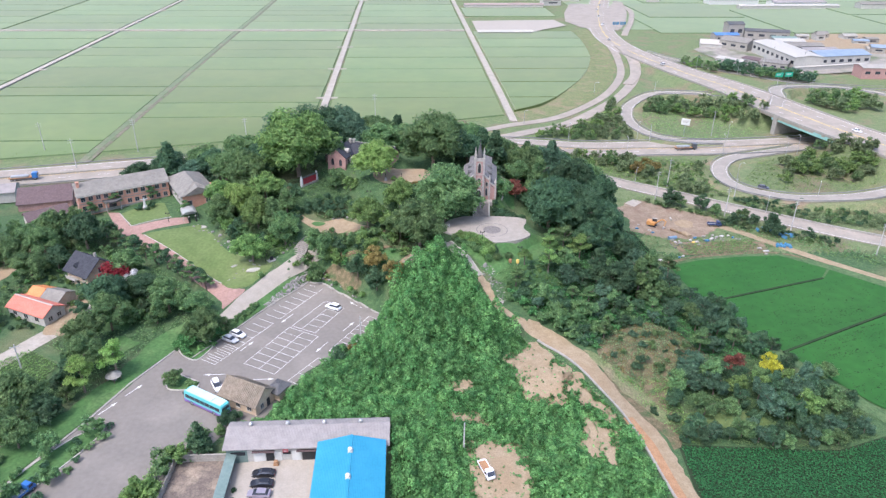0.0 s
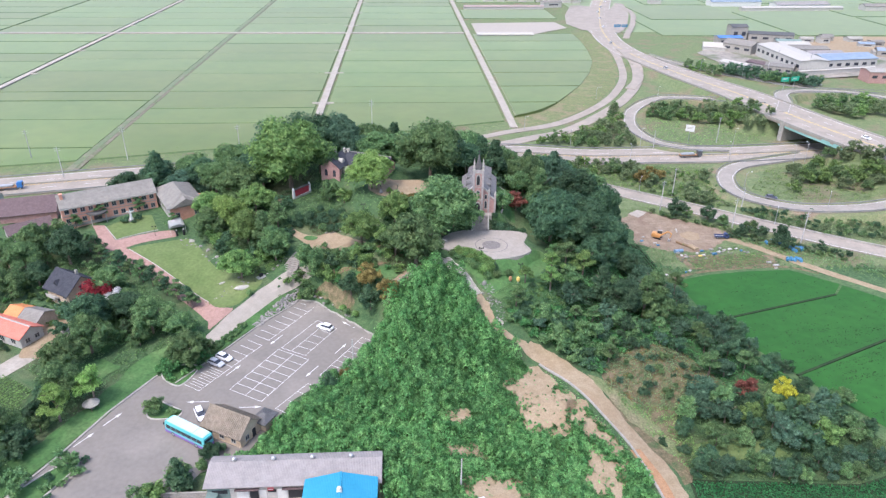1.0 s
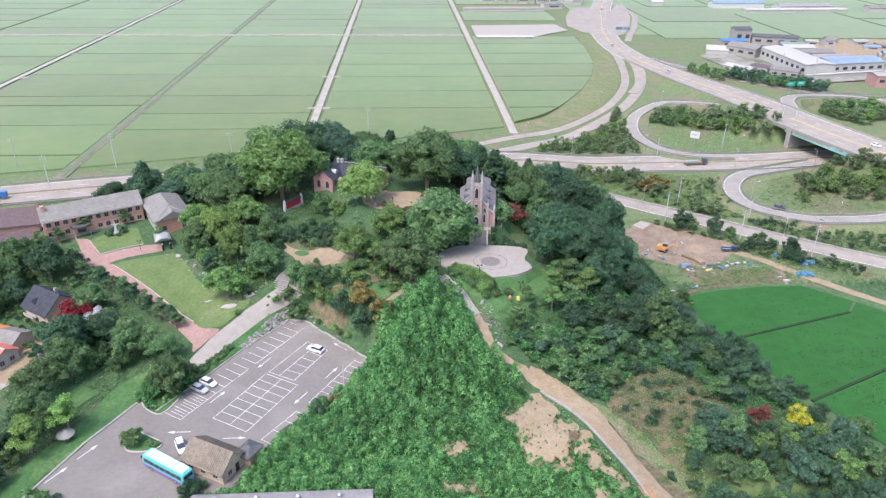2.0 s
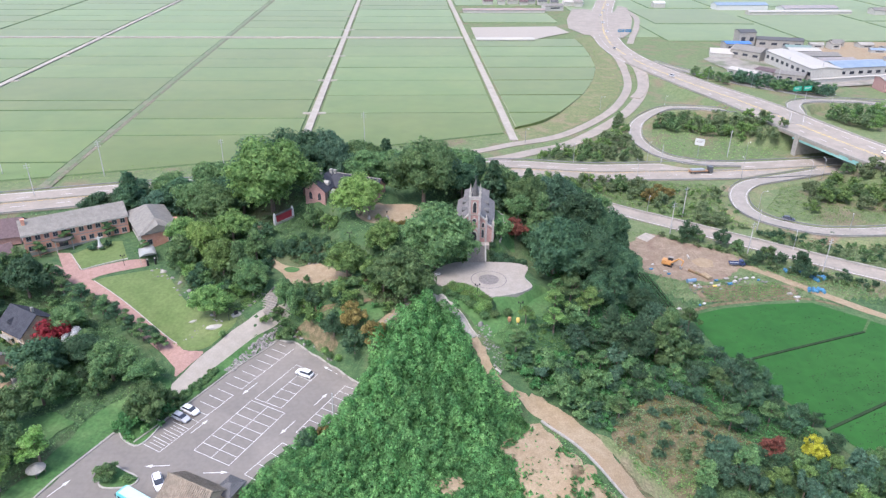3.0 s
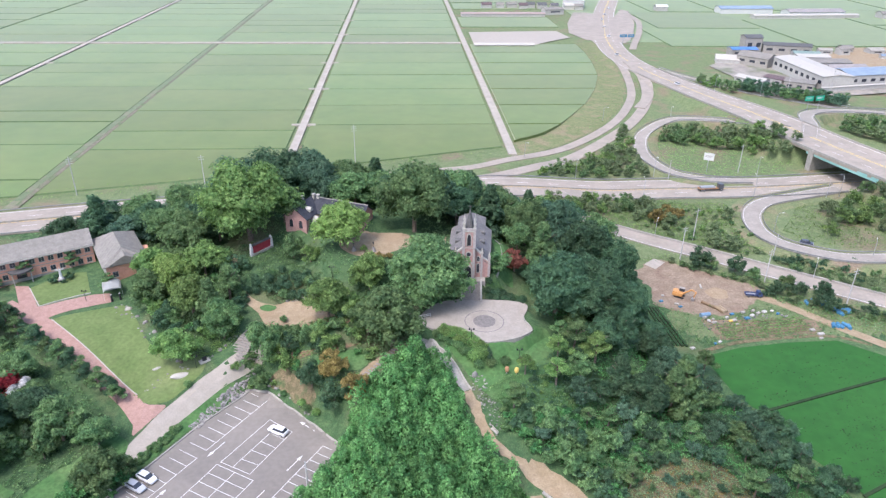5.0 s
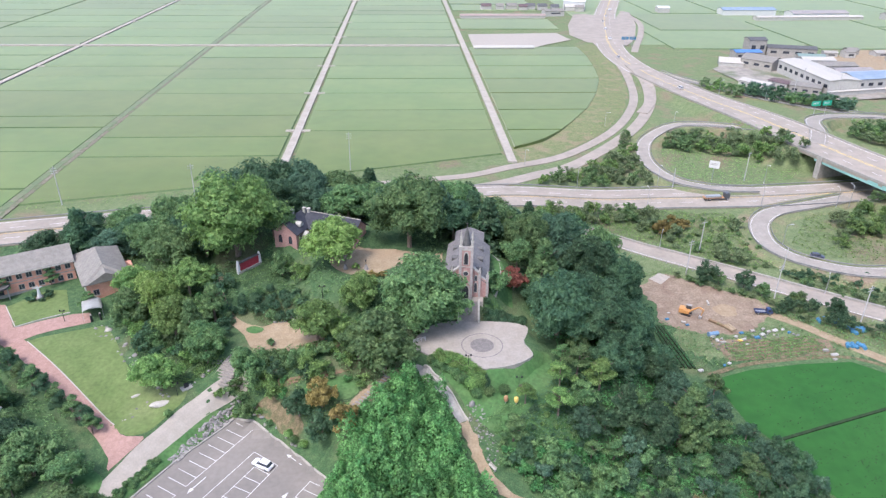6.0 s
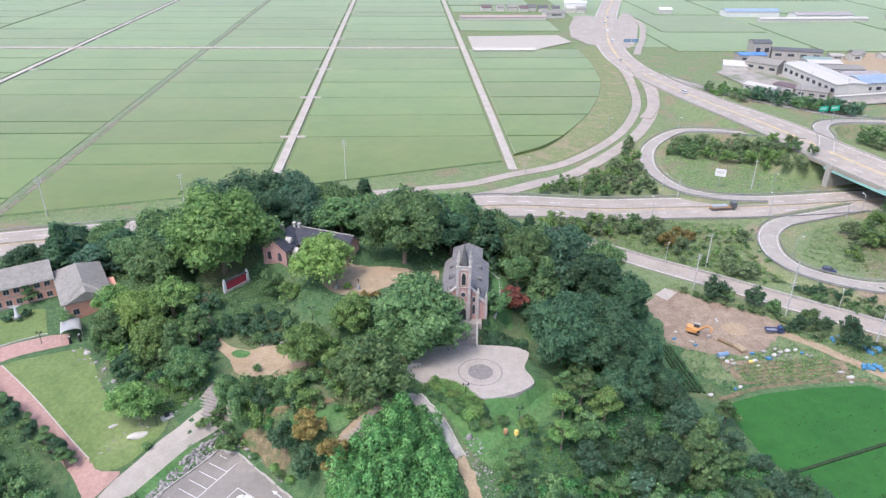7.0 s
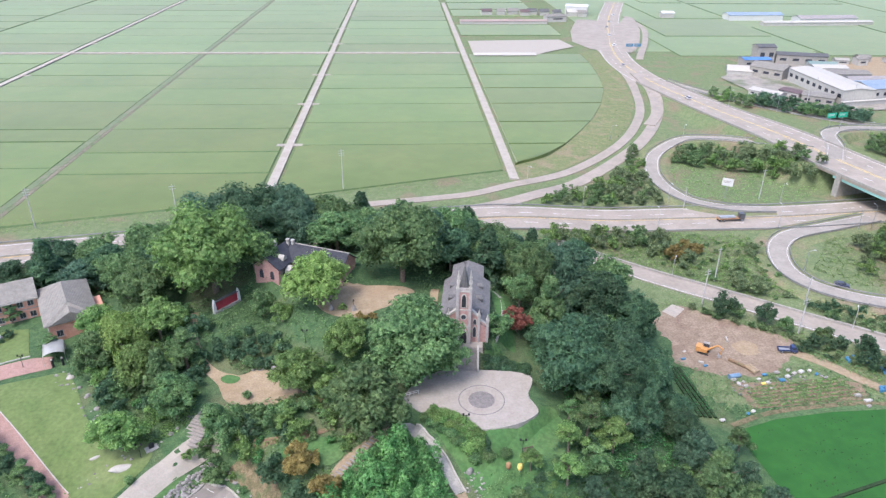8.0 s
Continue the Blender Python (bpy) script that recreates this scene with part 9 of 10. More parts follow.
def pickup(x, y, z, turn, colour, rgb, where, bed="metal"):
    t = thing("pickup_truck", x, y, z, turn, f"{colour} cab-over pickup truck {where}", "truck")
    p = paint(colour, rgb)
    part("cab", loft([(0.9, 0.8, 0.45, 1.85, 0.72), (1.0, 0.86, 0.4, 1.95, 0.76), (1.9, 0.86, 0.4, 1.92, 0.74), (2.5, 0.84, 0.4, 1.15, 0.8), (2.6, 0.78, 0.45, 1.0, 0.7)]), p, t)
    part("windscreen", prisms(([(1.98, 1.86), (2.03, 1.88), (2.53, 1.2), (2.46, 1.16)], -0.72, 0.72)), M["glass"], t)
    for s in (-1, 1):
        part("side_window", boxes((1.15, 2.0, s * 0.86 - 0.02, s * 0.86 + 0.02, 1.2, 1.72)), M["glass"], t)
        part("bed_side", boxes((-2.3, 0.8, s * 0.86 - 0.04, s * 0.86 + 0.04, 0.75, 1.15)), p, t)
        for wx in (-1.4, 1.8):
            wheel(t, wx, s * 0.74, 0.33)
    part("bed", boxes((-2.3, 0.8, -0.86, 0.86, 0.62, 0.75)), M[bed], t, "rusty load bed")
    part("tailgate", boxes((-2.36, -2.28, -0.86, 0.86, 0.72, 1.15)), p, t)
    part("frame", boxes((-2.2, 2.0, -0.4, 0.4, 0.4, 0.6)), M["black"], t)


def lorry(x, y, z, turn, colour, rgb, where):
    t = thing("lorry", x, y, z, turn, f"{colour} flatbed lorry {where}", "truck")
    p = paint(colour, rgb)
    part("cab", boxes((3.2, 5.2, -1.15, 1.15, 0.7, 2.9), bevel=0.12), p, t)
    part("windscreen", boxes((5.17, 5.22, -1.0, 1.0, 1.7, 2.5)), M["glass"], t)
    part("bed", boxes((-5.2, 3.0, -1.2, 1.2, 1.0, 1.25)), M["clay"], t)
    part("load", boxes((-4.6, 1.8, -1.0, 1.0, 1.25, 1.9), bevel=0.15), M["metal"], t)
    for wx in (-4.2, -3.0, 4.2):
        for s in (-1, 1):
            wheel(t, wx, s * 1.0, 0.48, 0.3)
    part("chassis", boxes((-5, 4.5, -0.45, 0.45, 0.6, 1.0)), M["black"], t)


def excavator(x, y, z, turn):
    e = thing("excavator", x, y, z, turn, "orange crawler excavator with lowered boom", "excavator")
    for s in (-1, 1):
        bm = boxes((-1.5, 1.5, s * 1.0 - 0.28, s * 1.0 + 0.28, 0.0, 0.75), bevel=0.2)
        part("track", bm, M["black"], e)
    part("undercarriage", boxes((-0.8, 0.8, -0.8, 0.8, 0.4, 0.95)), M["black"], e)
    part("house", boxes((-2.0, 0.9, -1.2, 1.2, 0.95, 1.95), bevel=0.12), M["orange_paint"], e)
    part("engine_cover", boxes((-2.0, -0.6, -1.15, 1.15, 1.95, 2.3), bevel=0.1), M["orange_paint"], e)
    cab = part("cab", boxes((-0.3, 1.2, 0.25, 1.2, 1.95, 3.0), bevel=0.1), M["glass"], e)
    part("cab_roof", boxes((-0.35, 1.25, 0.2, 1.25, 3.0, 3.1), bevel=0.03), M["concrete_grey"], cab)
    part("boom", tubes(((0.9, -0.2, 1.6), (3.2, -0.2, 3.6), 0.28, 0.25), ((3.2, -0.2, 3.6), (4.6, -0.2, 3.0), 0.25, 0.2), sides=6), M["orange_paint"], e)
    part("arm", tubes(((4.5, -0.2, 3.1), (4.1, -0.2, 0.9), 0.2, 0.16), sides=6), M["orange_paint"], e)
    part("ram", tubes(((1.2, -0.2, 1.3), (2.9, -0.2, 3.0), 0.08, 0.08), ((3.0, -0.2, 3.7), (4.3, -0.2, 3.3), 0.07, 0.07)), M["metal"], e)
    part("bucket", prisms(([(3.7, 0.9), (4.4, 1.0), (4.3, 0.2), (3.8, 0.05), (3.5, 0.4)], -0.7, 0.3)), M["metal"], e)


car(-21.2, 164.5, 0.06, 150, "white", (0.72, 0.72, 0.72), "on the car park", 1.0)
car(-45.6, 150.2, 0.06, -32, "silver grey", (0.40, 0.41, 0.42), "on the car park")
car(-44.2, 152.4, 0.06, -32, "pearl white", (0.66, 0.66, 0.65), "on the car park")
van = car(-44.6, 131.6, 0.06, -62, "bright white", (0.74, 0.74, 0.75), "beside the hut", 1.6)
bus(-45.1, 124.9, 0.06, 147)
car(-29.4, 104.0, 0.1, 178, "black", (0.015, 0.015, 0.017), "in the workshop yard", group="cars in the yard")
car(-29.3, 101.4, 0.1, 178, "black", (0.015, 0.015, 0.017), "in the workshop yard", group="cars in the yard")
car(-29.4, 98.9, 0.1, 176, "mauve grey", (0.20, 0.18, 0.21), "in the workshop yard", group="cars in the yard")
pickup(13.4, 102.8, height(13.4, 102.8) + 0.12, -72, "white", (0.72, 0.72, 0.72), "on the bare patch", "clay")
pickup(-73.2, 101.0, 0.06, 65, "blue", (0.03, 0.12, 0.35), "on the car park road")
pickup(110.2, 225.4, -5.85, -8, "navy", (0.02, 0.035, 0.10), "on the works site")
lorry(131, 309.2, -5.6, 4, "dark grey", (0.06, 0.065, 0.07), "on the highway")
lorry(-152.0, 270.0, -2.1, 12, "deep blue", (0.03, 0.14, 0.36), "on the highway")
car(210.5, 306.5, 3.1, -68, "ivory white", (0.7, 0.7, 0.68), "on the overpass")
car(173, 466, 0.0, 106, "pale grey", (0.5, 0.5, 0.5), "on the rising road", 1.0)
car(143.5, 257.0, -4.55, -25, "dark blue", (0.03, 0.035, 0.06), "on the ramp loop", 0.6)
for k, (x, y) in enumerate(((187, 688), (207, 762), (223, 806), (164, 566), (178, 640), (196, 730))):
    car(x, y, -2.05, 90, ("white", "pale grey", "white", "silver grey", "white", "pale grey")[k], (0.7, 0.7, 0.7), "near the toll plaza", 1.0)
excavator(87.6, 225.6, -5.85, -30)


# ---------------------------------------------------------------- poles, lamps, signs, fences
def utility_pole(x, y, tall, z=None, arms=1):
    z = height(x, y) if z is None else z
    p = thing("utility_pole", x, y, z - 0.3, 20, "tall grey concrete utility pole", "utility pole", "utility poles")
    part("shaft", tubes(((0, 0, 0), (0, 0, tall + 0.3), 0.2, 0.12), sides=8), M["pole"], p)
    for k in range(arms):
        part("crossarm", boxes((-1.1, 1.1, -0.06, 0.06, tall - 0.5 - 0.9 * k, tall - 0.38 - 0.9 * k)), M["metal"], p)
        for s in (-0.9, 0, 0.9):
            part("insulator", tubes(((s, 0, tall - 0.38 - 0.9 * k), (s, 0, tall - 0.12 - 0.9 * k), 0.06, 0.04), sides=6), M["trim"], p)


for x, y, h, a in ((106.6, 264.2, 12, 1), (96.5, 249.2, 12.5, 2), (117.9, 233.9, 11.5, 2), (135.5, 219.0, 12.5, 2), (156, 201, 12, 2), (-12.8, 146.6, 8.6, 0), (-15, 336.5, 17, 3), (-119, 304, 15, 3), (-72.5, 311, 13, 2), (-137, 283, 13, 2), (-160, 306, 13, 2), (152, 330, 13, 1), (118, 322, 9, 0), (128.5, 250, 9, 0), (9.5, 108, 7.5, 0), (-91.5, 140, 7, 1), (250, 470, 14, 1), (262, 452, 14, 1), (232, 446, 13, 1)):
    utility_pole(x, y, h, arms=a)


def street_lamp(x, y, turn, tall=8.5, z=None):
    z = height(x, y) if z is None else z
    s = thing("street_lamp", x, y, z - 0.2, turn, "grey steel street lamp with curved arm", "street lamp", "street lamps")
    part("post", tubes(((0, 0, 0), (0, 0, tall), 0.12, 0.07), ((0, 0, tall), (0.5, 0, tall + 0.5), 0.07, 0.06), ((0.5, 0, tall + 0.5), (1.7, 0, tall + 0.65), 0.06, 0.05)), M["metal"], s)
    part("lantern", boxes((1.5, 2.3, -0.16, 0.16, tall + 0.56, tall + 0.74), bevel=0.05), M["white"], s)


for x, y, t, h in ((134.6, 235.7, 60, 6), (94.2, 267.7, 60, 6), (137.5, 268, 0, 8), (160, 246, 60, 7.5), (180.5, 300.5, 90, 9), (146, 302, 90, 9), (157.9, 324.7, -90, 9), (100, 300, 90, 9), (78, 322, -90, 9), (113, 326, -90, 9), (205, 296, 90, 8), (240, 400, -90, 8), (216, 446, 200, 9), (188, 446, 20, 9), (110, 400, -30, 7), (145, 398, -90, 8), (175, 300, 90, 8), (60, 345, -60, 7)):
    street_lamp(x, y, t, h)


def white_railing(a, b, z):
    r = thing("railing", *a, z, math.degrees(math.atan2(b[1] - a[1], b[0] - a[0])), "low white railing at the edge of the forecourt", "railing")
    L = math.hypot(b[0] - a[0], b[1] - a[1])
    n = int(L / 0.75)
    for k in range(n + 1):
        part("post", tubes(((L * k / n, 0, 0), (L * k / n, 0, 0.95), 0.05, 0.05), sides=6), M["white"], r)
    for h in (0.5, 0.92):
        part("rail", boxes((-0.05, L + 0.05, -0.05, 0.05, h, h + 0.1), bevel=0.02), M["white"], r)


white_railing((8.9, 187.4), (11.6, 188.4), 12.68)


def garden_lamp(x, y, z):
    g = thing("garden_lamp", x, y, z, 0, "black garden lamp post with two lanterns", "lamp post")
    part("post", tubes(((0, 0, -0.2), (0, 0, 3.3), 0.07, 0.05)), M["black"], g)
    part("bracket", tubes(((-0.5, 0, 3.1), (0.5, 0, 3.1), 0.04, 0.04)), M["black"], g)
    for s in (-0.5, 0.5):
        part("lantern", boxes((s - 0.16, s + 0.16, -0.16, 0.16, 3.1, 3.55), bevel=0.05), M["black"], g)


garden_lamp(20.2, 178.0, height(20.2, 178.0))
garden_lamp(30.4, 174.1, height(30.4, 174.1))
garden_lamp(-12.5, 204.5, height(-12.5, 204.5))
garden_lamp(-41.5, 181.0, height(-41.5, 181))
garden_lamp(-77.5, 211.2, height(-77.5, 211.2))


def road_sign(x, y, z, turn, boards, label, material):
    g = thing("road_sign", x, y, z, turn, label, "road sign")
    n = len(boards)
    for k, (bx, w, h) in enumerate(boards):
        part("post", tubes(((bx, 0.1, 0), (bx, 0.1, 7.2), 0.14, 0.12)), M["metal"], g)
        b = part("board", boxes((bx - w / 2, bx + w / 2, -0.06, 0.04, 6.4 - h / 2 + 0.6, 6.4 + h / 2 + 0.6), bevel=0.02), M[material], g)
        for r in range(2):
            part("bar", boxes((bx - w * 0.36, bx + w * (0.2 + 0.1 * r), -0.085, -0.063, 6.75 + 0.55 * r, 7.0 + 0.55 * r)), M["white" if material == "green_sign" else "concrete_grey"], b)


road_sign(224, 404, 0.5, 10, ((-3.3, 5.2, 2.6), (3.3, 5.2, 2.6)), "pair of green motorway direction signs with white bars", "green_sign")
road_sign(138.5, 331.5, -6.0, -30, ((0, 4.2, 3.2),), "white information board beside the ramp loop", "white")
road_sign(180, 606, -2.2, 0, ((0, 5.5, 2.2), (6, 5.0, 2.2)), "blue and white toll plaza lane signs", "blue_tarp")


def mesh_fence(line, offset, label):
    f = thing("fence", 0, 0, 0, 0, label, "fence", kind="structure")
    pts = spline(line, 4.0)
    d = np.gradient(pts[:, :2], axis=0)
    d /= np.linalg.norm(d, axis=1)[:, None]
    xy = pts[:, :2] + np.column_stack((d[:, 1], -d[:, 0])) * offset
    z = heights(xy[:, 0], xy[:, 1])
    post = None
    for (x, y), h in zip(xy, z):
        if post is None:
            post = part("post", tubes(((0, 0, -0.2), (0, 0, 1.7), 0.06, 0.05), sides=6), M["rail"], f)
            post.location = (x, y, h)
        else:
            o = new("post", post.data)
            o.parent, o.location = f, (x, y, h)
    for level in (0.3, 0.95, 1.6):
        bm = bmesh.new()
        for i in range(len(xy) - 1):
            add_tube(bm, (*xy[i], z[i] + level), (*xy[i + 1], z[i + 1] + level), 0.025, 0.025, 4)
        part("rail", bm, M["rail"], f)


mesh_fence(ACCESS[1:-1], 5.2, "thin post and wire fence along the access road")
for w in (-10.8, 10.8):
    ribbon("guard_rail", HIGHWAY[1:10], w - 0.09, w + 0.09, 1.15, M["rail"], "steel guard rail along the highway", "guard rail", thick=0.4, step=5)
ribbon("guard_rail", HIGHWAY[1:10], -0.16, 0.16, 1.05, M["concrete_grey"], "low concrete median barrier of the highway", "barrier", thick=0.8, step=5)


def bridge():
    b = thing("overpass_bridge", 204, 312, 0, 0, "concrete overpass bridge with mint green girders", "bridge", kind="structure")
    pts = spline([p for p in OVERPASS if 280 < p[1] < 360], 3.0)
    pts = np.array([p for p in pts if 292 < p[1] < 341])
    d = np.gradient(pts[:, :2], axis=0)
    d /= np.linalg.norm(d, axis=1)[:, None]
    r = np.column_stack((d[:, 1], -d[:, 0]))
    for w in (-13.4, -6.7, 0, 6.7, 13.4):
        bm = bmesh.new()
        rows = []
        for p, q in zip(pts, r):
            c = p[:2] + q * w - np.array((204, 312))
            rows.append([bm.verts.new((c[0] + q[0] * s, c[1] + q[1] * s, p[2] + zz)) for s, zz in ((-0.25, -0.4), (0.25, -0.4), (0.25, -2.1), (-0.25, -2.1))])
        for a, c in zip(rows[:-1], rows[1:]):
            for i in range(4):
                bm.faces.new((a[i], a[(i + 1) % 4], c[(i + 1) % 4], c[i]))
        bm.faces.new(rows[0]), bm.faces.new(rows[-1][::-1])
        bmesh.ops.recalc_face_normals(bm, faces=bm.faces)
        part("girder", bm, M["girder"], b)
    for p, q in ((pts[1], r[1]), (pts[-2], r[-2])):
        a = part("abutment", boxes((-14, 14, -0.6, 0.6, -7.5, p[2] - 2.1), bevel=0.05), M["concrete_grey"], b)
        a.matrix_basis = pose(p[0] - 204, p[1] - 312, 0, 0, 0, math.degrees(math.atan2(q[1], q[0])))
        for s in (-13.8, 13.8):
            part("wing_wall", boxes((s - 0.4, s + 0.4, -1.4, 1.4, -7.5, p[2] + 0.5), bevel=0.08), M["concrete_grey"], a)


bridge()


# ---------------------------------------------------------------- garden and yard things
def statue():
    bm = tubes(((0, 0, 0), (0, 0, 0.5), 0.62, 0.55), ((0, 0, 0.5), (0, 0, 2.2), 0.42, 0.3), ((0, 0, 2.2), (0, 0, 2.9), 0.36, 0.2), ((0, 0, 2.9), (0, 0, 3.35), 0.16, 0.12), ((-0.25, 0, 2.6), (-1.15, -0.2, 2.95), 0.2, 0.12), ((0.25, 0, 2.6), (1.15, -0.2, 2.95), 0.2, 0.12), sides=10)
    s = part("statue", bm, M["white"])
    s.matrix_basis = pose(-88.6, 222.8, height(-88.6, 222.8) + 0.6, 0, 0, 25)
    tagged(s, "white stone statue with spread arms on the lawn", "statue")
    p = thing("statue_plinth", -88.6, 222.8, height(-88.6, 222.8), 25, "rough grey stone plinth under the statue", "plinth")
    part("stone", boxes((-0.9, 0.9, -0.8, 0.8, -0.3, 0.6), bevel=0.15), M["stone"], p)
    for x, y, k in ((-90.6, 221.6, 0.9), (-86.7, 223.6, 1.0), (-87.3, 221.2, 0.6), (-90.2, 224.2, 0.7)):
        tree("bush", "leaf_dark", x, y, k, where="beside the statue")


statue()


def tent():
    t = thing("garden_tent", -71.8, 214.6, 5.2, 24, "white canvas marquee beside the brick wing", "tent")
    n = 10
    bm = bmesh.new()
    rows = []
    for k in range(n + 1):
        a = math.pi * k / n
        rows.append([bm.verts.new((-2.3 * math.cos(a), y, 2.2 + 1.1 * math.sin(a))) for y in (-2.8, 2.8)])
    for a, b in zip(rows[:-1], rows[1:]):
        bm.faces.new((a[0], b[0], b[1], a[1]))
    bmesh.ops.solidify(bm, geom=bm.faces[:], thickness=0.05)
    part("canopy", bm, M["white"], t)
    for x in (-2.25, 2.25):
        for y in (-2.7, 2.7):
            part("pole", tubes(((x, y, -0.5), (x, y, 2.25), 0.05, 0.05)), M["metal"], t)
    part("back_sheet", boxes((-2.25, 2.25, 2.7, 2.74, 0, 2.3)), M["white"], t)
    for x, y in ((-70.9, 211.2), (-69.0, 212.0)):
        p = thing("stone_post", x, y, height(x, y), 24, "slim dark stone post with pale cap beside the tent", "post", "pair of stone posts")
        part("shaft", tubes(((0, 0, -0.2), (0, 0, 1.9), 0.3, 0.24)), M["black"], p)
        part("cap", tubes(((0, 0, 1.9), (0, 0, 2.2), 0.26, 0.12)), M["trim"], p)


tent()


def rock(x, y, sx, sy, sz, turn, label, material="stone", name="boulder"):
    rnd = random.Random(int(x * 7 + y * 3))
    bm = bmesh.new()
    bmesh.ops.create_icosphere(bm, subdivisions=3, radius=1.0)
    for v in bm.verts:
        k = 1 + 0.18 * noise.noise(v.co * 1.7 + Vector((x, y, 0)))
        v.co = Vector((v.co.x * sx, v.co.y * sy, max(v.co.z, -0.4) * sz)) * k
    ob = part(name, bm, M[material], smooth=True)
    ob.matrix_basis = pose(x, y, height(x, y) + 0.1, 0, 0, turn)
    return tagged(ob, label, "boulder")


rock(-44.6, 178.9, 2.3, 0.9, 0.6, 12, "long flat pale boulder on the lawn", "trim")
rock(-50.8, 182.4, 1.1, 0.4, 0.3, 30, "small pale stone slab on the lawn", "trim")
rock(-65.2, 206.7, 0.9, 0.6, 0.7, 10, "squared pale stone at the lawn's edge", "trim")
rock(-46.5, 184.0, 0.5, 0.4, 0.35, 0, "small grey boulder on the lawn")
rock(20.4, 170.4, 0.7, 0.5, 1.0, 20, "upright dark boulder beside the hill path")
for x, y, s in ((-58.5, 199.5, 0.6), (-61.5, 202.5, 0.55), (-55.0, 195.2, 0.65)):
    rock(x, y, s, s * 0.8, s * 0.7, 15, "grey boulder edging the lawn")


def small_things():
    m = thing("memorial_stone", -40.2, 183.3, height(-40.2, 183.3), 35, "dark inscribed memorial stone on a pale base", "memorial")
    part("base", boxes((-1.2, 1.2, -0.8, 0.8, -0.2, 0.25), bevel=0.03), M["trim"], m)
    part("slab", boxes((-0.5, 0.5, -0.12, 0.12, 0.25, 1.3), bevel=0.03), M["black"], m)
    for x, y, mt, word in ((29.2, 169.6, "yellow_paint", "yellow"), (27.2, 170.0, "clay", "rusty pink")):
        u = thing("garden_urn", x, y, height(x, y) + 0.5, 0, f"{word} rounded garden urn on a post", "urn")
        part("bowl", tubes(((0, 0, 0.2), (0, 0, 0.7), 0.35, 0.5), ((0, 0, 0.7), (0, 0, 1.3), 0.5, 0.4), ((0, 0, 1.3), (0, 0, 1.45), 0.4, 0.2), sides=14), M[mt], u)
        part("foot", tubes(((0, 0, -0.8), (0, 0, 0.25), 0.12, 0.1)), M["pole"], u)
    for x, y, t, label in ((31.6, 174.6, 15, "wooden picnic bench on the grass slope"), (22.9, 155.6, -60, "white bench beside the hill path")):
        b = thing("bench", x, y, height(x, y), t, label, "bench")
        mt = M["trim"] if "white" in label else M["bark"]
        part("seat", boxes((-1.0, 1.0, -0.25, 0.25, 0.42, 0.5), bevel=0.02), mt, b)
        part("backrest", boxes((-1.0, 1.0, 0.22, 0.28, 0.55, 0.95), bevel=0.02), mt, b)
        for s in (-0.8, 0.8):
            part("leg", boxes((s - 0.05, s + 0.05, -0.22, 0.22, -0.3, 0.42)), mt, b)
    # barrels, pipes and scrap round the works site
    rnd = random.Random(77)
    proto = None
    for cx, cy, n in ((128.6, 220.2, 6), (133.0, 215.6, 9), (127.4, 207.4, 5), (124.5, 221.8, 2)):
        for _ in range(n):
            x, y = cx + rnd.uniform(-2.4, 2.4), cy + rnd.uniform(-1.2, 1.2)
            mm = pose(x, y, height(x, y) + 0.5, 90, 0, rnd.uniform(-30, 40)) @ Matrix.Diagonal((1.2, 1.2, 1.5, 1))
            if proto is None:
                proto = thing("barrel", 0, 0, 0, 0, "large blue plastic drum lying in a heap", "barrel", "blue barrels")
                part("drum", tubes(((0, 0, -0.42), (0, 0, 0.42), 0.36, 0.36), ((0, 0, -0.15), (0, 0, -0.1), 0.39, 0.39), ((0, 0, 0.1), (0, 0, 0.15), 0.39, 0.39), sides=14), M["blue_tarp"], proto)
                part("lid", tubes(((0, 0, 0.42), (0, 0, 0.47), 0.3, 0.28), sides=14), M["blue_tarp"], proto)
                proto.matrix_basis = mm
            else:
                copy_thing(proto, mm)
    for x, y, t, ln, r, mt, label in ((94.6, 220.4, -50, 4.6, 0.45, "clay_bank", "brown log on the works site"), (96.8, 217.4, -70, 3.2, 0.55, "sand", "sandy concrete pipe on the works site"), (97.9, 218.0, -70, 3.0, 0.45, "sand", "sandy concrete pipe on the works site"), (91.1, 214.6, 12, 3.0, 0.6, "pipe_blue", "grey-blue plastic drum pipe beside the works site"), (84.9, 220.4, -20, 1.2, 0.3, "trim", "short pale pipe beside the works site"), (96.5, 231.5, 80, 2.2, 0.3, "trim", "pale log on the works site")):
        p = part("pipe", tubes(((-ln / 2, 0, 0), (ln / 2, 0, 0), r, r), ((-ln / 2 - 0.02, 0, 0), (-ln / 2 + 0.2, 0, 0), r * 1.12, r * 1.12), sides=16), M[mt])
        p.matrix_basis = pose(x, y, height(x, y) + r + 0.1, 0, 0, t)
        tagged(p, label, "pipe")
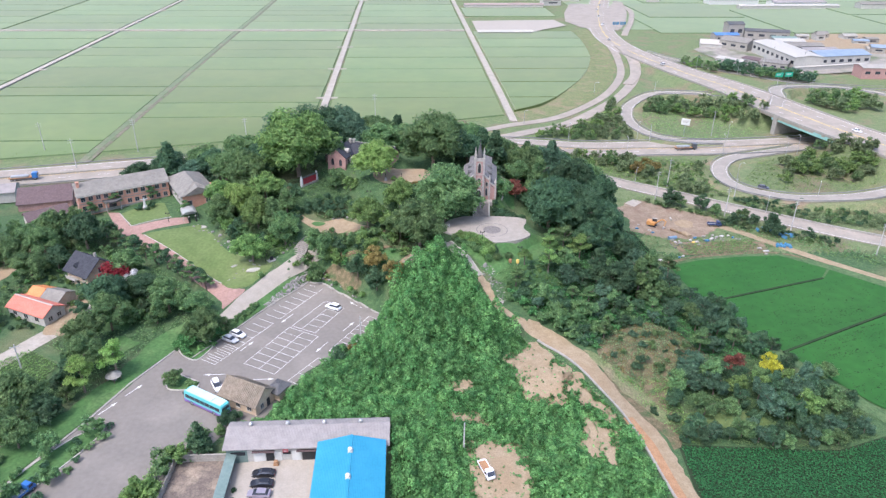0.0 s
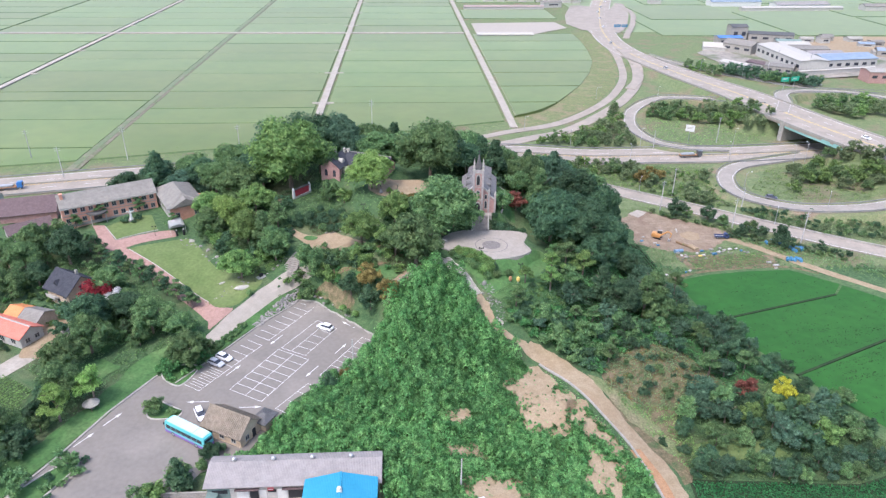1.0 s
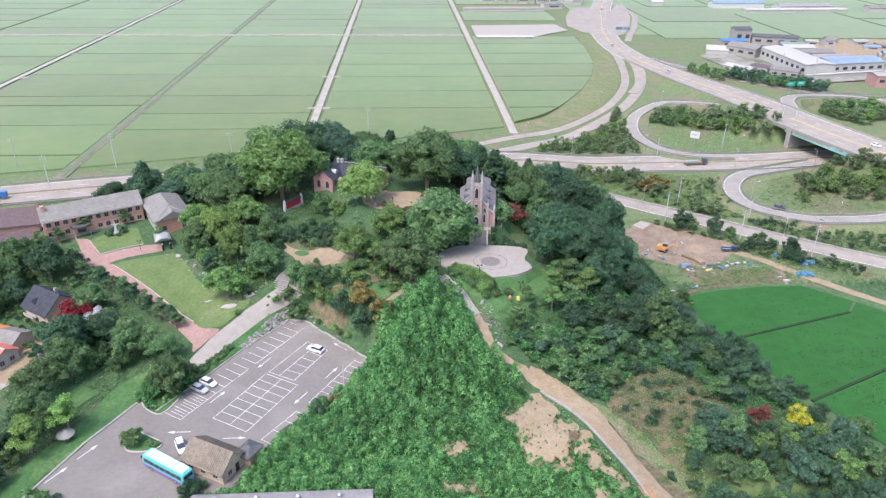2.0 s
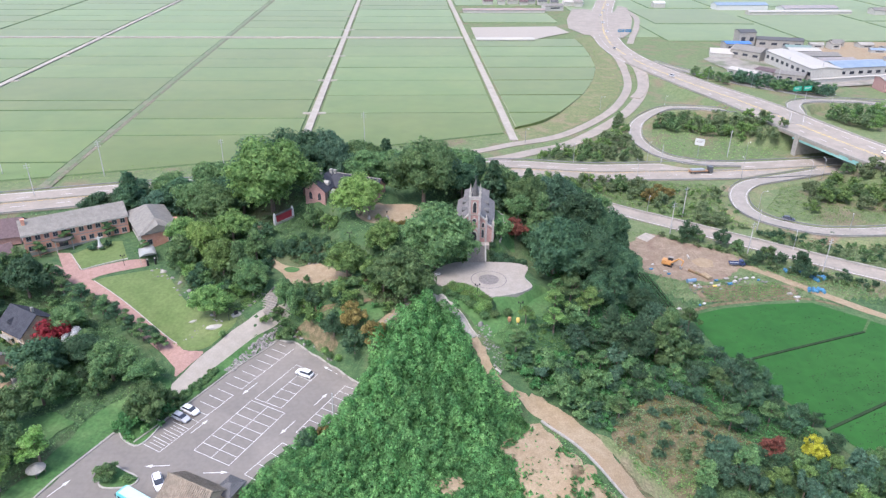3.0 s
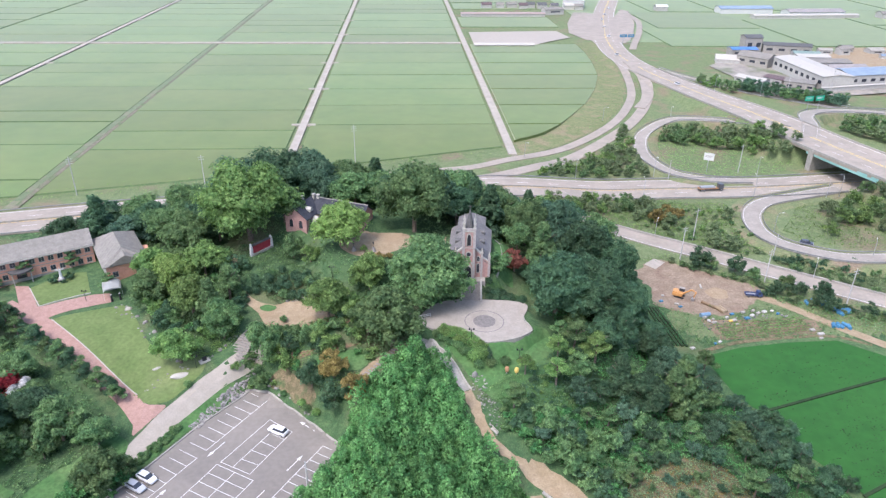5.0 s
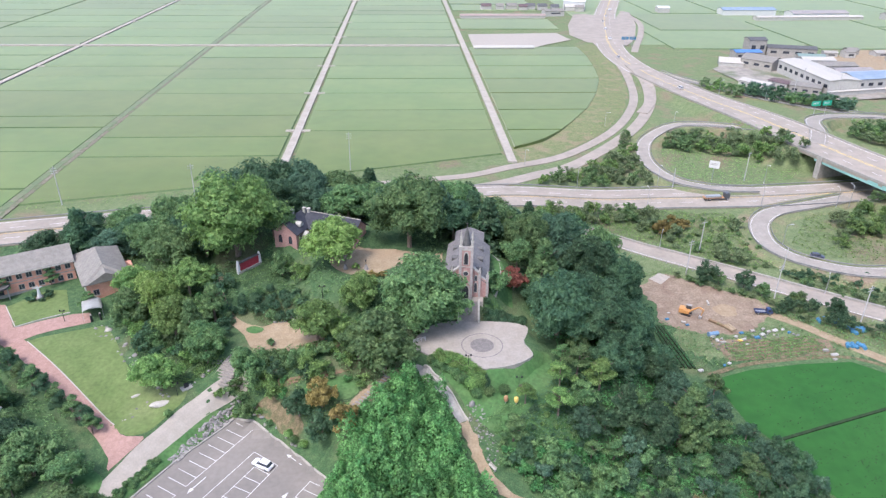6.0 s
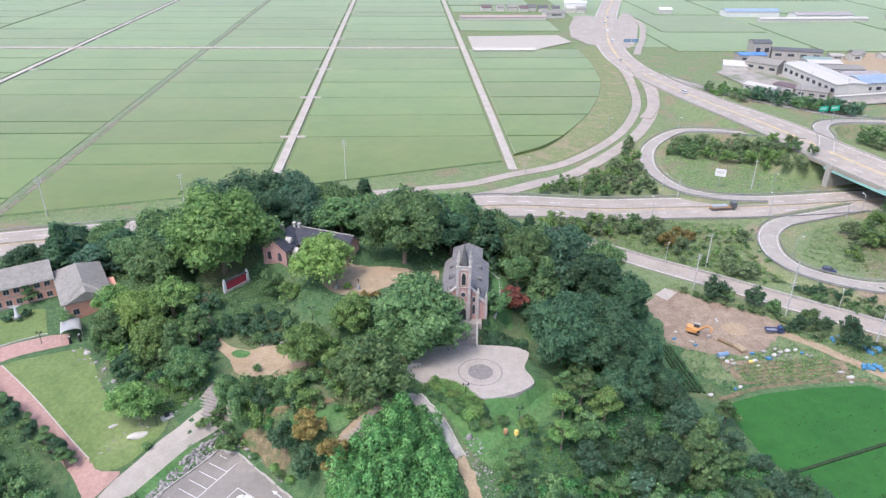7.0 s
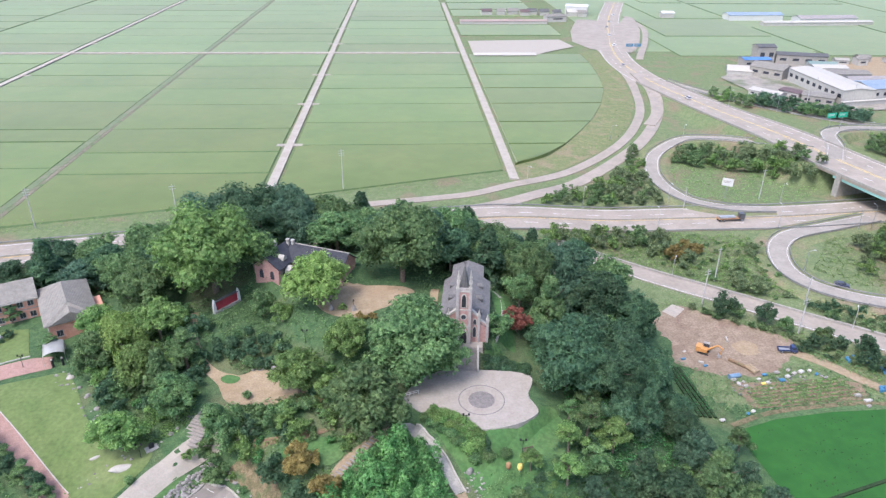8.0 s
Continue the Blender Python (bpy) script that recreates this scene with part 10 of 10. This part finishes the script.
    for x, y, w, t, mt in ((90.6, 213.6, 1.4, 20, "concrete_grey"), (92.8, 212.8, 1.0, 50, "concrete_grey"), (91.8, 214.6, 0.8, 0, "plaster"), (97.2, 213.8, 1.2, 30, "plaster"), (103, 216.4, 1.5, 10, "concrete_grey"), (106.4, 217.2, 1.3, 40, "concrete_grey"), (99.5, 215.6, 1.3, 15, "blue_tarp"), (118.4, 206.5, 1.6, 5, "concrete_grey"), (120.2, 204.6, 1.3, 25, "plaster"), (81.3, 198.5, 1.4, 10, "plaster"), (90.1, 201.7, 1.2, 35, "plaster"), (88.6, 201.0, 1.0, 60, "blue_tarp"), (82.4, 225.4, 0.9, 12, "plaster"), (92.5, 211.0, 1.5, 20, "concrete_grey"), (91.2, 212.0, 1.3, 70, "plaster"), (97.6, 212.0, 1.2, 5, "yellow_paint"), (98.8, 212.4, 1.3, 15, "plaster"), (102.9, 213.2, 1.6, 10, "blue_tarp"), (105.0, 214.6, 1.5, 30, "plaster"), (107.3, 215.8, 1.4, 30, "concrete_grey"), (109.4, 216.4, 1.6, 25, "plaster"), (111.9, 216.8, 1.2, 40, "plaster"), (113, 215.4, 1.1, 45, "blue_tarp"), (119.5, 204.5, 1.5, 5, "plaster"), (118.8, 202.6, 1.2, 20, "concrete_grey"), (80.6, 221.6, 1.2, 20, "blue_tarp"), (85.6, 219.2, 1.1, 10, "blue_tarp")):
        bm = boxes((-w / 2, w / 2, -w / 3, w / 3, 0, w * 0.35), bevel=w * 0.1)
        ob = part("sack", bm, M[mt])
        ob.matrix_basis = pose(x, y, height(x, y) + 0.1, 0, 0, t)
        tagged(ob, "pale filled sack dumped beside the plots" if mt != "blue_tarp" else "blue tarpaulin bundle beside the plots", "sack", "dumped sacks")
    a = thing("garden_pavilion", -68.6, 135.2, height(-68.6, 135.2), 20, "low round thatched garden shelter on the verge", "shelter")
    part("roof", tubes(((0, 0, 1.5), (0, 0, 2.5), 1.8, 0.2), ((0, 0, 1.4), (0, 0, 1.5), 1.7, 1.8), sides=14), M["concrete_grey"], a)
    part("table", tubes(((0, 0, 0), (0, 0, 0.7), 0.5, 0.7), sides=12), M["stone"], a)
    for k in range(4):
        part("post", tubes(((1.4 * math.cos(k * 1.57), 1.4 * math.sin(k * 1.57), -0.2), (1.4 * math.cos(k * 1.57), 1.4 * math.sin(k * 1.57), 1.5), 0.08, 0.08)), M["bark"], a)


def yard_lamp(x, y):
    lamp = thing("garden_lamp", x, y, height(x, y), 0, "dark garden lamp on a rough stone cone", "lamp")
    part("base", tubes(((0, 0, -0.2), (0, 0, 1.3), 0.75, 0.22), sides=9), M["stone"], lamp)
    part("post", tubes(((0, 0, 1.3), (0, 0, 2.2), 0.06, 0.05), sides=8), M["black"], lamp)
    part("lantern", tubes(((0, 0, 2.2), (0, 0, 2.6), 0.14, 0.2), ((0, 0, 2.6), (0, 0, 2.8), 0.24, 0.03), sides=8), M["black"], lamp)


small_things()
yard_lamp(-2.3, 211.6)
yard_lamp(-7.4, 212.0)
# clipped shrubs and hedges near the church
for k, (x, y, s, leaf) in enumerate(((20.4, 173.8, 1.5, "leaf_yellow"), (22, 174.4, 1.7, "leaf_yellow"), (21.4, 172, 1.2, "leaf_mid"), (24, 172.4, 1.3, "leaf_mid"), (27.2, 173.1, 1.2, "leaf_mid"), (28, 198.4, 1.5, "leaf_dark"), (29.8, 198.8, 1.6, "leaf_dark"), (31.6, 198.4, 1.5, "leaf_dark"), (-21.5, 175.2, 0.9, "leaf_mid"), (-17, 171.6, 1.0, "leaf_yellow"), (-15.8, 170.2, 1.0, "leaf_mid"), (-13.6, 168.2, 0.9, "leaf_yellow"), (-42, 175.6, 0.9, "leaf_mid"))):
    tree("clipped", leaf, x, y, s, where="near the church path")
tree("cypress", "leaf_dark", 23.9, 173.2, 0.5, where="near the church path")
